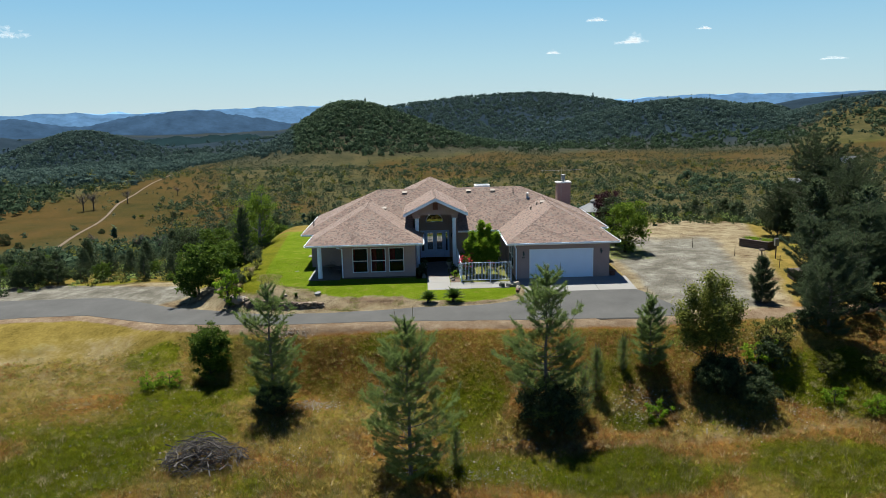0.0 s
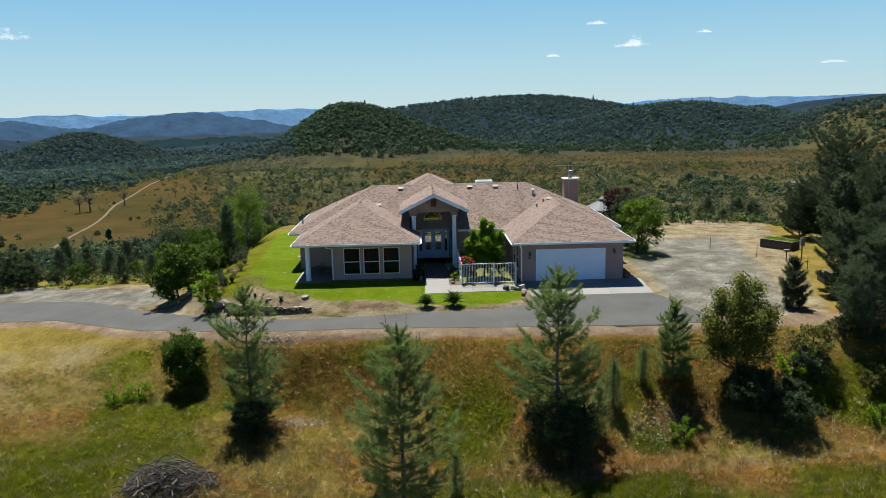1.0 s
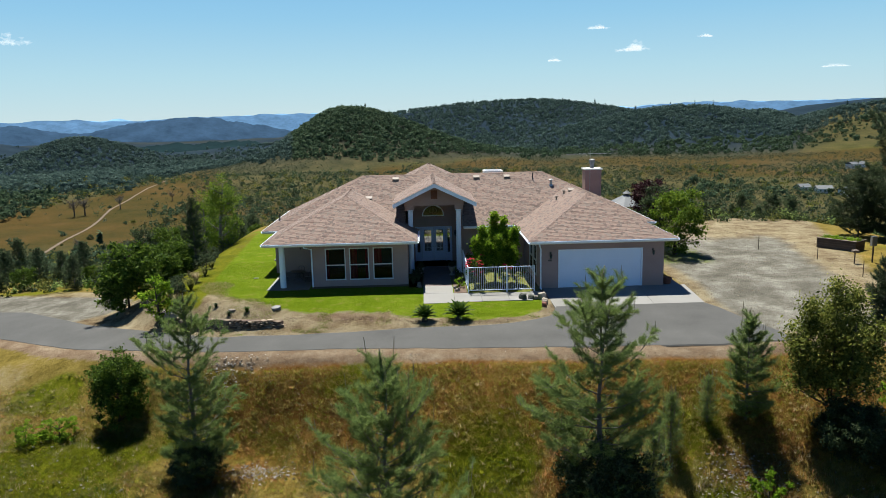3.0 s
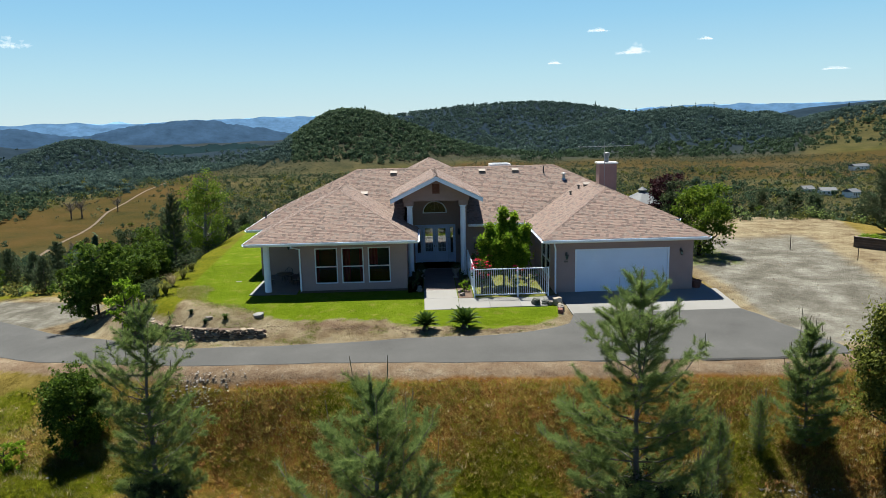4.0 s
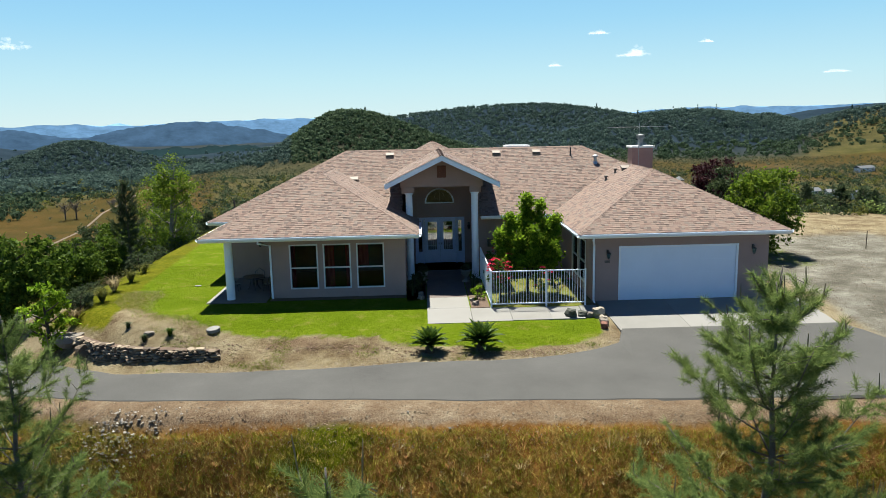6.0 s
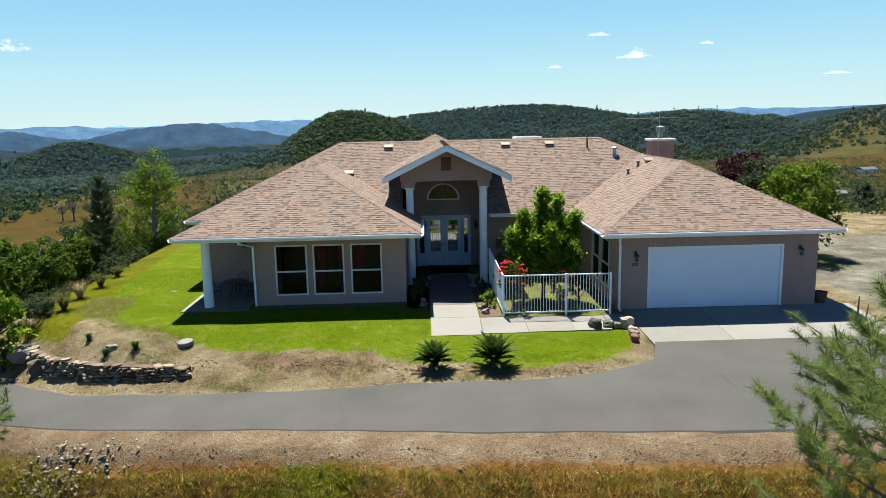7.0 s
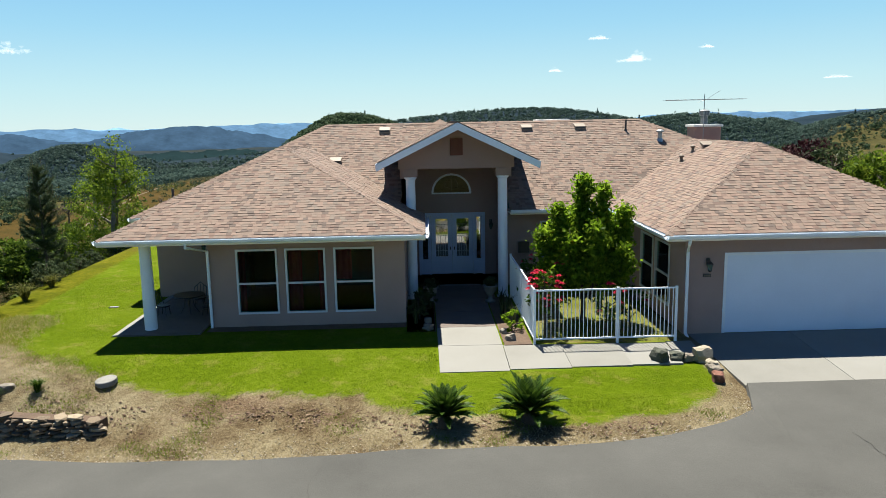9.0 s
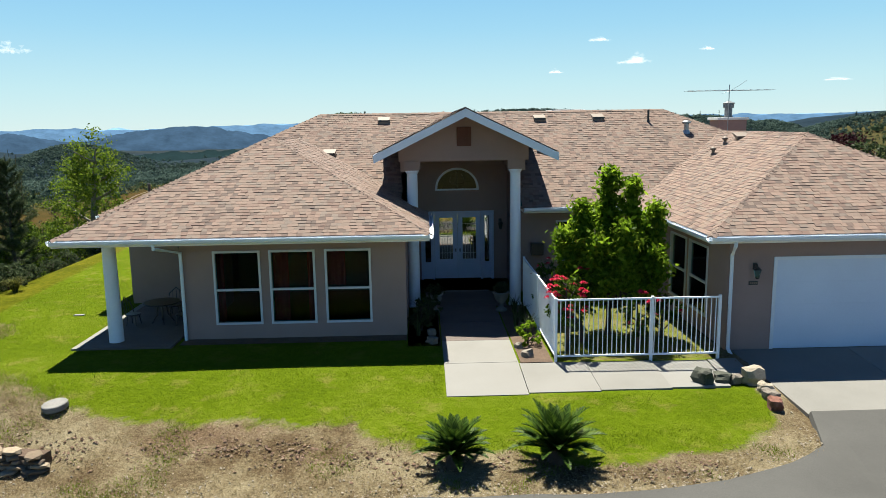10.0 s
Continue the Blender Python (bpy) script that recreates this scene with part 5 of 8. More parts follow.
for vx, vy in ((-1.35, 60.8), (4.42, 60.8), (6.6, 60.8), (-3.15, 58.7), (10.55, 57.3)):
    roof_vent(vx, vy)
roof_pipe(8.42, 60.5, 0.45, 0.04, M["black"])
roof_pipe(9.62, 59.85, 0.30, 0.085, M["galv"], True)
roof_pipe(9.5, 56.95, 0.16, 0.05, M["vent"], True)
roof_pipe(10.1, 57.5, 0.16, 0.05, M["vent"], True)
roof_pipe(-9.3, 58.5, 0.45, 0.05, M["black"])
b = Build()
b.box(5.1, 6.5, 62.3, 63.6, 5.2, 5.98)
sk = part("skylight", b, M["fascia"], house, "raised white-framed skylight", bevel=0.02)
b = Build()
b.box(5.2, 6.4, 62.4, 63.5, 5.983, 6.0)
part("pane", b, M["galv"], sk)


def chimney():
    x0, x1, y0, y1 = 13.62, 14.92, 66.9, 68.0
    b = Build()
    b.box(x0, x1, y0, y1, -0.3, 5.48)
    ch = part("chimney", b, M["chimney"], house, "square pink stucco chimney", bevel=0.02)
    b = Build()
    b.box(x0 - 0.08, x1 + 0.08, y0 - 0.08, y1 + 0.08, 5.482, 5.60)
    part("cap", b, M["fascia"], ch, bevel=0.015)
    b = Build()
    cx, cy = (x0 + x1) / 2, (y0 + y1) / 2
    b.lathe([(0.17, 0), (0.17, 0.42), (0.24, 0.44), (0.24, 0.60), (0.26, 0.62), (0.26, 0.66), (0.05, 0.74)], cx, cy, 5.60, 16)
    part("flue", b, M["flue"], ch, "dull grey metal flue with a cap")


chimney()


def antenna():
    """A roof aerial: mast, boom and cross rods."""
    x, y = 13.92, 66.6
    th = tagged(part("antenna", Build().tube([(x, y, 2.9), (x, y, 7.05)], [0.022, 0.02], 8), M["galv"]), "thin metal television aerial on a mast by the chimney", "antenna")
    b = Build()
    b.tube([(x - 1.9, y, 6.78), (x + 2.0, y + 0.2, 6.80)], [0.016, 0.016], 6)
    part("boom", b, M["galv"], th)
    for i in range(11):
        k = i / 10
        cx = x - 1.85 + 3.75 * k
        L = 0.75 - 0.45 * abs(k - 0.35)
        b = Build()
        b.tube([(cx, y - L, 6.80), (cx, y + L, 6.80)], [0.007, 0.007], 5)
        part("rod", b, M["galv"], th)
    for s in (-1, 1):
        b = Build()
        b.tube([(x + 0.1, y, 6.8), (x + 0.55 * (s + 0.4), y, 6.8 + 0.42 * (1 if s > 0 else -0.35))], [0.007, 0.007], 5)
        part("rod", b, M["galv"], th)


antenna()


# ---- paving, fence and garden ----
def slab(x0, x1, y0, y1, z, name="paving_slab", thick=0.10):
    b = Build()
    x0, x1, y0, y1 = x0 + 0.006, x1 - 0.006, y0 + 0.006, y1 - 0.006
    zz = [min(0, ground_z(0.5 * (x0 + x1), q)) + z for q in (y0, y1)]
    b.prism([(x0, y0, zz[0] - thick), (x1, y0, zz[0] - thick), (x1, y1, zz[1] - thick), (x0, y1, zz[1] - thick)], (0, 0, thick))
    return part(name, b, M["concrete"], bevel=0.008)


def paving():
    path = empty_thing("walkway", "pale concrete walkway of jointed slabs to the entry", "walkway", kind="structure")
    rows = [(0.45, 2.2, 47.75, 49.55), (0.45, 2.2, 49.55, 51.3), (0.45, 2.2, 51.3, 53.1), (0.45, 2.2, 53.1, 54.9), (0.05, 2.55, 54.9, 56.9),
            (2.2, 3.75, 47.82, 49.48), (3.75, 5.3, 47.9, 49.48), (5.3, 6.6, 48.0, 49.48), (6.6, 7.3, 48.3, 49.48)]
    for r in rows:
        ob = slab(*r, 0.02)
        # slabs behind the roof's shadow edge: shade painted on as darker concrete
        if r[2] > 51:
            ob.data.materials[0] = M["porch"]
        ob.parent = path
    ap = empty_thing("garage_apron", "pale concrete apron before the garage", "apron", kind="structure")
    for x0, x1 in ((7.45, 10.3), (10.3, 13.1), (13.1, 15.9)):
        b = Build()
        b.prism([(x0 + (0.17 if x0 < 8 else 0.006), 46.72, -0.285), (x1 - 0.006, 46.72, -0.285), (x1 - 0.006, 50.1, -0.005), (x0 + 0.006, 50.1, -0.005)], (0, 0, -0.12))
        part("paving_slab", b, M["concrete"], ap, bevel=0.008)
    b = Build()
    b.box(14.66, 15.6, 50.11, 51.6, -0.12, -0.006)
    part("paving_slab", b, M["concrete"], ap, bevel=0.008)
    po = empty_thing("porch_floor", "low concrete porch floor beside the lawn", "porch", kind="structure")
    ob = slab(-8.74, -6.41, 51.25, 56.29, 0.05)
    ob.data.materials[0] = M["porch"]
    ob.parent = po
    ob = slab(-8.94, -8.74, 51.25, 56.29, 0.05, "kerb")
    ob.parent = po


paving()


def fence():
    """White steel courtyard fence: posts, rails and square pickets."""
    th = empty_thing("courtyard_fence", "white steel picket fence round the front courtyard", "fence")
    z0, z1 = 0.13, 1.47
    picket = mesh_of("picket", Build().box(-0.009, 0.009, -0.009, 0.009, 0, z1 - z0 - 0.04), M["trim"])
    runs = [((3.06, 49.5), (6.9, 49.5), 35), ((3.06, 49.5), (3.06, 54.9), 44)]
    for (xa, ya), (xb, yb), n in runs:
        a, c = Vector((xa, ya, 0)), Vector((xb, yb, 0))
        for h in (z0, z1):
            b = Build()
            if ya == yb:
                b.box(xa, xb, ya - 0.02, ya + 0.02, h - 0.02, h + 0.02)
            else:
                b.box(xa - 0.02, xa + 0.02, ya + 0.02, yb, h - 0.02, h + 0.02)
            part("rail", b, M["trim"], th)
        for i in range(1, n):
            p = a + (c - a) * (i / n)
            part("picket", picket, None, th, at=Matrix.Translation((p.x, p.y, z0 + 0.02)))
    for px, py in ((3.06, 49.5), (5.3, 49.5), (6.88, 49.5), (3.06, 52.1), (3.06, 54.9)):
        b = Build()
        b.box(px - 0.032, px + 0.032, py - 0.032, py + 0.032, -0.05, z1 + 0.05)
        part("post", b, M["trim"], th, bevel=0.004)


fence()


def stone_wall():
    """Dry-stacked fieldstone wall at the foot of the lawn's bank, with an earth core."""
    rng = random.Random(21)
    th = empty_thing("stone_wall", "low dry-stacked fieldstone retaining wall beside the drive", "wall")
    path = [(-7.15, 46.05), (-8.6, 46.25), (-10.3, 46.75), (-12.0, 47.7), (-13.4, 49.0)]
    tops = [0.42, 0.56, 0.66, 0.78, 0.78]
    for k in range(len(path) - 1):
        (xa, ya), (xb, yb) = path[k], path[k + 1]
        L = math.hypot(xb - xa, yb - ya)
        za, zb = site(xa, ya - 0.35), site(xb, yb - 0.35)
        part("core", Build().prism([(xa, ya, za - 0.2), (xb, yb, zb - 0.2), (xb, yb, zb + tops[k + 1] - 0.07), (xa, ya, za + tops[k] - 0.07)], (0.06, 0.30, 0)), M["soil"], th)
        course, low = 0, 0.0
        while low < max(tops[k], tops[k + 1]):
            rise = rng.uniform(0.07, 0.13)
            s = -rng.uniform(0, 0.2)
            while s < L:
                w = rng.uniform(0.16, 0.46)
                f = min(1.0, max(0.0, (s + w / 2) / L))
                if low + rise * 0.6 < tops[k] + (tops[k + 1] - tops[k]) * f + rng.uniform(-0.04, 0.05):
                    x, y = xa + (xb - xa) * f, ya + (yb - ya) * f
                    base = site(x, y - 0.35)
                    hh = rise * rng.uniform(0.46, 0.62)
                    b = Build().stone(0, 0, 0, w * 0.52, rng.uniform(0.13, 0.20), hh, random.Random(rng.random()), 1, 0.34)
                    ang = math.atan2(yb - ya, xb - xa) + rng.uniform(-0.06, 0.06)
                    part("stone", mesh_of("stone", b, M["wall_stone"]), None, th, at=Matrix.Translation((x, y - 0.02 + 0.02 * course + rng.uniform(-0.03, 0.03), base - 0.02 + low + rise * 0.5)) @ Matrix.Rotation(ang, 4, "Z"))
                s += w
            low += rise
            course += 1


stone_wall()


def boulder(x, y, rx, ry, rz, material, seed, label):
    rng = random.Random(seed)
    b = Build().stone(0, 0, rz * 0.55, rx, ry, rz, rng, 2, 0.5)
    tagged(part("rock", b, material, at=Matrix.Translation((x, y, max(ground_z(x, y), -9)))), label, "rock", "garden rocks")


for i, r in enumerate([
    (6.05, 48.25, 0.22, 0.17, 0.22, "mossy", "dark mossy rock at the lawn's corner"), (6.5, 48.3, 0.18, 0.15, 0.13, "mossy", "small mossy rock at the lawn's corner"),
    (6.8, 48.25, 0.15, 0.13, 0.11, "rock", "small grey rock at the lawn's corner"), (7.14, 48.2, 0.24, 0.2, 0.24, "pale_rock", "pale blocky rock beside the concrete apron"),
    (7.2, 47.75, 0.15, 0.12, 0.12, "pale_rock", "small pale rock beside the concrete apron"), (7.15, 47.35, 0.18, 0.15, 0.14, "rock", "tan rock beside the concrete apron"),
    (7.05, 46.95, 0.17, 0.15, 0.17, "red_rock", "reddish rock beside the drive"),
    (2.45, 49.9, 0.15, 0.12, 0.13, "rock", "pale stone edging the flower bed"), (2.35, 50.6, 0.12, 0.1, 0.09, "rock", "pale stone edging the flower bed"),
    (0.2, 51.2, 0.16, 0.12, 0.12, "rock", "pale stone edging the walk"), (0.2, 52.0, 0.13, 0.12, 0.10, "rock", "pale stone edging the walk"),
    (-10.2, 48.0, 0.2, 0.12, 0.08, "rock", "flat tan stone on the bank"), (-14.0, 49.6, 0.55, 0.4, 0.35, "rock", "large pale boulder by the drive"), (-14.9, 50.3, 0.5, 0.35, 0.3, "rock", "large tan boulder by the drive"),
    (-12.9, 48.5, 0.4, 0.3, 0.3, "wall_stone", "dark boulder by the stone wall"),
]):
    boulder(*r[:5], M[r[5]], 300 + i, r[6])
b = Build()
b.lathe([(0.22, 0), (0.26, 0.03), (0.26, 0.13), (0.24, 0.15), (0.0, 0.16)], 0, 0, 0, 20)
tagged(part("stone_disc", b, M["disc"], at=pose(-7.72, 47.9, ground_z(-7.72, 47.9) - 0.02, 6, -5, 0), bevel=0.01), "round grey concrete lid on the lawn's edge", "lid")


# ---- plants ----
def unit(rng):
    z = rng.uniform(-1, 1)
    a = rng.uniform(0, 2 * math.pi)
    r = math.sqrt(1 - z * z)
    return Vector((r * math.cos(a), r * math.sin(a), z))


def leaf_tris(nrng, centres, spread, count, size, squash=1.0):
    """Leaves as pairs of triangles scattered round centres. Returns n x 3 x 3."""
    c = np.repeat(np.asarray(centres, dtype=np.float32), count, axis=0)
    n = len(c)
    d = nrng.normal(size=(n, 3)).astype(np.float32)
    d[:, 2] *= squash
    sp = np.repeat(np.asarray(spread, dtype=np.float32), count)[:, None] if np.ndim(spread) else spread
    c = c + d * sp * 0.5
    a = nrng.normal(size=(n, 3)).astype(np.float32)
    a /= np.linalg.norm(a, axis=1, keepdims=True) + 1e-6
    b = nrng.normal(size=(n, 3)).astype(np.float32)
    b -= a * (a * b).sum(1, keepdims=True)
    b /= np.linalg.norm(b, axis=1, keepdims=True) + 1e-6
    s = (size * nrng.uniform(0.6, 1.3, size=(n, 1))).astype(np.float32)
    p0, p1, p2, p3 = c - a * s, c + b * s * 0.45, c + a * s, c - b * s * 0.45
    return np.concatenate([np.stack([p0, p1, p2], 1), np.stack([p0, p2, p3], 1)], 0)


def leaf_quads_mesh(name, nrng, centres, spread, count, size, material, squash=1.0):
    """Leaves as small four-cornered blades, each an island of its own."""
    t = leaf_tris(nrng, centres, spread, count, size, squash)
    n = len(t) // 2
    q = np.stack([t[:n, 0], t[:n, 1], t[:n, 2], t[n:, 2]], 1)
    me = bpy.data.meshes.new(name)
    me.vertices.add(n * 4)
    me.vertices.foreach_set("co", np.ascontiguousarray(q, dtype=np.float32).ravel())
    me.loops.add(n * 4)
    me.loops.foreach_set("vertex_index", np.arange(n * 4, dtype=np.int32))
    me.polygons.add(n)
    me.polygons.foreach_set("loop_start", np.arange(0, n * 4, 4, dtype=np.int32))
    me.materials.append(material)
    me.update(calc_edges=True)
    return me


def broadleaf(name, label, category, h, r, seed, leaf, bark, leaf_size=0.09, clumps=90, per=42, trunk=0.3, group="", lean=0.0):
    """A leafy tree or bush at the origin: trunk, limbs and a ragged crown. Returns the thing."""
    rng, nrng = random.Random(seed), np.random.RandomState(seed)
    th = empty_thing(name, label, category, group)
    base = h * trunk
    b = Build()
    rad = (0.022 if trunk > 0.005 else 0.012) * h + 0.02
    bend = Vector((rng.uniform(-0.08, 0.08) * h + lean, rng.uniform(-0.06, 0.06) * h, 0))
    spine = [Vector((0, 0, -0.25)) + bend * (k / 5) ** 2 + Vector((0, 0, (h * 0.86 + 0.25) * k / 5)) for k in range(6)]
    b.tube(spine, [rad * (1.15 - 0.2 * k) if k < 5 else rad * 0.12 for k in range(6)], 8)
    centres, spreads = [], []
    limbs = b
    tips = []
    for i in range(14 if h > 2 else 7):
        k = rng.uniform(0.15, 0.95)
        z = base + (h * 0.9 - base) * k
        a = i * 2.4 + rng.uniform(-0.5, 0.5)
        wide = r * (0.55 + 0.6 * math.sin(math.pi * min(1, 0.18 + 0.75 * k))) * rng.uniform(0.7, 1.05)
        start = spine[0].lerp(spine[-1], max(0.05, (z - 0.2 * wide) / (h * 0.86)))
        end = Vector((start.x + math.cos(a) * wide * 0.85, start.y + math.sin(a) * wide * 0.85, z + 0.25 * wide))
        mid = start.lerp(end, 0.5) + Vector((0, 0, -0.05 * wide))
        limbs.tube([start, mid, end], [rad * 0.42, rad * 0.28, rad * 0.08], 5)
        tips.append((start, end, wide))
    part("trunk", limbs, bark, th, shade=True)
    lumps = [(unit(rng), rng.uniform(0.75, 1.15)) for _ in range(16)]
    for _ in range(clumps):
        if rng.random() < 0.45:
            s, e, w = rng.choice(tips)
            c = s.lerp(e, rng.uniform(0.45, 1.12)) + unit(rng) * w * 0.2
        else:
            d = unit(rng)
            lump = max(lumps, key=lambda q: q[0].dot(d))
            q = rng.uniform(0.35, 1.0) ** 0.5 * lump[1]
            c = Vector((d.x * r * q, d.y * r * q, (base + h) / 2 + d.z * (h - base) / 2 * q)) + bend * 0.4
            c.z = max(c.z, base * 0.8 + 0.1)
            if trunk < 0.005:
                wide = 1.3 - 0.45 * c.z / h
                c = Vector((c.x * wide, c.y * wide, c.z))
        centres.append(c)
        spreads.append(rng.uniform(0.075, 0.145) * (r + h * 0.25))
    me = leaf_quads_mesh("crown", nrng, [tuple(c) for c in centres], spreads, per, leaf_size, leaf, 0.75)
    part("crown", me, None, th)
    return th


PINE_SHAPE = [(0, 0.70), (0.2, 0.95), (0.40, 1.0), (0.58, 0.90), (0.74, 0.66), (0.86, 0.42), (0.94, 0.22), (1, 0.05)]


def pine(name, label, h, r, seed, needle, density=1.0, group="", open_low=0.12, needle_len=0.18, power=1.0, per=104, fat=0.0048, candle=0.2):
    """An open grey-green pine: straight trunk, upswept whorled limbs and needle tufts. Returns the thing."""
    rng, nrng = random.Random(seed), np.random.RandomState(seed)
    th = empty_thing(name, label, "pine tree", group)
    b = Build()
    rad = 0.0125 * h + 0.015
    wob = [Vector((0.03 * h * noise.noise(Vector((seed, k * 0.7, 0))), 0.03 * h * noise.noise(Vector((seed, k * 0.7, 9))), 0)) * (k / 8) for k in range(9)]
    spine = [wob[k] + Vector((0, 0, -0.3 + (h + 0.3) * k / 8)) for k in range(9)]
    b.tube(spine, [rad * (1.05 - 0.118 * k) for k in range(9)], 8)

    def at_height(z):
        k = min(7.99, max(0, (z + 0.3) / (h + 0.3) * 8))
        i = int(k)
        return spine[i].lerp(spine[i + 1], k - i)

    limbs, tuft_c, tuft_d, tips = b, [], [], []
    z = h * open_low
    while z < h * 0.97:
        k = z / h
        n = rng.randint(3, 5)
        a0 = rng.uniform(0, 6.28)
        for i in range(n):
            a = a0 + 2 * math.pi * i / n + rng.uniform(-0.4, 0.4)
            reach = r * lerp_table(PINE_SHAPE, k ** power) * rng.uniform(0.45, 1.12) + 0.012 * h
            start = at_height(z)
            rise = reach * (0.30 + 0.80 * k) * rng.uniform(0.5, 1.4)
            pts = [start + Vector((math.cos(a) * reach * s, math.sin(a) * reach * s, rise * s ** 1.6)) for s in (0, 0.35, 0.7, 1)]
            limbs.tube(pts, [rad * 0.30 * (1 - k * 0.6), rad * 0.22 * (1 - k * 0.6), rad * 0.14, rad * 0.06], 4)
            tips.append(pts[3])
            m = max(5, int(reach * 10 * density))
            for q in range(m):
                s = 0.24 + 0.80 * ((q + rng.random()) / m) ** 0.65
                p = pts[0].lerp(pts[3], s)
                p.z = start.z + rise * s ** 1.6
                side = Vector((-math.sin(a), math.cos(a), rng.uniform(-0.1, 0.5))) * rng.uniform(-1, 1) * reach * 0.50 * (1.2 - s * 0.6)
                tip = p + side + Vector((0, 0, abs(side.length) * 0.25))
                if rng.random() < 0.2:
                    limbs.tube([p, tip], [rad * 0.09, rad * 0.04], 3)
                d = (tip - p + Vector((math.cos(a), math.sin(a), 0.8)) * 0.15).normalized()
                tuft_c.append(tip)
                tuft_d.append(d)
        z += h * rng.uniform(0.040, 0.070)
    for q in range(6):
        tuft_c.append(at_height(h * (0.93 + 0.014 * q)))
        tuft_d.append(Vector((0, 0, 1)))
    for q in range(5):
        p = at_height(h * (0.90 + 0.02 * q))
        e = p + Vector((rng.uniform(-0.06, 0.06), rng.uniform(-0.06, 0.06), 0.055 * h * rng.uniform(0.6, 1.0)))
        limbs.tube([p, e], [rad * 0.16, rad * 0.10], 5)
    shoots = Build()
    for tip in tips:
        if tip.z > h * 0.35 and rng.random() < 0.6:
            e = tip + Vector((rng.uniform(-0.05, 0.05), rng.uniform(-0.05, 0.05), rng.uniform(0.18, 0.30) + candle * rng.random()))
            shoots.tube([tip, tip.lerp(e, 0.6), e], [0.008, 0.013, 0.006], 5)
    part("trunk", limbs, M["pine_bark"], th, shade=True)
    if shoots.v:
        part("new_growth", shoots, M["candle"], th)["kind"] = "stuff"
    c = np.repeat(np.array([tuple(v) for v in tuft_c], dtype=np.float32), per, 0)
    d = np.repeat(np.array([tuple(v) for v in tuft_d], dtype=np.float32), per, 0)
    n = len(c)
    along = nrng.uniform(-0.30, 0.03, size=(n, 1)).astype(np.float32)
    v = d * 0.72 + nrng.normal(size=(n, 3)).astype(np.float32) * 0.60
    v /= np.linalg.norm(v, axis=1, keepdims=True)
    w = np.cross(v, nrng.normal(size=(n, 3)).astype(np.float32))
    w /= np.linalg.norm(w, axis=1, keepdims=True) + 1e-6
    root = c + d * along
    L = (needle_len * nrng.uniform(0.75, 1.2, size=(n, 1))).astype(np.float32)
    tri = np.stack([root - w * fat, root + w * fat, root + v * L], 1)
    part("crown", triangles_mesh("crown", tri, needle), None, th)
    return th


def planted(th, x, y, turn=0.0, size=1.0, z=None):
    th.matrix_basis = Matrix.Translation((x, y, ground_z(x, y) if z is None else z)) @ Matrix.Rotation(turn, 4, "Z") @ Matrix.Diagonal((size, size, size, 1))
    return th


def again(th, x, y, turn, size=1.0, z=None):
    c = copy_thing(th, Matrix.Translation((x, y, ground_z(x, y) if z is None else z)) @ Matrix.Rotation(turn, 4, "Z"))
    c.scale = (size, size, size)
    return c


GREY_PINE = "open grey-green pine growing on the bank below the drive"
planted(pine("pine_tree", GREY_PINE, 3.35 - ground_z(-9.0, 36.5), 1.9, 41, M["needle"], 1.35, "pines on the bank", 0.05, 0.19, 0.85), -9.0, 36.5)
planted(pine("pine_tree", "forked grey-green pine growing below the drive", 3.55 - ground_z(-0.7, 28.4), 2.5, 42, M["needle"], 1.3, "pines on the bank", 0.05, 0.20, 0.62, candle=0.55), -0.7, 28.4, 0.4)
planted(pine("pine_tree", "broad grey-green pine growing on the bank below the drive", 4.6 - ground_z(6.9, 33.5), 2.55, 43, M["needle"], 1.6, "pines on the bank", 0.03, 0.19, 0.78), 6.9, 33.5)
planted(pine("pine_tree", "young dense pine on the bank below the drive", 4.4, 1.1, 44, M["needle"], 1.2, "pines on the bank", 0.05, 0.16), 13.6, 36.2)
sapling = planted(pine("pine_sapling", "small wispy grey-green pine sapling on the bank", 2.6, 0.62, 45, M["needle"], 0.55, "pine saplings", 0.04, 0.19, 1.0, 22), 10.1, 35.0)
again(sapling, 12.0, 36.2, 1.1, 0.78)
again(sapling, 9.0, 33.6, 2.2, 1.05)
again(sapling, 1.6, 29.3, 2.9, 0.8)
planted(broadleaf("bush", "round glossy dark-green bush on the bank", "bush", 3.6, 1.15, 52, M["mid_leaf"], M["bark"], 0.07, 330, 60, 0.0), -14.2, 41.6)
planted(broadleaf("bush", "low bright-green shrub on the bank", "bush", 1.1, 0.7, 53, M["bright_leaf"], M["bark"], 0.07, 34, 40, 0.02, "low shrubs"), 13.2, 33.0)


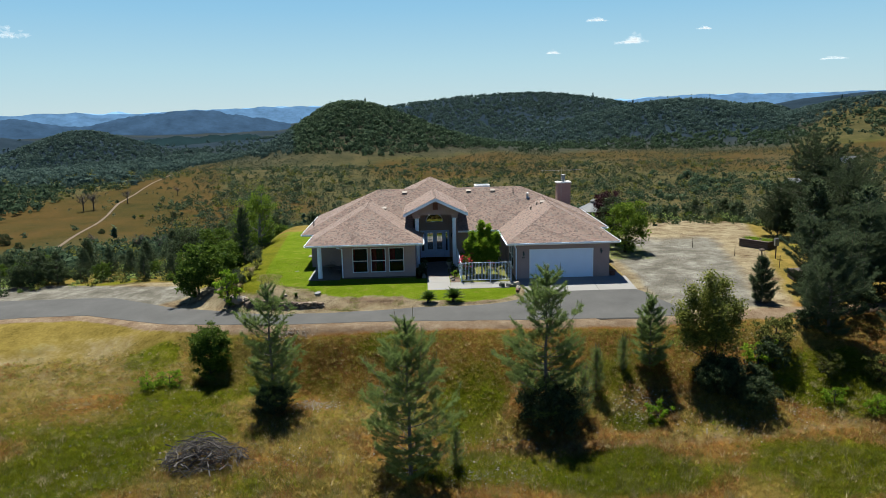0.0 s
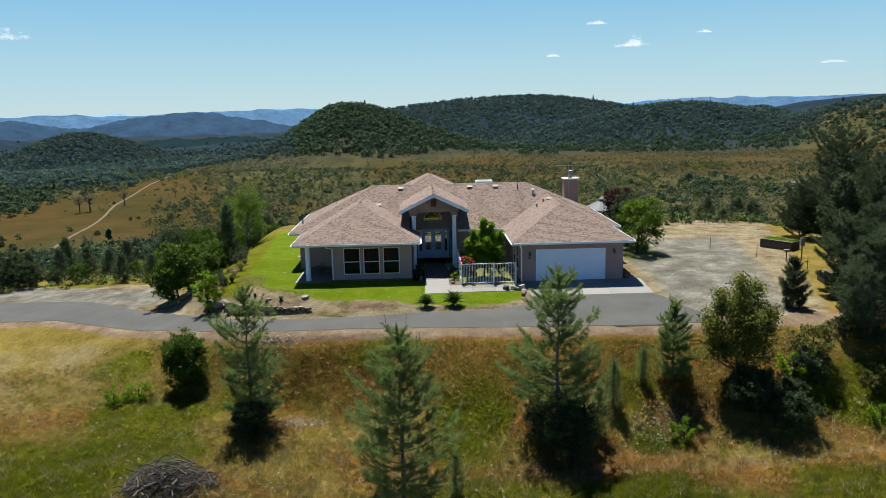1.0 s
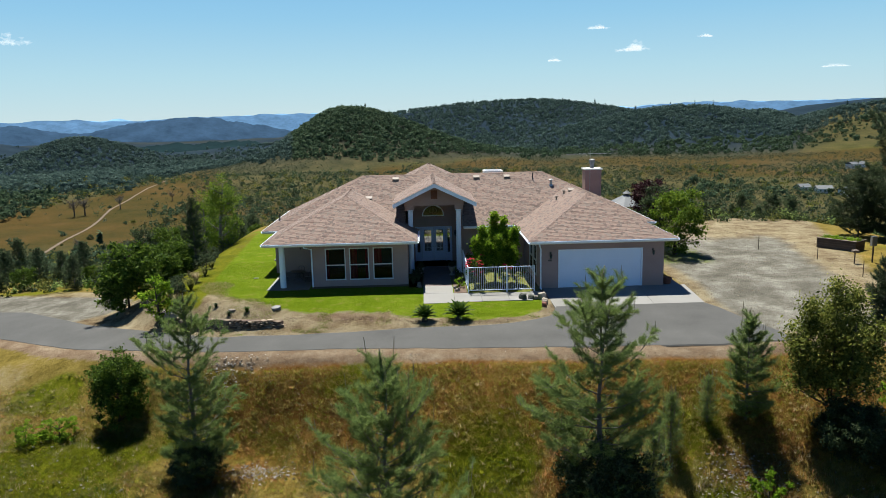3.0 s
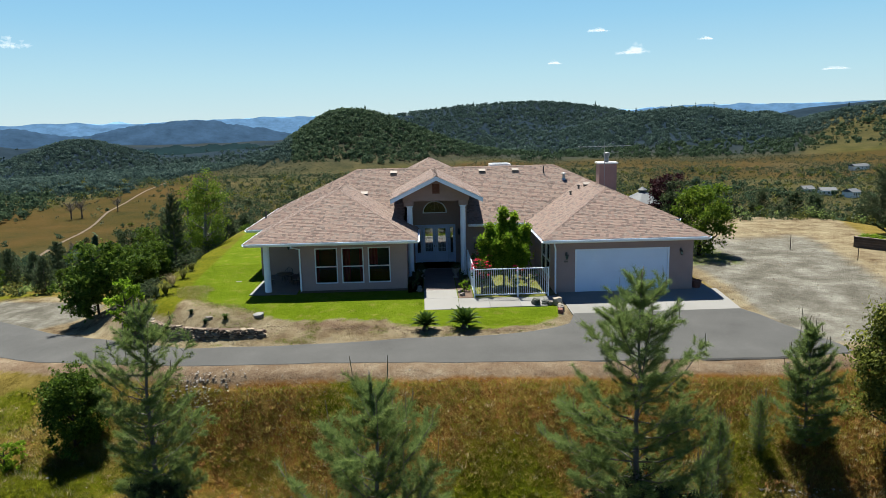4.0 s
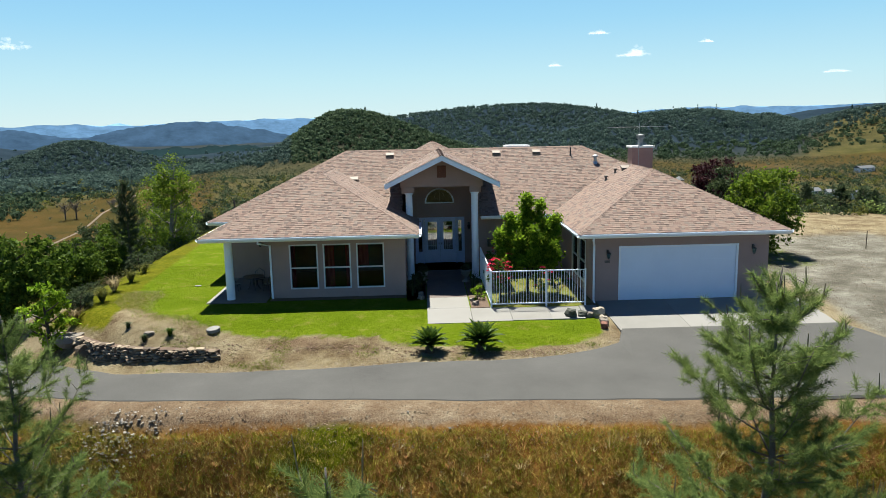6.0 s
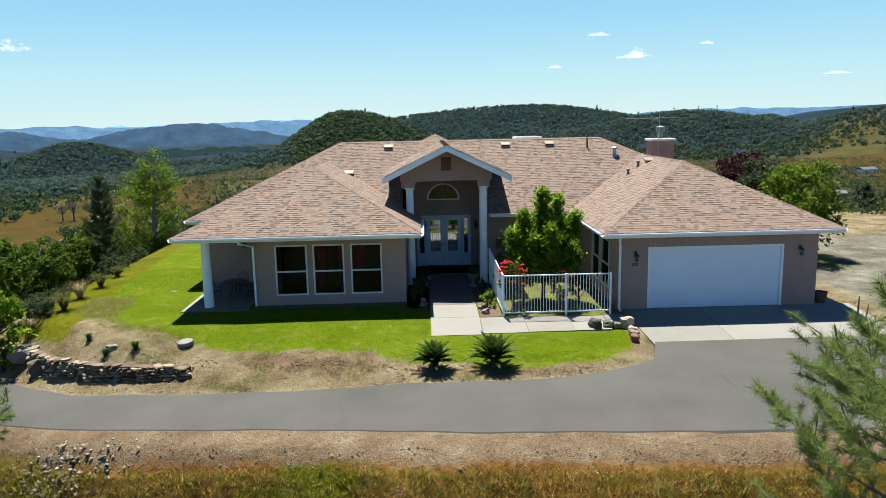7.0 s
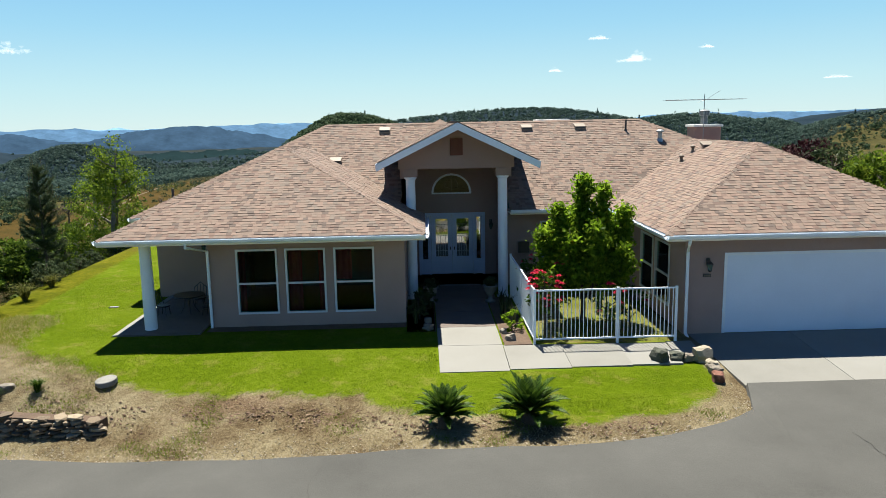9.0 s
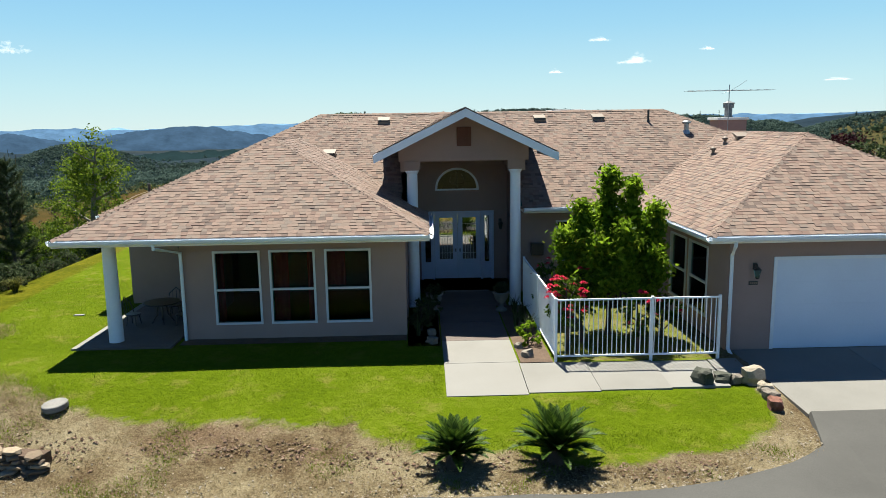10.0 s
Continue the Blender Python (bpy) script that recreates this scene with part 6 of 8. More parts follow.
def leader_tree(name, label, category, leaders, seed, leaf, bark, leaf_size, per, loose=1.0):
    """A young tree whose upright leaders each carry a ragged spire of leaves; leaders are (x, y, low, high, reach)."""
    rng, nrng = random.Random(seed), np.random.RandomState(seed)
    th = empty_thing(name, label, category)
    b = Build().tube([(0, 0, -0.2), (0.03, 0, 0.5), (0, 0.02, 1.1)], [0.085, 0.07, 0.06], 8)
    centres, spreads = [], []
    for x, y, low, high, reach in leaders:
        root, top = Vector((x * 0.12, y * 0.12, 0.75)), Vector((x, y, high))
        mid = Vector((x * 0.8, y * 0.8, low))
        b.tube([root, mid, top], [0.045, 0.03, 0.008], 6)
        for _ in range(int(26 * (high - low) * (0.5 + reach) / loose ** 1.6)):
            k = rng.random()
            c = mid.lerp(top, k)
            wide = reach * (1 - k) ** 0.6 * (0.55 + 0.45 * math.sin(k * 9 + x * 3))
            a = rng.uniform(0, 6.28)
            q = rng.random() ** 0.5
            e = c + Vector((math.cos(a) * wide * q, math.sin(a) * wide * q, 0.25 * wide * q + rng.uniform(-0.1, 0.06)))
            if rng.random() < 0.35:
                b.tube([c, e], [0.011, 0.004], 4)
            centres.append(tuple(e))
            spreads.append(loose * rng.uniform(0.16, 0.30))
    part("trunk", b, bark, th, shade=True)
    part("crown", leaf_quads_mesh("crown", nrng, centres, spreads, per, leaf_size, leaf, 0.8), None, th)
    return th


OAK_LEADERS = [(0.0, 0.0, 1.8, 5.9, 1.3), (-1.0, 0.2, 1.6, 5.1, 1.1), (0.9, 0.3, 1.6, 5.4, 1.2), (1.6, -0.2, 1.4, 4.2, 1.1), (-1.6, 0.0, 1.4, 4.0, 1.1), (0.2, -1.0, 1.4, 4.5, 1.3), (0.3, 1.0, 1.4, 4.7, 1.3)]
planted(leader_tree("oak_tree", "olive-green young oak on the bank below the drive", "oak tree", OAK_LEADERS, 51, M["oak_leaf"], M["bark"], 0.08, 60, 2.0), 17.0, 36.0)
under = planted(broadleaf("bush", "dense dark-green brush under a pine on the bank", "bush", 2.9, 1.75, 54, M["deep_leaf"], M["bark"], 0.07, 230, 60, 0.0, "brush under the pines"), 6.9, 32.9)
again(under, 17.2, 34.7, 1.3, 0.85)
again(under, 19.0, 33.6, 3.3, 0.7)
again(under, 17.3, 35.0, 1.2, 0.62)
again(under, -8.9, 35.9, 2.3, 0.62)


def courtyard():
    leaders = [(0.0, 0.1, 1.5, 4.35, 0.62), (0.55, -0.1, 1.5, 4.0, 0.42), (1.3, 0.2, 1.5, 3.55, 0.40), (-0.75, 0.0, 1.2, 3.45, 0.62), (-1.15, 0.3, 1.1, 2.75, 0.55), (0.9, 0.5, 1.2, 3.0, 0.65), (-0.3, 0.8, 1.2, 3.4, 0.6), (0.2, -0.7, 1.0, 3.0, 0.65), (-0.5, -0.5, 1.0, 2.9, 0.6), (1.1, -0.5, 1.0, 2.4, 0.5)]
    planted(leader_tree("ornamental_tree", "bright-green leafy tree with upright leaders in the fenced courtyard", "tree", leaders, 61, M["bright_leaf"], M["bark"], 0.085, 44), 4.8, 51.6, z=0)
    for i, (x, y, h, n) in enumerate(((3.5, 50.3, 1.95, 30), (4.0, 51.1, 1.9, 12), (5.2, 50.2, 1.5, 12), (3.5, 53.0, 1.8, 10), (6.1, 51.2, 1.2, 3))):
        rng = random.Random(700 + i)
        th = planted(broadleaf("rose_bush", "red-flowering rose bush inside the courtyard fence", "rose bush", h, 0.5, 71 + i, M["green_leaf"], M["bark"], 0.045, 40, 34, 0.25, "rose bushes"), x, y, z=0)
        for k in range(n):
            d = unit(rng)
            c = Vector((d.x * 0.5, d.y * 0.5, h * 0.72 + d.z * h * 0.28))
            b = Build()
            for ring in range(3):
                m = 5
                for q in range(m):
                    a = 2 * math.pi * q / m + ring * 0.6
                    rr = 0.032 + 0.022 * ring
                    o = Vector((math.cos(a), math.sin(a), 0)) * rr
                    s = Vector((-math.sin(a), math.cos(a), 0)) * 0.036
                    b.poly(c + o * 0.3, c + o + s + Vector((0, 0, 0.03 - 0.02 * ring)), c + o * 1.35 + Vector((0, 0, 0.045 - 0.022 * ring)), c + o - s + Vector((0, 0, 0.03 - 0.02 * ring)))
            part("bloom", b, M["rose"], th)
    b = Build()
    b.box(2.24, 3.0, 49.45, 54.9, -0.15, 0.015)
    tagged(part("flower_bed", b, M["soil"]), "strip of brown soil bed beside the walk", "flower bed", kind="structure")
    b = Build()
    b.box(-0.42, 0.42, 50.95, 54.9, -0.3, 0.0)
    tagged(part("flower_bed", Build().box(-6.3, -0.44, 51.5, 51.995, -0.3, 0.01), M["soil"]), "dark soil strip along the foot of the wing wall", "flower bed", kind="structure")
    tagged(part("flower_bed", b, M["soil"]), "strip of brown soil bed beside the wing wall", "flower bed", kind="structure")


courtyard()


def sago(x, y, h, seed):
    """A sago palm: short shaggy trunk and stiff arching fronds."""
    rng = random.Random(seed)
    th = empty_thing("sago_palm", "dark-green sago palm with stiff arching fronds at the lawn's edge", "palm", "sago palms")
    b = Build()
    b.lathe([(0.15, -0.15), (0.17, 0.0), (0.15, 0.12), (0.10, 0.22), (0.03, 0.26)], 0, 0, 0, 12)
    part("trunk", b, M["bark"], th)
    for i in range(42):
        a = i * 2.39996
        up = 0.25 + 1.25 * (i / 41)
        L = h * rng.uniform(0.92, 1.12)
        b = Build()
        pts = []
        for s in range(9):
            k = s / 8
            el = up - 0.26 * k * k
            rr = L * k
            pts.append(Vector((math.cos(a) * rr * math.cos(el * 0.9), math.sin(a) * rr * math.cos(el * 0.9), 0.2 + rr * math.sin(el))))
        b.tube(pts, [0.012 - 0.001 * s for s in range(9)], 4)
        side = Vector((-math.sin(a), math.cos(a), 0))
        for s in range(2, 26):
            k = s / 26
            j = min(7, int(k * 8))
            p = pts[j].lerp(pts[j + 1], k * 8 - j)
            fw = (pts[j + 1] - pts[j]).normalized()
            ln = 0.17 * h * math.sin(math.pi * min(1, 0.12 + 0.9 * k)) + 0.02
            for sgn in (-1, 1):
                tip = p + side * sgn * ln * 0.75 + fw * ln * 0.75 + Vector((0, 0, 0.30 * ln))
                b.poly(p - fw * 0.026, p + fw * 0.026, tip + fw * 0.006, tip - fw * 0.006)
        part("frond", b, M["palm_leaf"], th)
    th.matrix_basis = Matrix.Translation((x, y, ground_z(x, y) + 0.02))


sago(0.5, 45.0, 0.70, 81)
sago(2.28, 45.05, 0.84, 82)


def urn(x, y, z):
    th = empty_thing("garden_urn", "pale stone garden urn with a small plant by a column", "urn", "entry urns")
    b = Build()
    b.lathe([(0.17, 0), (0.17, 0.06), (0.09, 0.10), (0.06, 0.20), (0.12, 0.27), (0.20, 0.38), (0.22, 0.50), (0.26, 0.54), (0.26, 0.57), (0.21, 0.57), (0.19, 0.52)], 0, 0, 0, 20)
    part("bowl", b, M["concrete"], th, shade=True)
    me = leaf_quads_mesh("plant", np.random.RandomState(int(x * 10) + 50), [(0, 0, 0.62), (0.08, 0.05, 0.66), (-0.08, 0, 0.7)], 0.16, 110, 0.05, M["deep_leaf"])
    part("plant", me, None, th)["kind"] = "stuff"
    th.matrix_basis = Matrix.Translation((x, y, z))


urn(2.3, 54.3, 0.02)
urn(0.32, 54.2, 0.02)


def tuft(name, label, category, x, y, h, n, material, seed, group="", z=None, width=0.012, flare=0.5):
    """A clump of strap leaves or tall grass."""
    rng = random.Random(seed)
    b = Build()
    for _ in range(n):
        a = rng.uniform(0, 6.28)
        L = h * rng.uniform(0.6, 1.15)
        out = flare * rng.uniform(0.3, 1.2)
        o = Vector((math.cos(a), math.sin(a), 0))
        s = Vector((-o.y, o.x, 0)) * width
        p = [o * 0.05 + Vector((0, 0, -0.03)), o * L * out * 0.35 + Vector((0, 0, L * 0.6)), o * L * out + Vector((0, 0, L * (0.95 - 0.35 * out)))]
        b.add([p[0] - s, p[0] + s, p[1] + s, p[1] - s, p[2]], [(0, 1, 2, 3), (3, 2, 4)])
    tagged(part(name, b, material, at=Matrix.Translation((x, y, ground_z(x, y) if z is None else z))), label, category, group)


for i, (x, y) in enumerate(((2.65, 53.9), (2.75, 53.0), (2.5, 52.4), (2.75, 51.7), (0.1, 52.8), (-0.1, 53.6), (0.2, 54.0), (-0.15, 51.9))):
    tuft("agapanthus", "dark-green strap-leaved clump in the flower bed", "plant", x, y, 0.65, 46, M["deep_leaf"], 820 + i, "strap-leaved clumps", 0.0)
planted(broadleaf("shrub", "small lime-green shrub in the flower bed", "bush", 0.6, 0.32, 88, M["bright_leaf"], M["bark"], 0.05, 26, 30, 0.02), 2.6, 50.8, z=0)
for i, (x, y) in enumerate(((-0.05, 52.4), (0.15, 53.2))):
    planted(broadleaf("shrub", "dark-green shrub beside the entry column", "bush", 0.8, 0.34, 89 + i, M["deep_leaf"], M["bark"], 0.05, 30, 32, 0.02, "entry shrubs"), x, y, z=0)
for i, (x, y, h) in enumerate(((-9.3, 47.7, 0.36), (-10.3, 47.7, 0.30), (-11.3, 48.8, 0.28))):
    tuft("lavender_clump", "small dark-green clump on the lawn's bank", "plant", x, y, h, 260, M["deep_leaf"] if i else M["green_leaf"], 840 + i, "clumps on the bank", width=0.008, flare=0.8)
edging = planted(broadleaf("lavender_clump", "grey-green rounded clump edging the lawn", "plant", 0.75, 0.5, 848, M["mid_needle"], M["bark"], 0.045, 40, 34, 0.0, "clumps edging the lawn"), -14.3, 51.4)
edge_rng = random.Random(849)
for i in range(26):
    y = 51.6 + 19 * edge_rng.random()
    again(edging, -14.3 - 0.06 * (y - 52) - 1.5 * edge_rng.random(), y, i * 1.7, 0.45 + 0.95 * edge_rng.random() ** 1.5)
for i, (x, y, h) in enumerate(((-13.7, 52.2, 1.1), (-14.0, 54.2, 1.2), (-14.0, 56.2, 1.0), (-14.3, 50.8, 0.9), (-14.2, 58.5, 0.8))):
    tuft("ornamental_grass", "pale olive clump of tall grass at the lawn's edge", "grass clump", x, y, h * 0.8, 320, M["straw"] if i % 2 else M["olive_leaf"], 860 + i, "tall grass clumps", width=0.006, flare=0.95)


# trees and shrubs beside the lawn and the yard
left_bush = planted(broadleaf("tree", "dense mid-green leafy tree beside the drive", "tree", 4.3, 2.0, 101, M["mid_leaf"], M["bark"], 0.13, 170, 60, 0.004, "trees left of the lawn"), -18.6, 54.8)
again(left_bush, -17.4, 58.0, 4.0, 0.70)
again(left_bush, -17.6, 61.4, 1.2, 0.66)
again(left_bush, -19.0, 66.5, 2.4, 0.72)
planted(broadleaf("tree", "slim yellow-green leafy tree at the bend of the drive", "tree", 3.3, 0.95, 102, M["bright_leaf"], M["bark"], 0.09, 60, 40, 0.1), -14.8, 49.6)
birch = planted(broadleaf("birch_tree", "tall airy yellow-green birch beside the lawn", "birch tree", 8.6, 1.7, 103, M["birch_leaf"], M["pale_bark"], 0.085, 170, 48, 0.08, "birches"), -17.0, 71.0, z=-2.6)
again(birch, -19.0, 73.5, 1.7, 0.9, z=-3.4)
planted(pine("pine_tree", "dark slender pine beside the lawn", 5.4, 0.95, 104, M["dark_needle"], 1.3, "dark pines", 0.08), -16.7, 63.2)
planted(broadleaf("tree", "bright-green leafy tree beside the gravel yard", "tree", 5.0, 1.9, 111, M["birch_leaf"], M["bark"], 0.10, 180, 52, 0.04), 18.3, 59.0, z=0)
planted(broadleaf("plum_tree", "purple-leaved plum tree behind the garage", "plum tree", 5.3, 1.5, 112, M["purple_leaf"], M["bark"], 0.1, 100, 44, 0.2), 18.2, 65.0, z=0)
planted(broadleaf("tree", "dark-green leafy tree behind the garage", "tree", 4.9, 1.5, 113, M["deep_leaf"], M["bark"], 0.1, 100, 44, 0.2), 18.3, 62.0, z=0)
big = planted(pine("pine_tree", "tall dark pine at the edge of the gravel yard", 8.9 - ground_z(38.2, 64.0), 4.3, 121, M["dark_needle"], 1.9, "pines by the yard", 0.03, 0.26, 0.95, 56, 0.011), 38.2, 64.0)
again(big, 37.5, 56.5, 2.2, 0.72)
again(big, 35.6, 48.5, 4.0, 0.44)
again(big, 34.8, 64.5, 5.1, 0.5)
again(big, 36.8, 52.6, 1.0, 0.5)
again(big, 38.6, 60.4, 3.1, 0.8)
dark_bush = planted(broadleaf("bush", "dark-green bush on the slope beside the yard", "bush", 2.3, 1.35, 127, M["deep_leaf"], M["bark"], 0.09, 90, 44, 0.0, "dark slope bushes"), 27.0, 42.4)
for i, (x, y, s) in enumerate(((21.0, 36.0, 0.8), (19.6, 34.8, 0.6), (28.6, 44.6, 1.0), (29.6, 47.4, 0.9), (25.8, 40.4, 0.8), (30.6, 45.6, 1.2), (28.2, 40.0, 1.0), (31.6, 49.6, 1.1), (24.2, 38.4, 0.6), (31.2, 42.4, 1.2), (32.0, 52.4, 0.9))):
    again(dark_bush, x, y, i * 1.1, s)
grey = planted(pine("pine_tree", "broad grey-green pine beside the gravel yard", 6.2, 2.2, 122, M["mid_needle"], 1.6, "pines by the yard", 0.02, 0.22, 0.9), 25.6, 38.4)
again(grey, 27.8, 45.0, 1.4, 0.85)
again(grey, 30.6, 43.4, 0.4, 1.0)
again(grey, 32.4, 50.0, 5.4, 0.8)
again(grey, 33.5, 40.0, 2.6, 1.0)
again(grey, 29.5, 36.0, 3.9, 0.8)
planted(pine("fir_tree", "small dark conical fir at the edge of the yard", 3.1, 0.95, 123, M["dark_needle"], 1.1, "", 0.04, 0.2, 0.6), 23.2, 42.6)
olive = planted(broadleaf("bush", "olive-green bush on the slope beside the yard", "bush", 2.4, 1.3, 124, M["olive_leaf"], M["bark"], 0.085, 70, 42, 0.03, "slope bushes"), 21.5, 37.0)
for i, (x, y, s) in enumerate(((26.8, 34.6, 0.8), (24.0, 35.2, 0.6), (31.0, 38.5, 1.1), (19.6, 34.0, 0.5), (28.0, 33.0, 0.6))):
    again(olive, x, y, i * 1.3, s)
shrub = planted(broadleaf("bush", "bright-green low shrub on the slope", "bush", 1.5, 0.95, 125, M["bright_leaf"], M["bark"], 0.075, 50, 40, 0.02, "low shrubs"), 20.2, 36.2)
for i, (x, y, s) in enumerate(((23.4, 33.4, 0.7), (17.4, 35.6, 0.6), (25.2, 32.2, 0.8), (-16.6, 40.6, 0.85), (-17.8, 40.0, 0.7))):
    again(shrub, x, y, i * 2.1, s)


def planter_box(x, y, turn):
    """A raised timber planter: boards, corner posts, soil and growth."""
    th = empty_thing("raised_planter", "weathered timber planter box filled with green plants", "planter")
    for k in range(4):
        for s in (-1, 1):
            part("board", Build().box(-1.6, 1.6, s * 0.8 - 0.03, s * 0.8 + 0.03, 0.03 + k * 0.24, 0.26 + k * 0.24), M["timber"], th)
            part("board", Build().box(s * 1.6 - 0.03, s * 1.6 + 0.03, -0.77, 0.77, 0.03 + k * 0.24, 0.26 + k * 0.24), M["timber"], th)
    b = Build().box(-1.56, 1.56, -0.76, 0.76, 0, 0.86)
    part("soil", b, M["soil"], th)
    for s in (-1, 1):
        part("rim", Build().box(-1.7, 1.7, s * 0.8 - 0.08, s * 0.8 + 0.08, 0.985, 1.03), M["vent"], th)
    rng = random.Random(5)
    c = [(rng.uniform(-1.4, 1.4), rng.uniform(-0.6, 0.6), 0.95 + rng.uniform(0, 0.12)) for _ in range(60)]
    part("plants", leaf_quads_mesh("plants", np.random.RandomState(9), c, 0.18, 26, 0.06, M["bright_leaf"]), None, th)
    th.matrix_basis = Matrix.Translation((x, y, ground_z(x, y))) @ Matrix.Rotation(turn, 4, "Z") @ Matrix.Diagonal((0.85, 0.85, 0.72, 1))


planter_box(30.6, 59.6, -0.95)


def yard_bits():
    b = Build()
    b.tube([(0, 0, -0.1), (0, 0, 1.6)], [0.05, 0.05], 8)
    th = tagged(part("utility_post", b, M["timber"], at=Matrix.Translation((29.9, 54.6, ground_z(29.9, 54.6)))), "post with a grey metal meter box by the planter", "post")
    part("meter_box", Build().box(-0.16, 0.16, -0.12, 0.12, 1.1, 1.75), M["galv"], th, bevel=0.01)
    th = tagged(part("bird_table", Build().tube([(0, 0, -0.1), (0, 0, 0.75)], [0.04, 0.04], 6), M["timber"], at=Matrix.Translation((28.6, 54.4, ground_z(28.6, 54.4)))), "small box on a post in the yard", "box")
    part("box", Build().box(-0.2, 0.2, -0.15, 0.15, 0.75, 0.9), M["vent"], th)
    for i, (x, y) in enumerate(((24.8, 60.0), (27.0, 56.0), (28.6, 51.2), (26.9, 50.6))):
        tagged(part("stake", Build().tube([(x, y, ground_z(x, y) - 0.1), (x, y, ground_z(x, y) + 1.0)], [0.025, 0.02], 6), M["timber"]), "thin wooden stake at the yard's edge", "stake", "yard stakes")
    for i, (x, y, w) in enumerate(((29.3, 48.2, 1.3), (29.9, 47.0, 1.2))):
        th = tagged(part("crate", Build().box(-w, w, -0.5, 0.5, 0, 0.75), M["timber"], at=pose(x, y, ground_z(x, y), 0, 0, 15 * i), bevel=0.02), "dark timber bin at the yard's edge", "bin", "timber bins")
        for k in range(4):
            part("slat", Build().box(-w - 0.01, w + 0.01, -0.53, -0.505, 0.05 + k * 0.18, 0.19 + k * 0.18), M["timber"], th)
    # pot beside the garage
    b = Build().lathe([(0.20, 0), (0.27, 0.35), (0.29, 0.38), (0.25, 0.38), (0.23, 0.33)], 0, 0, 0, 16)
    th = tagged(part("flower_pot", b, M["terracotta"], at=Matrix.Translation((14.95, 50.4, -0.005))), "terracotta pot beside the garage door", "pot")
    # pavilion behind the garage
    th = empty_thing("garden_pavilion", "small pavilion with a grey pyramid roof behind the house", "pavilion")
    b = Build()
    cx, cy, z0 = 18.4, 72.0, 2.0
    ring = [(cx + 1.9 * math.cos(math.pi / 4 * k + 0.39), cy + 1.9 * math.sin(math.pi / 4 * k + 0.39), z0) for k in range(8)]
    b.add(ring + [(cx, cy, z0 + 0.95)], [(k, (k + 1) % 8, 8) for k in range(8)] + [tuple(range(8))[::-1]])
    part("roof", b, M["grey_roof"], th)
    part("finial", Build().lathe([(0.35, 0), (0.4, 0.05), (0.05, 0.3)], cx, cy, z0 + 0.9, 8), M["grey_roof"], th)
    for k in range(8):
        part("post", Build().box(-0.06, 0.06, -0.06, 0.06, -0.2, z0, Matrix.Translation((cx + 1.6 * math.cos(math.pi / 4 * k + 0.39), cy + 1.6 * math.sin(math.pi / 4 * k + 0.39), 0))), M["timber"], th)
    # redwood post of the rear porch
    tagged(part("porch_post", Build().box(-9.95, -9.75, 60.9, 61.1, -0.2, 2.7), M["red_wood"], bevel=0.01), "reddish timber porch post on a concrete foot beside the lawn", "post")
    tagged(part("post_footing", Build().box(-10.3, -9.45, 60.6, 61.4, -0.2, 0.06), M["concrete"], bevel=0.01), "concrete footing at the edge of the lawn", "footing")
    tagged(part("sprinkler_cover", Build().box(-10.5, -10.2, 54.8, 54.95, -0.02, 0.03), M["concrete"]), "small pale cover plate in the lawn", "cover")
    # hose stand by the drive
    b = Build().tube([(0, 0, -0.1), (0, 0, 0.75), (0.05, 0, 0.85), (0.25, 0, 0.85), (0.3, 0, 0.75)], [0.03] * 5, 6)
    tagged(part("standpipe", b, M["galv"], at=Matrix.Translation((-19.6, 55.6, ground_z(-19.6, 55.6)))), "bent metal standpipe beside the drive", "pipe")


yard_bits()


def patio_set():
    """Dark metal table and chairs on the side porch."""
    cx, cy, z = -7.45, 53.7, -0.08
    th = empty_thing("patio_table", "round dark metal patio table on the side porch", "table")
    part("tabletop", Build().lathe([(0.5, 0.70), (0.52, 0.72), (0.5, 0.735)], cx, cy, z, 20), M["black"], th)
    for k in range(4):
        a = k * math.pi / 2 + 0.4
        part("leg", Build().tube([(cx + 0.1 * math.cos(a), cy + 0.1 * math.sin(a), z + 0.7), (cx + 0.15 * math.cos(a), cy + 0.15 * math.sin(a), z + 0.35), (cx + 0.38 * math.cos(a), cy + 0.38 * math.sin(a), z)], [0.018] * 3, 6), M["black"], th)
    ch = empty_thing("patio_chair", "dark metal patio chair with a curved back on the side porch", "chair", "patio chairs")
    part("seat", Build().lathe([(0.21, 0.42), (0.22, 0.44), (0.2, 0.455)], 0, 0, 0, 14), M["black"], ch)
    for k in range(4):
        a = k * math.pi / 2 + 0.8
        part("leg", Build().tube([(0.15 * math.cos(a), 0.15 * math.sin(a), 0.43), (0.22 * math.cos(a), 0.22 * math.sin(a), 0)], [0.014] * 2, 6), M["black"], ch)
    part("backrest", Build().tube([(-0.2, 0.1, 0.44), (-0.2, 0.2, 0.75), (0, 0.24, 0.92), (0.2, 0.2, 0.75), (0.2, 0.1, 0.44)], [0.016] * 5, 6), M["black"], ch)
    for k in range(3):
        part("back_bar", Build().tube([((k - 1) * 0.1, 0.17, 0.45), ((k - 1) * 0.1, 0.23, 0.85)], [0.009] * 2, 5), M["black"], ch)
    ch.matrix_basis = pose(cx - 0.75, cy - 0.2, z, 0, 0, 80)
    copy_thing(ch, pose(cx + 0.7, cy - 0.35, z, 0, 0, -110))
    copy_thing(ch, pose(cx + 0.1, cy + 0.8, z, 0, 0, 5))


patio_set()


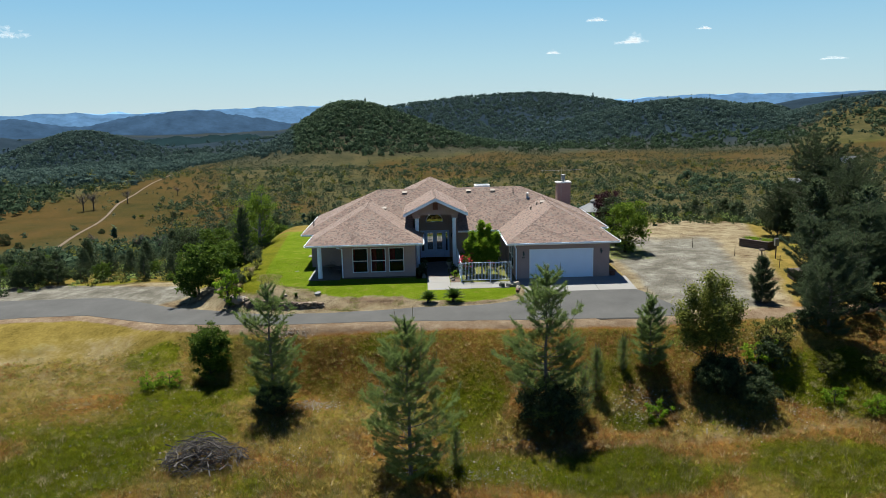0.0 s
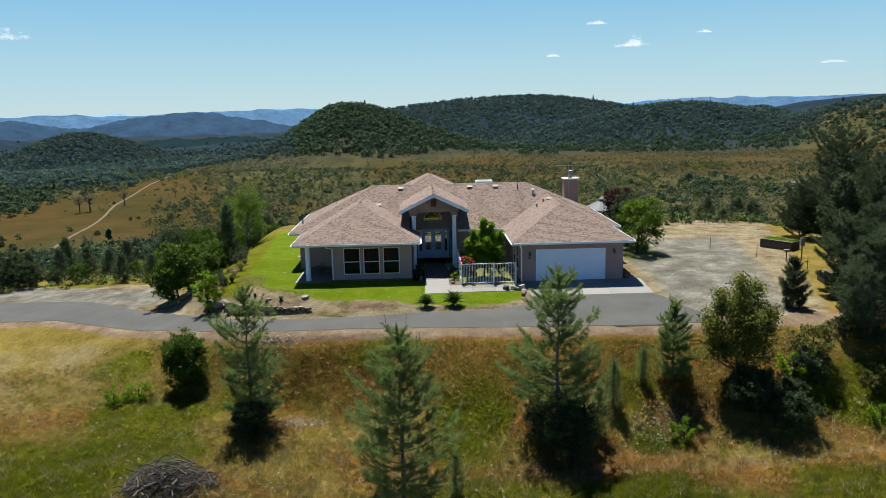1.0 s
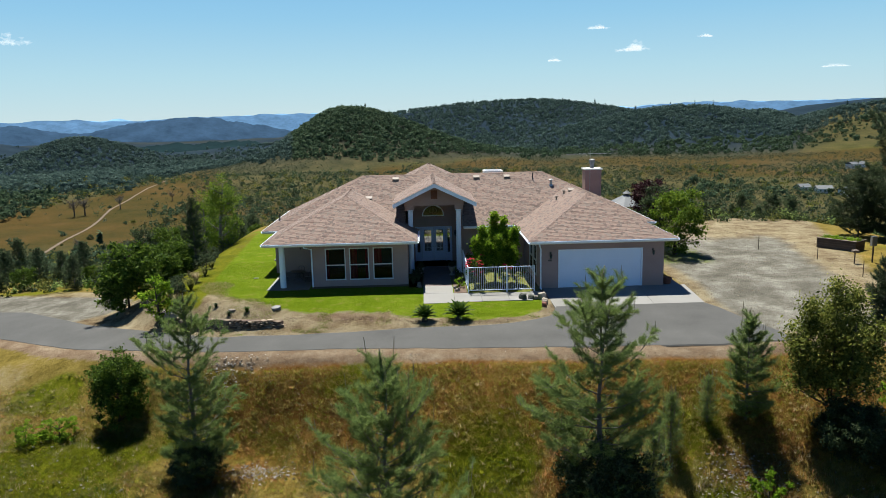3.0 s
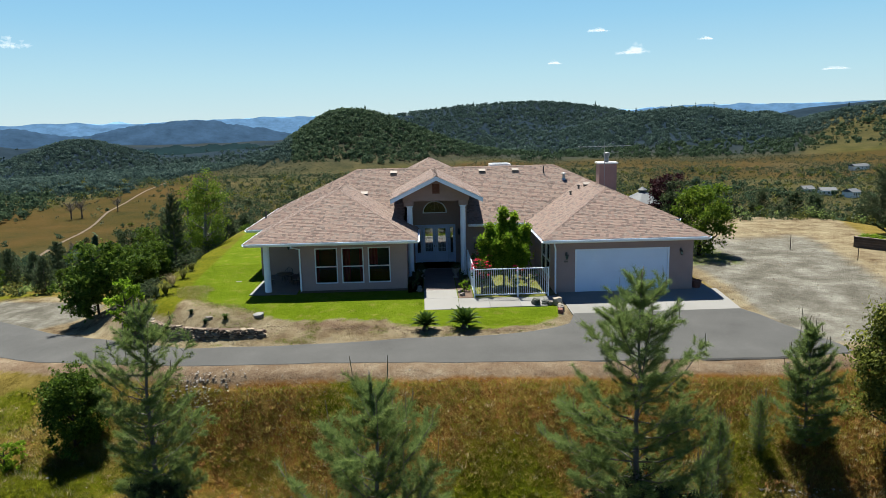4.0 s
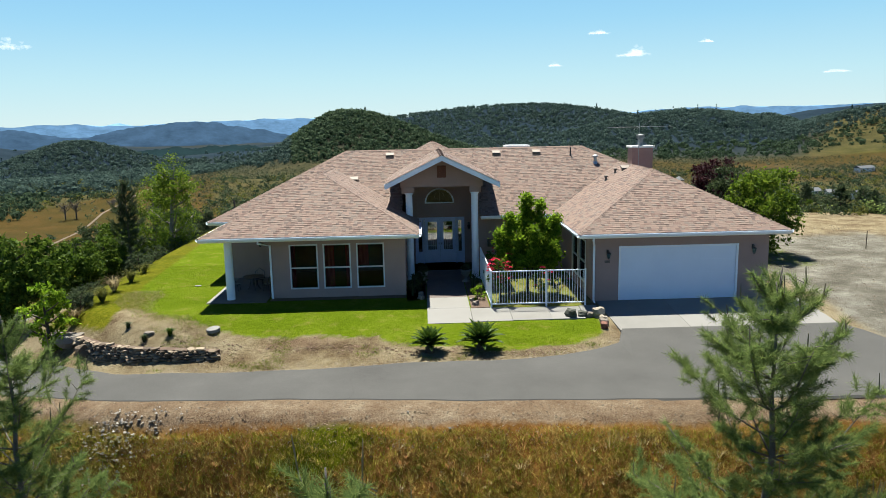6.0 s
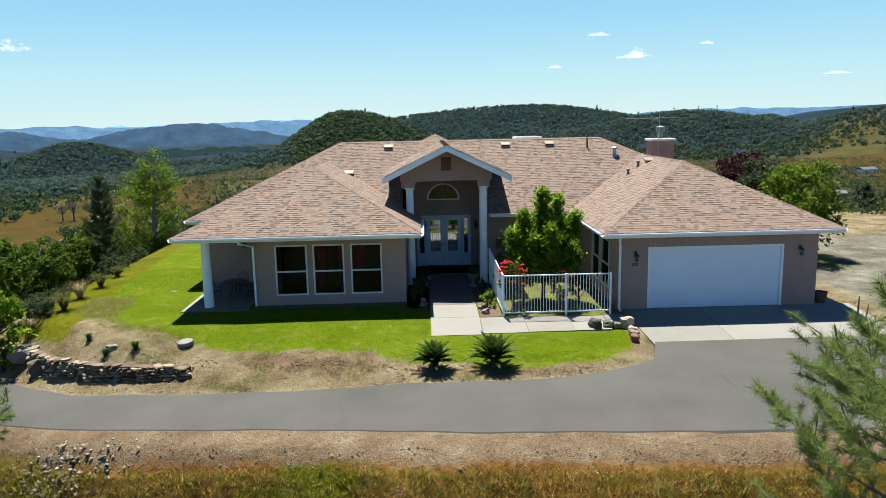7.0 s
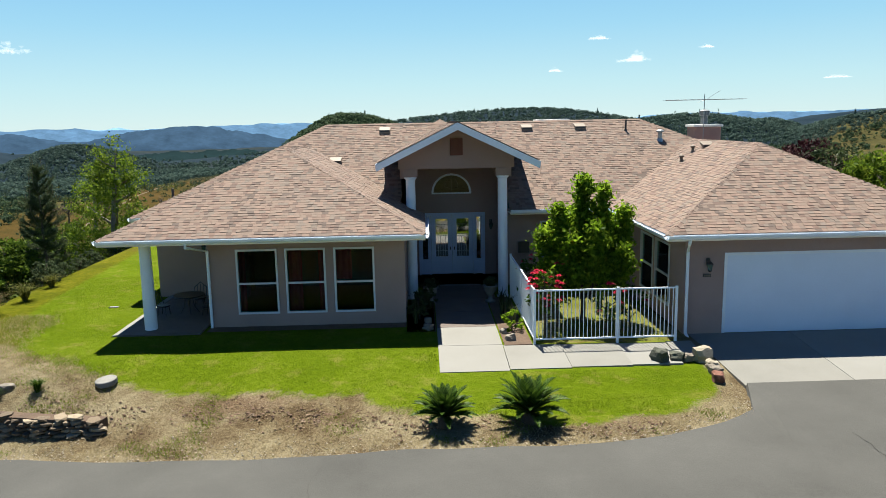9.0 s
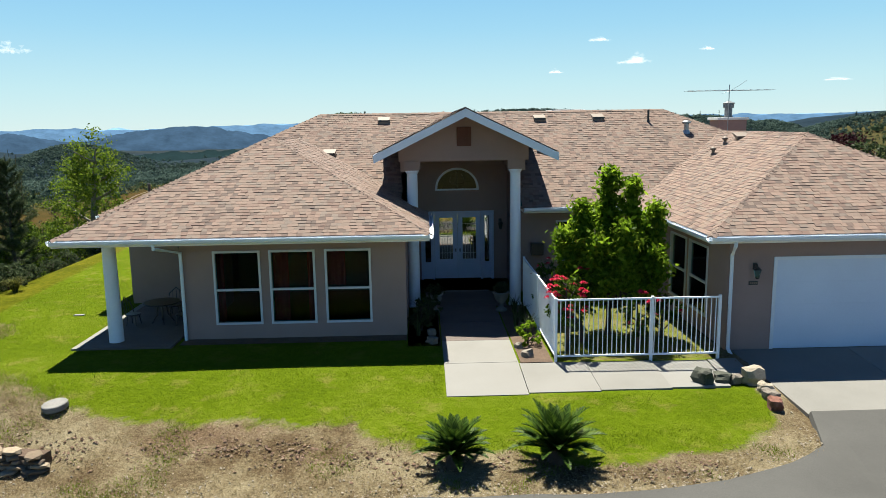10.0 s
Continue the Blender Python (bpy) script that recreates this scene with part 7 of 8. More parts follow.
def brush_pile():
    """A heap of cut grey branches on the flat below the bank."""
    rng = random.Random(77)
    th = empty_thing("brush_pile", "heap of cut dry grey branches on the grass", "brush pile")
    cx, cy = -11.6, 30.7
    z0 = ground_z(cx, cy)
    for i in range(420):
        a = rng.uniform(0, math.pi)
        el = rng.uniform(-0.35, 0.45)
        q = rng.random() ** 0.6
        ang = rng.uniform(0, 6.28)
        px, py = cx + math.cos(ang) * q * 2.1, cy + math.sin(ang) * q * 1.5
        pz = z0 + 0.12 + (1.35 * (1 - q * q)) * rng.random()
        L = rng.uniform(0.5, 1.5)
        d = Vector((math.cos(a) * math.cos(el), math.sin(a) * math.cos(el), math.sin(el))) * L
        m = Vector((rng.uniform(-1, 1), rng.uniform(-1, 1), rng.uniform(0, 1))) * 0.14 * L
        r = 0.010 + 0.04 * rng.random() ** 2
        p = Vector((px, py, pz))
        b = Build().tube([p - d * 0.5, p + m, p + d * 0.5], [r, r * 0.8, r * 0.3], 5)
        part("branch", b, M["cut_branch"], th)


brush_pile()


# ---- ground growth ----
def grass_stuff():
    nrng = np.random.RandomState(3)
    rng = random.Random(3)

    def blades(name, label, n, sample, height, width, material, lean=0.45, per=1):
        pts = []
        while len(pts) < n:
            p = sample()
            if p is not None:
                pts.append(p)
        c = np.repeat(np.array(pts, dtype=np.float32), per, 0)
        m = len(c)
        a = nrng.uniform(0, 2 * np.pi, m)
        if per > 1:
            c[:, 0] += nrng.normal(size=m) * 0.10
            c[:, 1] += nrng.normal(size=m) * 0.10
        h = (height * nrng.uniform(0.45, 1.35, m)).astype(np.float32)
        s = np.stack([-np.sin(a), np.cos(a), 0 * a], 1).astype(np.float32) * width
        ln = nrng.normal(size=(m, 2)) * lean
        tip = c + np.stack([ln[:, 0] * h, ln[:, 1] * h, h], 1).astype(np.float32)
        tri = np.stack([c - s, c + s, tip], 1)
        ob = part(name, triangles_mesh(name, tri, material), None)
        tagged(ob, label, "grass", kind="stuff")

    def lawn_spot():
        x, y = rng.uniform(-14.3, 7.2), rng.uniform(44.2, 60)
        if (-6.6 < x < 0.45 and y > 51.9) or (0.4 < x and y > 47.7) or (-8.7 < x < 0.4 and y > 51.2) or lawn_at(x, y) < 0.45 + rng.uniform(-0.2, 0.3):
            return None
        return (x, y, ground_z(x, y) - 0.01)

    blades("lawn_grass", "short bright-green mown lawn grass", 70000, lawn_spot, 0.04, 0.006, M["lawn_blade"], 0.9)

    def yard_spot():
        x, y = rng.uniform(3.3, 7.2), rng.uniform(49.6, 56.5)
        return (x, y, -0.02)

    blades("courtyard_grass", "short grass in the courtyard", 2600, yard_spot, 0.06, 0.007, M["lawn_blade"], 0.6)

    def bank_spot():
        x, y = rng.uniform(-34, 34), 21 + 23 * rng.random()
        near = lerp_table(ROAD_NEAR, x)
        if y > near - 1.25 - 0.7 * rng.random() or gravel_at(x, y) > rng.random() * 0.9 + 0.15 or lush_at(x, y) > rng.uniform(0.35, 1.0):
            return None
        return (x, y, ground_z(x, y) + 0.0)

    def lush_spot():
        x, y = rng.uniform(-34, 34), 21 + 23 * rng.random()
        near = lerp_table(ROAD_NEAR, x)
        if y > near - 1.35 - 0.7 * rng.random() or gravel_at(x, y) > 0.8 or lush_at(x, y) < rng.uniform(0.3, 0.9):
            return None
        return (x, y, ground_z(x, y))

    blades("dry_grass", "dry straw and rust coloured grass on the bank", 44000, bank_spot, 0.13, 0.008, M["dry_grass"], 1.1, 8)
    blades("green_grass", "fresh green weeds and grass on the bank", 24000, lush_spot, 0.13, 0.008, M["green_grass"], 1.1, 8)

    def lip_spot():
        x = rng.uniform(-16, 17)
        y = lerp_table(ROAD_NEAR, x) - 1.35 - 3.4 * rng.random() ** 1.2
        if noise.noise(Vector((x * 1.1, y * 1.1, 61))) < rng.uniform(-0.9, 0.1):
            return None
        return (x, y, ground_z(x, y) - 0.01)

    blades("lip_grass", "dry yellow grass below the lip of the bank", 9000, lip_spot, 0.15, 0.006, M["dry_grass"], 0.7, 9)
    blades("lip_weeds", "green grass and weeds below the lip of the bank", 9500, lip_spot, 0.13, 0.006, M["green_grass"], 0.7, 9)

    def fringe_spot():
        x, y = rng.uniform(-14, -7.5), rng.uniform(46.8, 54)
        if not 0.03 < lawn_at(x, y) < 0.75:
            return None
        return (x, y, ground_z(x, y) - 0.01)

    blades("fringe_grass", "thin green grass along the lawn's dry edge", 700, fringe_spot, 0.07, 0.006, M["lawn_blade"], 0.8, 6)
    blades("fringe_straw", "dry straw grass along the lawn's dry edge", 900, fringe_spot, 0.09, 0.005, M["straw"], 0.9, 6)

    def edge_spot():
        x, y = rng.uniform(-12, 6.8), rng.uniform(43.9, 48.5)
        far = lerp_table(ROAD_FAR, x)
        if y < far + 0.15 or lawn_at(x, y) > 0.5 or noise.noise(Vector((x * 0.9, y * 0.9, 2))) < 0.22:
            return None
        return (x, y, ground_z(x, y))

    blades("verge_grass", "sparse grass tufts on the bare verge", 900, edge_spot, 0.06, 0.007, M["lawn_blade"], 0.6, 5)

    def litter_spot():
        x, y = rng.uniform(-13, 7), rng.uniform(43.9, 49)
        if y < lerp_table(ROAD_FAR, x) + 0.1 or lawn_at(x, y) > 0.5:
            return None
        return (x, y, ground_z(x, y) + 0.01)

    blades("straw_litter", "dry straw litter on the bare verge", 6000, litter_spot, 0.045, 0.005, M["straw"], 1.6, 3)

    def stones(name, label, n, sample, lo, hi, key="rubble"):
        b = Build()
        count = 0
        while count < n:
            p = sample()
            if p is None:
                continue
            s = lo + (hi - lo) * rng.random() ** 3.5
            pts = [unit(rng) for _ in range(6)]
            q = [Vector((1, 0, 0)), Vector((0, 1, 0)), Vector((-1, 0, 0)), Vector((0, -1, 0)), Vector((0, 0, 0.8)), Vector((0, 0, -0.8))]
            q = [(v + w * 0.35) * s for v, w in zip(q, pts)]
            t = rng.uniform(0, 6.28)
            b.add([(p[0] + v.x * math.cos(t) - v.y * math.sin(t), p[1] + v.x * math.sin(t) + v.y * math.cos(t), p[2] + v.z * 0.8 + s * 0.2) for v in q],
                  [(0, 1, 4), (1, 2, 4), (2, 3, 4), (3, 0, 4), (1, 0, 5), (2, 1, 5), (3, 2, 5), (0, 3, 5)])
            count += 1
        tagged(part(name, b, M[key]), label, "stones" if key == "rubble" else "soil", kind="stuff")

    PATCHES = [(-9.4, 41.5, 1.1, 0.4), (11.9, 33.5, 0.9, 0.6), (3.0, 28.8, 2.2, 0.5), (-13.8, 34.5, 1.6, 1.0), (-20, 38, 2.5, 1.2), (22, 33, 2, 1), (-6.5, 30.5, 2.2, 0.8), (17, 32.6, 1.2, 0.6), (3.5, 31.8, 1.5, 0.5), (20, 36, 1.5, 0.8), (-9.0, 41.3, 0.8, 0.3), (-6.6, 36.8, 0.9, 0.4), (-6.3, 36.8, 0.8, 0.35), (-6.6, 36.8, 0.9, 0.45), (-15.5, 31.0, 2.5, 1.6), (-13.5, 27.5, 2.6, 1.2), (12.7, 34.2, 0.9, 0.6), (12.7, 34.2, 0.7, 0.4), (3.6, 28.0, 1.6, 0.5)]

    def scree_spot():
        if rng.random() < 0.86:
            x, y, sx, sy = rng.choice(PATCHES)
            x, y = x + rng.gauss(0, sx), y + rng.gauss(0, sy)
        elif rng.random() < 0.5:
            return None
        else:
            x, y = rng.uniform(-30, 30), rng.uniform(25, 42)
        if y > lerp_table(ROAD_NEAR, x) - 0.5:
            return None
        return (x, y, ground_z(x, y) + 0.02)

    stones("scattered_stones", "grey and tan stones scattered over the bank", 6800, scree_spot, 0.012, 0.075, "scree")

    def shoulder_spot():
        x = rng.uniform(-16, 18)
        y = lerp_table(ROAD_NEAR, x) - rng.uniform(0.1, 1.9)
        return (x, y, ground_z(x, y) + 0.005)

    stones("shoulder_gravel", "loose gravel along the drive's shoulder", 4200, shoulder_spot, 0.010, 0.032)

    def verge_spot():
        x = rng.uniform(-9, 7.4)
        y = lerp_table(ROAD_FAR, x) + rng.uniform(0.05, 2.4) * rng.random()
        if lawn_at(x, y) > 0.45:
            return None
        return (x, y, ground_z(x, y) + 0.002)

    stones("verge_gravel", "loose gravel along the lawn's verge", 3800, verge_spot, 0.006, 0.028, "pale_rock")

    def clod_spot():
        x = rng.uniform(-11, 5)
        y = lerp_table([(-11, 47.3), (-7, 46.7), (-4, 46.2), (-1.5, 45.5), (0, 44.9), (5, 44.8)], x) + rng.gauss(0, 0.28)
        if lawn_at(x, y) > 0.6 or noise.noise(Vector((x * 0.6, y * 0.6, 31))) < rng.uniform(-0.4, 0.3):
            return None
        return (x, y, ground_z(x, y) + 0.01)

    def broken_spot():
        x = rng.uniform(-17, 20)
        y = lerp_table(ROAD_NEAR, x) - 1.55 + 0.3 * noise.noise(Vector((x * 0.7, 3, 0))) + rng.gauss(0, 0.3)
        return (x, y, ground_z(x, y) - 0.018)

    stones("broken_soil", "reddish brown broken soil along the lip of the bank", 6000, broken_spot, 0.010, 0.036, "clay_clod")
    stones("soil_clods", "dark clods of turned soil along the lawn's edge", 2600, clod_spot, 0.008, 0.045, "clay_clod")


grass_stuff()


def tussocks():
    """Bunches of tall grass that break up the bank: rusty, straw, olive and green, in drifts."""
    rng, nrng = random.Random(35), np.random.RandomState(35)
    sets = {"rust_grass": [], "straw": [], "green_grass": [], "olive_leaf": [], "dry_grass": []}
    n = 0
    while n < 18000:
        x, y = rng.uniform(-30, 31), rng.uniform(23, 45)
        near = lerp_table(ROAD_NEAR, x)
        if y > near - 1.2 - 0.9 * rng.random() or gravel_at(x, y) > 0.75:
            continue
        a = noise.noise(Vector((x * 0.22, y * 0.30, 51))) + 0.6 * noise.noise(Vector((x * 0.8, y * 0.8, 52)))
        if a < rng.uniform(-0.9, 0.25):
            continue
        k = rng.random() + 0.35 * noise.noise(Vector((x * 0.5, y * 0.5, 53)))
        lush, rust = lush_at(x, y), rust_at(x, y)
        if lush > 0.55:
            key = "green_grass" if k < 0.6 else "olive_leaf" if k < 0.85 else "straw"
        elif rust > 0.45:
            key = "rust_grass" if k < 0.5 else "dry_grass" if k < 0.68 else "olive_leaf" if k < 0.82 else "straw"
        else:
            key = "dry_grass" if k < 0.34 else "green_grass" if k < 0.50 else "straw" if k < 0.70 else "olive_leaf" if k < 0.84 else "rust_grass"
        sets[key].append((x, y, ground_z(x, y) - 0.02, (rng.uniform(0.08, 0.18) + 0.24 * rng.random() ** 6) * (1.0 + 0.7 * smooth(37, 33, y))))
        n += 1
    labels = {"rust_grass": "rusty red-brown grass bunches on the bank", "straw": "pale straw bunches on the bank", "green_grass": "green grass bunches on the bank",
              "olive_leaf": "olive weeds in bunches on the bank", "dry_grass": "dry golden grass bunches on the bank"}
    per = 26
    for key, spots in sets.items():
        q = np.repeat(np.array(spots, dtype=np.float32), per, 0)
        m = len(q)
        a, out = nrng.uniform(0, 2 * np.pi, m), nrng.uniform(0.2, 1.3, m)
        h = q[:, 3] * nrng.uniform(0.5, 1.15, m)
        o = np.stack([np.cos(a), np.sin(a), 0 * a], 1)
        root = q[:, :3] + o * (q[:, 3] * 0.75 * nrng.uniform(0, 1, m))[:, None]
        side = np.stack([-np.sin(a), np.cos(a), 0 * a], 1) * 0.008
        tip = root + o * (h * out)[:, None] + np.stack([0 * a, 0 * a, h], 1)
        tri = np.stack([root - side, root + side, tip], 1)
        tagged(part("grass_tussocks", triangles_mesh("grass_tussocks", tri, M[key]), None), labels[key], "grass", kind="stuff")


tussocks()


def low_brush():
    """Tussocks and small weeds that roughen the bank and the flat below it."""
    rng, nrng = random.Random(33), np.random.RandomState(33)
    sets = {"olive_leaf": [], "green_leaf": [], "dry_grass": [], "oak_leaf": [], "straw": []}
    n = 0
    while n < 3000:
        x, y = rng.uniform(-32, 33), rng.uniform(22, 46)
        near = lerp_table(ROAD_NEAR, x)
        if y > near - 1.6 or gravel_at(x, y) > 0.5:
            continue
        if noise.noise(Vector((x * 0.3, y * 0.3, 14))) < rng.uniform(-0.45, 0.25):
            continue
        k = rng.random()
        if lush_at(x, y) > 0.6:
            key = "green_leaf" if k < 0.45 else "olive_leaf" if k < 0.9 else "straw"
        else:
            key = "olive_leaf" if k < 0.34 else "oak_leaf" if k < 0.44 else "straw" if k < 0.68 else "dry_grass"
        sets[key].append((x, y, ground_z(x, y) + rng.uniform(0.02, 0.10), rng.uniform(0.10, 0.32)))
        n += 1
    for key, label in (("olive_leaf", "olive weeds and tussocks on the bank"), ("green_leaf", "green weeds on the bank"), ("dry_grass", "dry rusty tussocks on the bank"), ("oak_leaf", "dark olive low scrub on the bank"), ("straw", "pale straw tussocks on the bank")):
        c = np.array(sets[key], dtype=np.float32)
        me = leaf_quads_mesh("low_brush", nrng, c[:, :3], c[:, 3], 34, 0.036, M[key], 0.6)
        tagged(part("low_brush", me, None), label, "weeds", kind="stuff")


low_brush()


def yard_gravel():
    rng = random.Random(44)
    b = Build()
    for _ in range(3200):
        x, y = rng.uniform(15.5, 29), rng.uniform(41, 69)
        if gravel_at(x, y) < 0.6:
            continue
        s = 0.015 + 0.06 * rng.random() ** 3
        z = ground_z(x, y)
        a = rng.uniform(0, 6.28)
        q = [(x + s * math.cos(a + k * 1.57) * rng.uniform(0.7, 1.2), y + s * math.sin(a + k * 1.57) * rng.uniform(0.7, 1.2), z - 0.01) for k in range(4)]
        b.add(q + [(x, y, z + s * 0.7)], [(0, 1, 4), (1, 2, 4), (2, 3, 4), (3, 0, 4)])
    tagged(part("yard_gravel", b, M["rubble"]), "loose gravel over the yard", "gravel", kind="stuff")


yard_gravel()


# ---- woods, far ridges and clouds ----
def golden(x, y):
    """1 on the open golden field in the valley beside the track, 0 elsewhere."""
    az = math.degrees(math.atan2(x - 0.012 * y, y + 5))
    return smooth(300, 335, y) * (1 - smooth(-30, 20, y - lerp_table(WOOD_EDGE, az))) * smooth(-19.5, -21.5, az)


def wooded(x, y):
    """How likely a tree stands at a place, 0 to 1, and how large."""
    n = noise.noise(Vector((x * 0.011, y * 0.011, 2.0)))
    n2 = noise.noise(Vector((x * 0.035, y * 0.035, 8.0)))
    lift = hill_lift(x, y)
    k = 0.16 + 0.5 * n + 0.25 * n2
    k += 1.0 * smooth(6, 18, lift)
    az = math.degrees(math.atan2(x - 0.012 * y, y + 5))
    if az > -8:
        k += 0.8 * smooth(880, 1000, y + 80 * n)
    else:
        edge = lerp_table(WOOD_EDGE, az)
        inside = smooth(-40, 50, y - edge + 60 * n)
        k += 0.8 * inside
        k -= (0.55 if az < -19 else 0.2) * (1 - inside) * smooth(330, 390, y)
    if az < -2 and 80 < y < 380:
        k += 0.55 * smooth(400, 280, y)
    if az > 2 and y < 420:
        k += 0.12
    if 800 < y < 1400:
        k -= 0.72 * smooth(25.5, 27.5, az + 2 * n)
    if az > -8 and 560 < y < 980:
        k -= 0.28 * smooth(560, 640, y) * smooth(980, 860, y)
    return k


def top_limit(x, y):
    """Height that no crown on the near slopes passes, so that the land beyond stays open to view."""
    az = math.degrees(math.atan2(x, y + 5.6))
    low = lerp_table([(-40, 9.6), (-21.5, 9.3), (-19, 6.6), (-10, 6.1), (-6, 6.6), (6, 7.4), (9, 7.8), (16, 8.0), (40, 8.2)], az)
    top = 13.4 - math.tan(radians(low)) * (y + 5.6)
    if x < 0 and y < 210:
        across = x / (y - 24)
        top = min(top, 7.0 - (0.165 if -0.62 < across < -0.36 else 0.11) * (y - 24))
    return top


def far_woods():
    rng = random.Random(91)
    nrng = np.random.RandomState(91)
    centres, sizes, tall = [], [], []
    small_c, small_s = [], []
    tries = 0
    while len(centres) < 25000 and tries < 360000:
        tries += 1
        if tries % 3 == 0:
            hx, hy, sl, sr, sy, h = HILLS[rng.choice((0, 0, 1, 1, 1, 2, 2, 3, 6, 7))]
            gx = rng.gauss(0, 0.75)
            x, y = hx + gx * (sl if gx < 0 else sr), hy + rng.gauss(-0.35, 0.6) * sy
            x += 0.012 * y
            az, d = math.atan2(x, y + 5), math.hypot(x, y + 5)
            if abs(az) > 0.65:
                continue
        else:
            az = radians(rng.uniform(-37, 37))
            d = 85 + 1500 * rng.random() ** 0.75
            x, y = math.sin(az) * d, math.cos(az) * d - 5
        if y < 128:
            continue
        k = wooded(x, y)
        if k > rng.uniform(0.2, 0.85):
            near = smooth(420, 150, d)
            if d < 430 and top_limit(x, y) - ground_z(x, y) < 5.5:
                continue
            centres.append((x, y, ground_z(x, y)))
            sizes.append((1.5 + 2.6 * rng.random() ** 1.4) * (1 - 0.15 * near) * (1.2 if d > 700 else 1.0))
            tall.append(rng.random() < (0.006 if d > 700 else 0.03))
    while len(small_c) < 42000:
        az = radians(rng.uniform(-36, 36))
        d = 128 + 900 * rng.random() ** 0.7
        x, y = math.sin(az) * d, math.cos(az) * d - 5
        gap = 0.35 + 0.65 * smooth(-0.25, 0.2, noise.noise(Vector((x * 0.02, y * 0.02, 17.0))))
        if rng.random() > (gap if x > -0.30 * y else 0.25 * gap) or rng.random() < 0.95 * golden(x, y):
            continue
        small_c.append((x, y, ground_z(x, y)))
        small_s.append(0.5 + 1.5 * rng.random() ** 2.2)

    def crowns(c, s, tl, name, label, per, material, flat):
        c, s = np.array(c, dtype=np.float32), np.array(s, dtype=np.float32)
        n = len(c)
        tl = np.array(tl)
        hgt = np.where(tl, 1.75, flat).astype(np.float32)
        wid = np.where(tl, 0.62, 1.0).astype(np.float32)
        rep = np.repeat(np.arange(n), per)
        d = nrng.normal(size=(len(rep), 3)).astype(np.float32)
        d /= np.linalg.norm(d, axis=1, keepdims=True)
        q = nrng.uniform(0.55, 1.08, size=(len(rep), 1)).astype(np.float32)
        pos = d * q
        up = (pos[:, 2] * 0.5 + 0.5)
        taper = np.where(tl[rep], 1.15 - 0.95 * up, 1.0)
        p = np.stack([c[rep, 0] + pos[:, 0] * s[rep] * wid[rep] * taper, c[rep, 1] + pos[:, 1] * s[rep] * wid[rep] * taper, c[rep, 2] + (pos[:, 2] + 0.92) * s[rep] * hgt[rep]], 1)
        # blades lie roughly along the crown's surface
        t = np.cross(d, nrng.normal(size=d.shape).astype(np.float32))
        t /= np.linalg.norm(t, axis=1, keepdims=True) + 1e-6
        u = np.cross(d, t) + d * nrng.uniform(-0.5, 0.5, size=(len(rep), 1)).astype(np.float32)
        k = (s[rep] * nrng.uniform(0.26, 0.50, len(rep)))[:, None].astype(np.float32)
        tri = np.stack([p - t * k * 0.8 - u * k * 0.4, p + t * k * 0.8 - u * k * 0.4, p + u * k * 0.9], 1)
        tagged(part(name, triangles_mesh(name, tri, material), None), label, "trees", kind="stuff")

    # woods beyond these distances get the leaves with painted-in haze
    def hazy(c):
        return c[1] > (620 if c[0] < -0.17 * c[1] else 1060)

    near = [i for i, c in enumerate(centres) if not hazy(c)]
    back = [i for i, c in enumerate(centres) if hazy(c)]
    for name, label, which, mat in (("far_woods", "oak and pine woods over the hill and valley", near, "far_leaf"), ("hazy_woods", "oak and pine woods on the further hills, haze painted into their leaves", back, "hazy_leaf")):
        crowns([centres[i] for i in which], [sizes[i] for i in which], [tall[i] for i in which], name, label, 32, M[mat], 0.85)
    crowns(small_c, small_s, [False] * len(small_c), "chaparral", "low grey-green chaparral over the valley", 8, M["chaparral"], 0.7)


far_woods()


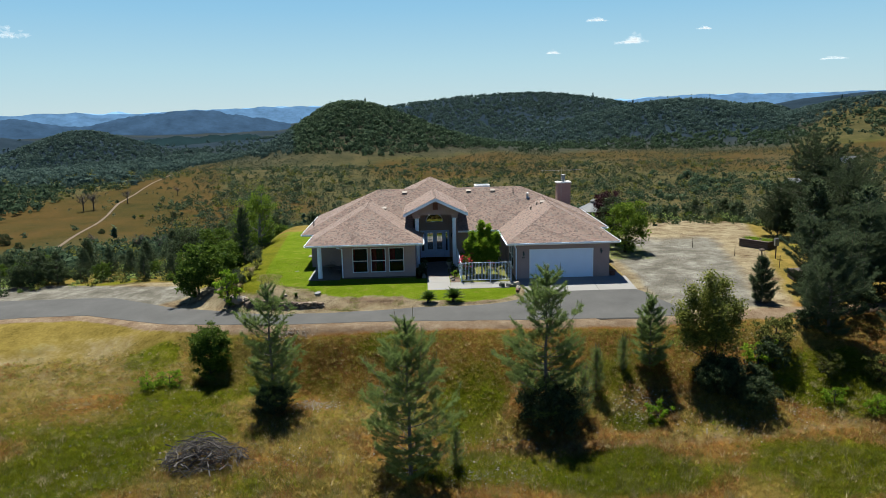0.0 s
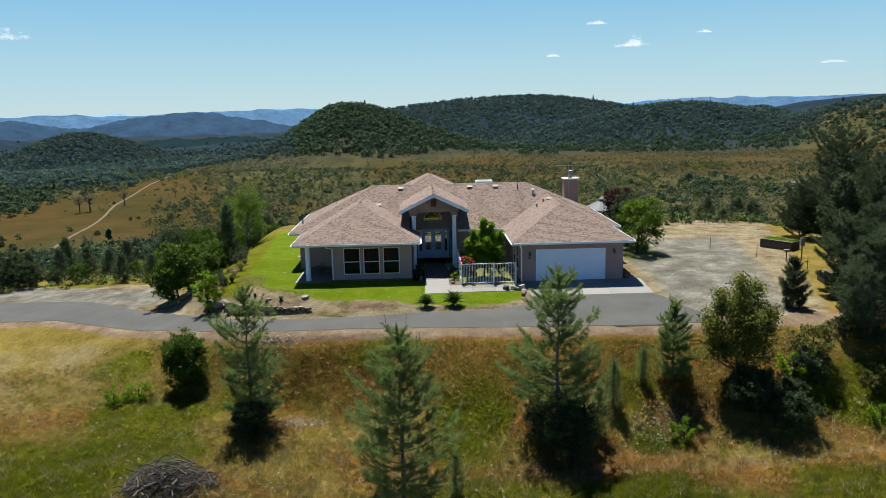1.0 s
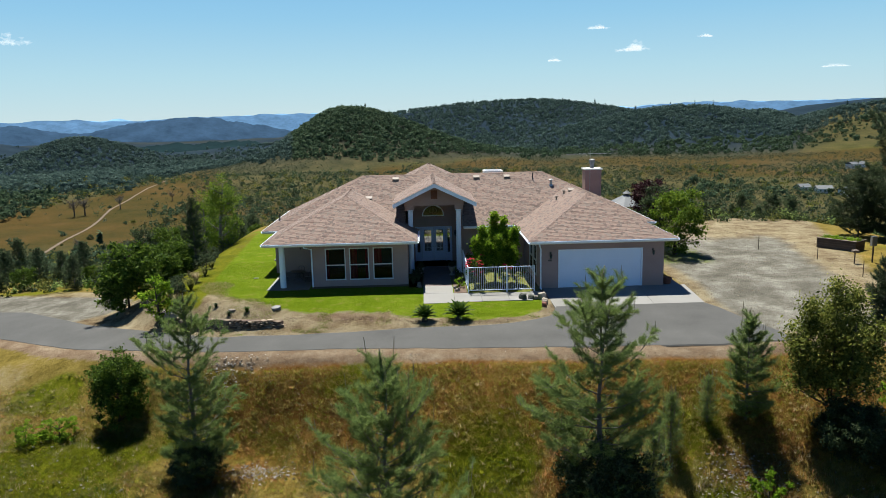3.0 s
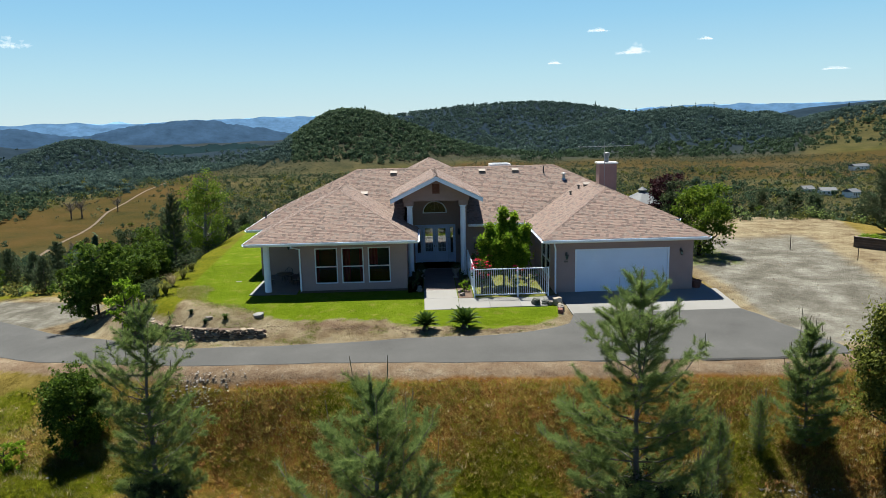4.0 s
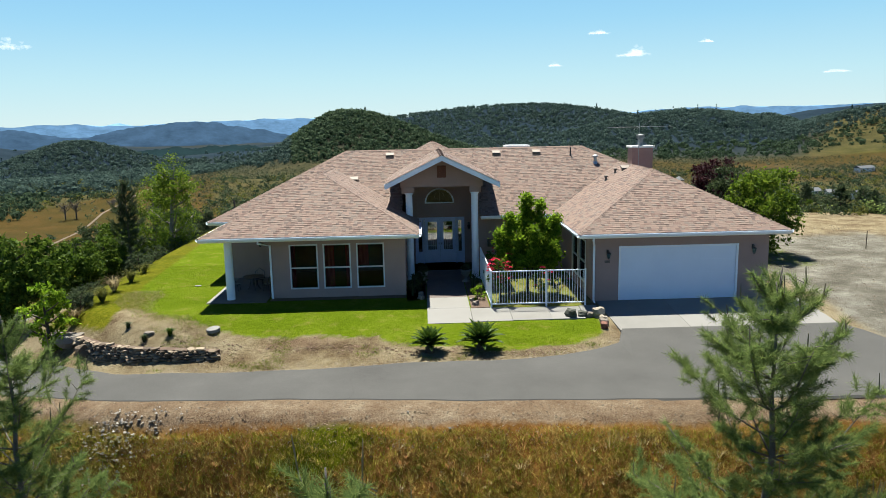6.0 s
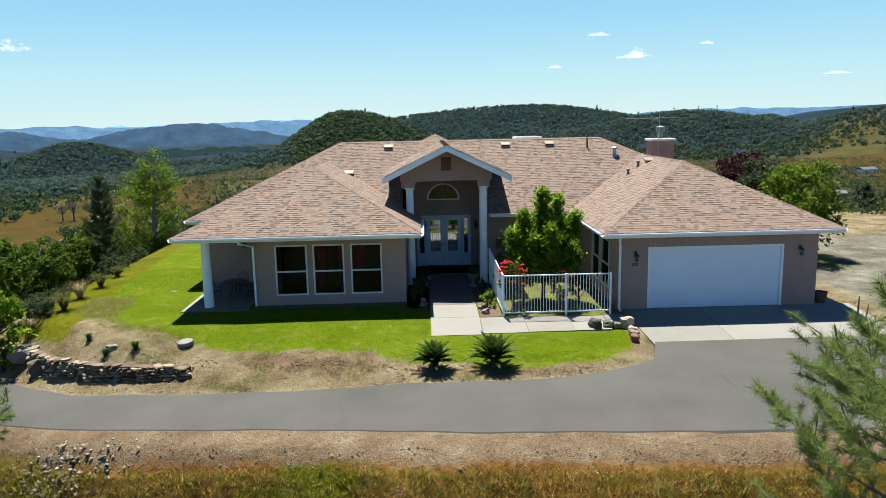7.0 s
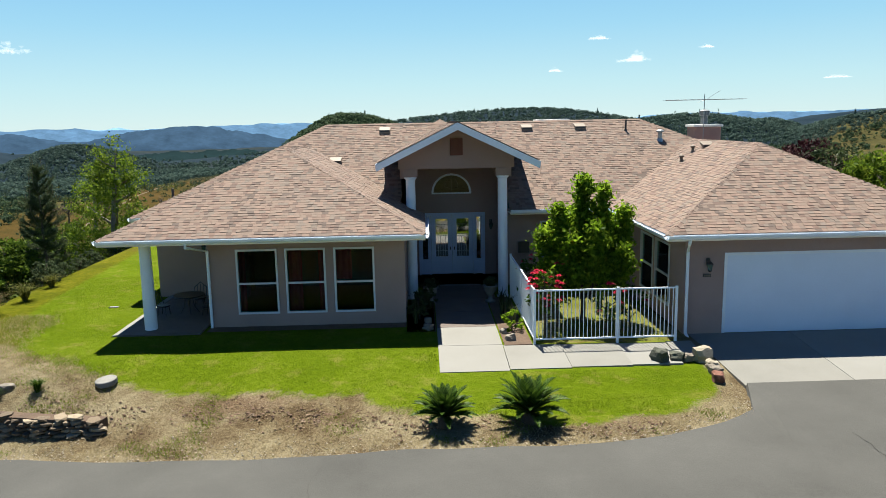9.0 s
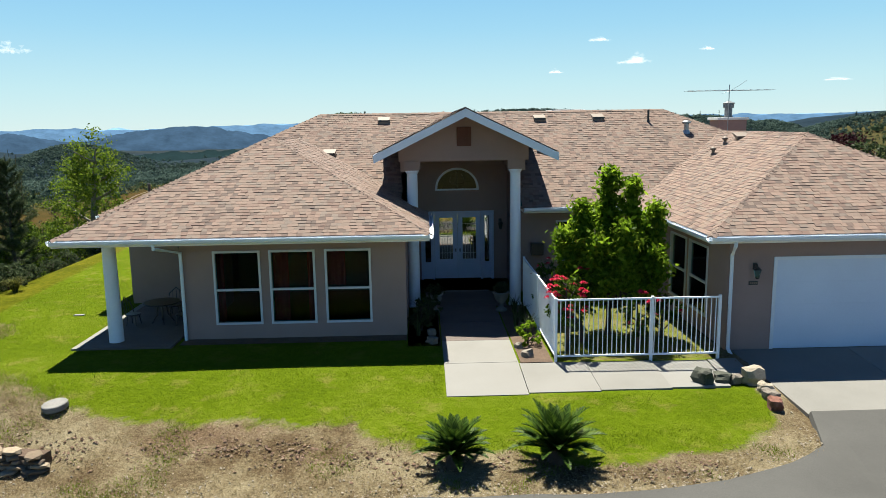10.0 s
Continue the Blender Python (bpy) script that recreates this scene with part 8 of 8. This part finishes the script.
def slope_trees():
    """Single trees that stand on the slopes round the pad."""
    oak = broadleaf("oak_tree", "round dark-green oak on the slope below the house", "oak tree", 7.0, 3.5, 131, M["deep_leaf"], M["bark"], 0.19, 150, 46, 0.01, "slope trees")
    mid = broadleaf("tree", "mid-green leafy tree on the slope below the house", "tree", 6.5, 3.0, 132, M["mid_leaf"], M["bark"], 0.18, 140, 46, 0.01, "slope trees")
    ghost = pine("pine_tree", "grey-green foothill pine on the slope below the house", 9.0, 3.0, 133, M["mid_needle"], 0.40, "slope trees", 0.02, 0.55, 0.6, 13, 0.062)
    oak.matrix_basis = Matrix.Translation((-30, 88, ground_z(-30, 88))) @ Matrix.Scale(0.6, 4)
    mid.matrix_basis = Matrix.Translation((-24, 80, ground_z(-24, 80))) @ Matrix.Scale(0.6, 4)
    ghost.matrix_basis = Matrix.Translation((-38, 78, ground_z(-38, 78))) @ Matrix.Scale(0.45, 4)
    rng = random.Random(17)
    kinds = [oak, mid, ghost, ghost, ghost, mid]
    n = tries = 0
    while n < 170:
        side = rng.random()
        if side < 0.8:
            x, y = (rng.uniform(-95, -16), rng.uniform(64, 190)) if rng.random() < 0.55 else (rng.uniform(-75, -14), rng.uniform(90, 230))
            if x > -22 and y < 74 or x / (y + 5) < -0.72:
                continue
        elif side < 0.84:
            x, y = rng.uniform(-18, 20), rng.uniform(110, 170)
        else:
            x, y = rng.uniform(24, 95), rng.uniform(88, 190)
            if x / (y + 5) > 0.72:
                continue
        if noise.noise(Vector((x * 0.03, y * 0.03, 4))) < -0.12:
            continue
        k = rng.choice(kinds)
        tries += 1
        room = top_limit(x, y) - ground_z(x, y)
        if tries > 4000:
            break
        if room < 2.6:
            continue
        again(k, x, y, rng.uniform(0, 6.28), min(rng.uniform(0.5, 1.1), room / 9.8))
        n += 1
    # the row of bushes and trees along the lower drive
    for i in range(34):
        x = -22 - i * 1.15 + rng.uniform(-0.6, 0.6)
        again(rng.choice((ghost, oak, ghost, mid, ghost)), x, 64.0 + rng.uniform(0, 8) + 0.12 * i, rng.uniform(0, 6), rng.uniform(0.22, 0.38))
    # the belt of oaks between the lawn and the far field
    for i in range(120):
        az = radians(rng.uniform(-19, -7.5))
        y = rng.uniform(100, 260)
        x = math.tan(az) * (y + 5.6)
        room = top_limit(x, y) - ground_z(x, y)
        if room > 2.5:
            again(rng.choice((oak, oak, mid, ghost)), x, y, rng.uniform(0, 6), min(1.2, room / 9.8))
    # single oaks in the far field
    for x, y, s in ((-207, 360, 0.9), (-192, 345, 0.6), (-170, 385, 0.5), (-150, 440, 0.6), (-160, 505, 0.6), (-120, 520, 0.8), (-95, 560, 0.8)):
        again(oak, x, y, x, s)
    # bushes just below the yard's far edge
    for i in range(44):
        x, y = 13.5 + i * 0.62 + rng.uniform(-0.8, 0.8), 74.5 + 16 * rng.random()
        room = 0.6 + 0.05 * (x - 14) - ground_z(x, y)
        again(rng.choice((ghost, oak, mid, ghost)), x, y, rng.uniform(0, 6), min(0.75, max(0.12, room * rng.uniform(0.45, 1.0) / 9.5)))
    # the wooded edge right of the yard
    for i in range(7):
        again(ghost if i % 2 else oak, 34 + rng.uniform(0, 10), 42 + i * 3.0, rng.uniform(0, 6), rng.uniform(0.5, 0.8))


slope_trees()


def bare_tree(x, y, h, seed):
    rng = random.Random(seed)
    th = empty_thing("bare_tree", "leafless grey-brown tree standing in the far field", "bare tree", "bare field trees")
    b = Build()
    b.tube([(0, 0, -0.5), (0.1, 0, h * 0.35), (0, 0, h * 0.6)], [h * 0.035, h * 0.028, h * 0.015], 7)
    part("trunk", b, M["bare_twig"], th)
    b = Build()
    for i in range(26):
        a, k = rng.uniform(0, 6.28), rng.uniform(0.25, 0.6)
        s = Vector((0, 0, h * k))
        e = s + Vector((math.cos(a), math.sin(a), rng.uniform(0.5, 1.2))) * h * rng.uniform(0.2, 0.38)
        b.tube([s, s.lerp(e, 0.5), e], [h * 0.012, h * 0.008, h * 0.003], 4)
        for _ in range(9):
            p = s.lerp(e, rng.uniform(0.4, 1))
            b.tube([p, p + unit(rng) * h * 0.11], [h * 0.004, h * 0.002], 3)
    part("branchwork", b, M["bare_twig"], th)
    th.matrix_basis = Matrix.Translation((x, y, ground_z(x, y)))


for i, (x, y, h) in enumerate(((-226, 490, 13), (-221, 494, 14), (-210, 524, 11), (-186, 560, 9), (-150, 330, 9), (-118, 300, 9), (-106, 290, 8))):
    bare_tree(x, y, h, 500 + i)


def ridge(name, label, dist, az0, az1, profile, material, seed, wob):
    """A far ridge as a long sloping land form; profile gives (azimuth in degrees, height)."""
    b = Build()
    n = 220
    front, crest, back = [], [], []
    for i in range(n + 1):
        az = az0 + (az1 - az0) * i / n
        h = lerp_table(profile, az) + wob * noise.noise(Vector((az * 0.8, seed, 0))) + wob * 0.5 * noise.noise(Vector((az * 2.3, seed, 5))) + wob * 0.22 * noise.noise(Vector((az * 7.0, seed, 2)))
        s, c = math.sin(radians(az + 0.2)), math.cos(radians(az + 0.2))
        front.append((s * (dist - 350), c * (dist - 350), -130))
        crest.append((s * dist, c * dist, h))
        back.append((s * (dist + 120), c * (dist + 120), -130))
    pts = front + crest + back
    m = n + 1
    faces = [(i, i + 1, m + i + 1, m + i) for i in range(n)] + [(m + i, m + i + 1, 2 * m + i + 1, 2 * m + i) for i in range(n)]
    b.add(pts, faces)
    tagged(part(name, b, material, shade=True), label, "backdrop", kind="structure")


def dirt_track():
    """A pale dirt track over the far field."""
    b = Build()
    pts = []
    for i in range(70):
        y = 330 + i * 6.4
        x = lerp_table([(330, -170), (424, -191), (518, -214), (600, -227), (777, -250)], y) + 0.8 * math.sin(y / 31)
        for s in (-0.9, 0.9):
            pts.append((x + s, y, sheet_z(x + s, y) + 0.15))
    b.add(pts, [(2 * i, 2 * i + 1, 2 * i + 3, 2 * i + 2) for i in range(69)])
    tagged(part("dirt_track", b, M["track"]), "pale dirt track running over the far field", "track", kind="structure")


dirt_track()
ridge("backdrop_ridge_near", "wooded hills in the middle distance, painted blue-green with haze", 3000, -42, -10,
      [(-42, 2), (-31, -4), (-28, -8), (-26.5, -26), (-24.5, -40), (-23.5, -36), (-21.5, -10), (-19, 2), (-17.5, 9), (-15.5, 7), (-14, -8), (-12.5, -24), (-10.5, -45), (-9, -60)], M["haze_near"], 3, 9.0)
ridge("backdrop_ridge_low", "low wooded hills beyond the valley, painted blue-green with haze", 1900, -42, -9,
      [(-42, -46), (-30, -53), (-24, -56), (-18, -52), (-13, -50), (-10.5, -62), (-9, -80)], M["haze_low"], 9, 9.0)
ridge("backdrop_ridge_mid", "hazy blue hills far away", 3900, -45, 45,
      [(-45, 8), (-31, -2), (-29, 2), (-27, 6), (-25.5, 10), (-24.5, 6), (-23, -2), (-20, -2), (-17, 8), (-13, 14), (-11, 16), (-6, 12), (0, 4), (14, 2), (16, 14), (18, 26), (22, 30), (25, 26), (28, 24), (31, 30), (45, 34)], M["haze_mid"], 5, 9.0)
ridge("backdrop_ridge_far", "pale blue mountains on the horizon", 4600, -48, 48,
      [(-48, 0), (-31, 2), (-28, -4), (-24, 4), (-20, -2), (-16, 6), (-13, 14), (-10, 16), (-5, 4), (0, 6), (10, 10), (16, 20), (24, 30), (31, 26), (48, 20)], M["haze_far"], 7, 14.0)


def cloud(az, el, wide, high, seed):
    """A small fair-weather puff: a drift of fine flakes, thinning towards its rim."""
    nrng = np.random.RandomState(seed)
    d, n = 4300, 170
    s, c = math.sin(radians(az)), math.cos(radians(az))
    z = 13 + d * math.tan(radians(el))
    lump = nrng.uniform(-0.8, 0.8, 7)
    pick = nrng.randint(0, 7, n)
    u = lump[pick] * wide + nrng.normal(size=n) * wide * 0.20
    k = np.clip(1 - np.abs(u / wide) ** 1.6, 0.12, 1)
    v = np.abs(nrng.normal(size=n)) * high * 0.55 * k - high * 0.15
    w = nrng.normal(size=n) * wide * 0.2
    p = np.stack([s * d + c * u + s * w, c * d - s * u + c * w, z + v], 1)
    a = nrng.uniform(0, 6.28, n)
    r = high * nrng.uniform(0.16, 0.42, n)
    tri = []
    for q in range(3):
        b = a + q * 2.094
        tri.append(p + np.stack([c * np.cos(b) * r * 1.6, -s * np.cos(b) * r * 1.6, np.sin(b) * r], 1))
    tagged(part("cloud", triangles_mesh("cloud", np.stack(tri, 1), M["cloud"]), None), "small white fair-weather cloud", "cloud", "clouds", kind="structure")


cloud(-28.6, 5.0, 210, 36, 1)
cloud(16.0, 4.1, 84, 28, 2)
cloud(13.1, 5.7, 55, 15, 3)
cloud(20.6, 4.8, 36, 13, 4)
cloud(10.0, 3.5, 36, 13, 5)
cloud(29.0, 2.4, 60, 12, 6)


def far_house(x, y, turn, w):
    th = empty_thing("far_house", "small pale house with a low grey roof in the valley", "house", "valley houses")
    part("wall", Build().box(-w, w, -4, 4, -2, 3), M["fascia"], th)
    part("roof", Build().prism([(-w - 0.5, -4.6, 3.0), (-w - 0.5, 0, 5.0), (-w - 0.5, 4.6, 3.0)], (2 * w + 1, 0, 0)), M["grey_roof"], th)
    for i in range(3):
        part("window", Build().box(-w * 0.6 + i * w * 0.6 - 0.6, -w * 0.6 + i * w * 0.6 + 0.6, -4.05, -4.002, 0.9, 2.2), M["black"], th)
    th.matrix_basis = Matrix.Translation((x, y, ground_z(x, y))) @ Matrix.Rotation(turn, 4, "Z")


far_house(417, 709, 0.3, 9)
far_house(280, 515, -0.2, 5)
far_house(290, 503, 0.4, 4)
far_house(272, 528, 0.1, 4)


def scrub():
    """Low brush on the slopes next to the pad, where single bushes cannot be told apart."""
    rng, nrng = random.Random(61), np.random.RandomState(61)
    sets = {"olive_leaf": [], "deep_leaf": [], "needle": []}
    keys = list(sets)
    n = 0
    while n < 3800:
        if rng.random() < 0.5:
            x, y = rng.uniform(12, 62), rng.uniform(72.5, 128)
        else:
            x, y = rng.uniform(-75, -20), rng.uniform(62.5, 128)
            if x > -30 and y < 64:
                continue
        if noise.noise(Vector((x * 0.12, y * 0.12, 31))) < rng.uniform(-0.5, 0.2):
            continue
        r = rng.uniform(0.3, 0.9)
        z = ground_z(x, y)
        for q in range(5):
            d = unit(rng)
            sets[keys[(n * 7 + int(x)) % 3]].append((x + d.x * r * 0.7, y + d.y * r * 0.7, z + r * (0.5 + 0.45 * d.z), r * 0.55))
        n += 1
    for key, label in (("olive_leaf", "olive scrub on the slopes round the pad"), ("deep_leaf", "dark scrub on the slopes round the pad"), ("needle", "grey-green scrub on the slopes round the pad")):
        c = np.array(sets[key], dtype=np.float32)
        tagged(part("scrub", leaf_quads_mesh("scrub", nrng, c[:, :3], c[:, 3], 12, 0.13, M[key], 0.8), None), label, "scrub", kind="stuff")


scrub()


def field_brush():
    """Oaks and brush strewn over the dry valley field, too far off to be told apart."""
    rng, nrng = random.Random(67), np.random.RandomState(67)
    sets = {"far_leaf": [], "olive_leaf": [], "deep_leaf": []}
    n = 0
    while n < 4200:
        y = 170 + 560 * rng.random() ** 1.3
        x = y * rng.uniform(-0.72, 0.66)
        if golden(x, y) > 0.3 and rng.random() < 0.96:
            continue
        if 0.6 * noise.noise(Vector((x * 0.012, y * 0.012, 41))) + 0.5 * noise.noise(Vector((x * 0.05, y * 0.05, 42))) < rng.uniform(-0.35, 0.45):
            continue
        r = rng.uniform(1.0, 2.6) if rng.random() < 0.6 else rng.uniform(2.6, 5.0)
        z = ground_z(x, y)
        k = rng.random()
        key = "far_leaf" if k < 0.6 else "olive_leaf" if k < 0.85 else "deep_leaf"
        for q in range(4):
            d = unit(rng)
            sets[key].append((x + d.x * r * 0.7, y + d.y * r * 0.7, z + r * (0.7 + 0.5 * d.z), r * 0.6))
        n += 1
    for key, label in (("far_leaf", "oaks and brush over the valley field"), ("olive_leaf", "olive brush over the valley field"), ("deep_leaf", "dark brush over the valley field")):
        c = np.array(sets[key], dtype=np.float32)
        tagged(part("field_brush", leaf_quads_mesh("field_brush", nrng, c[:, :3], c[:, 3], 12, 0.75, M[key], 0.8), None), label, "brush", kind="stuff")


field_brush()
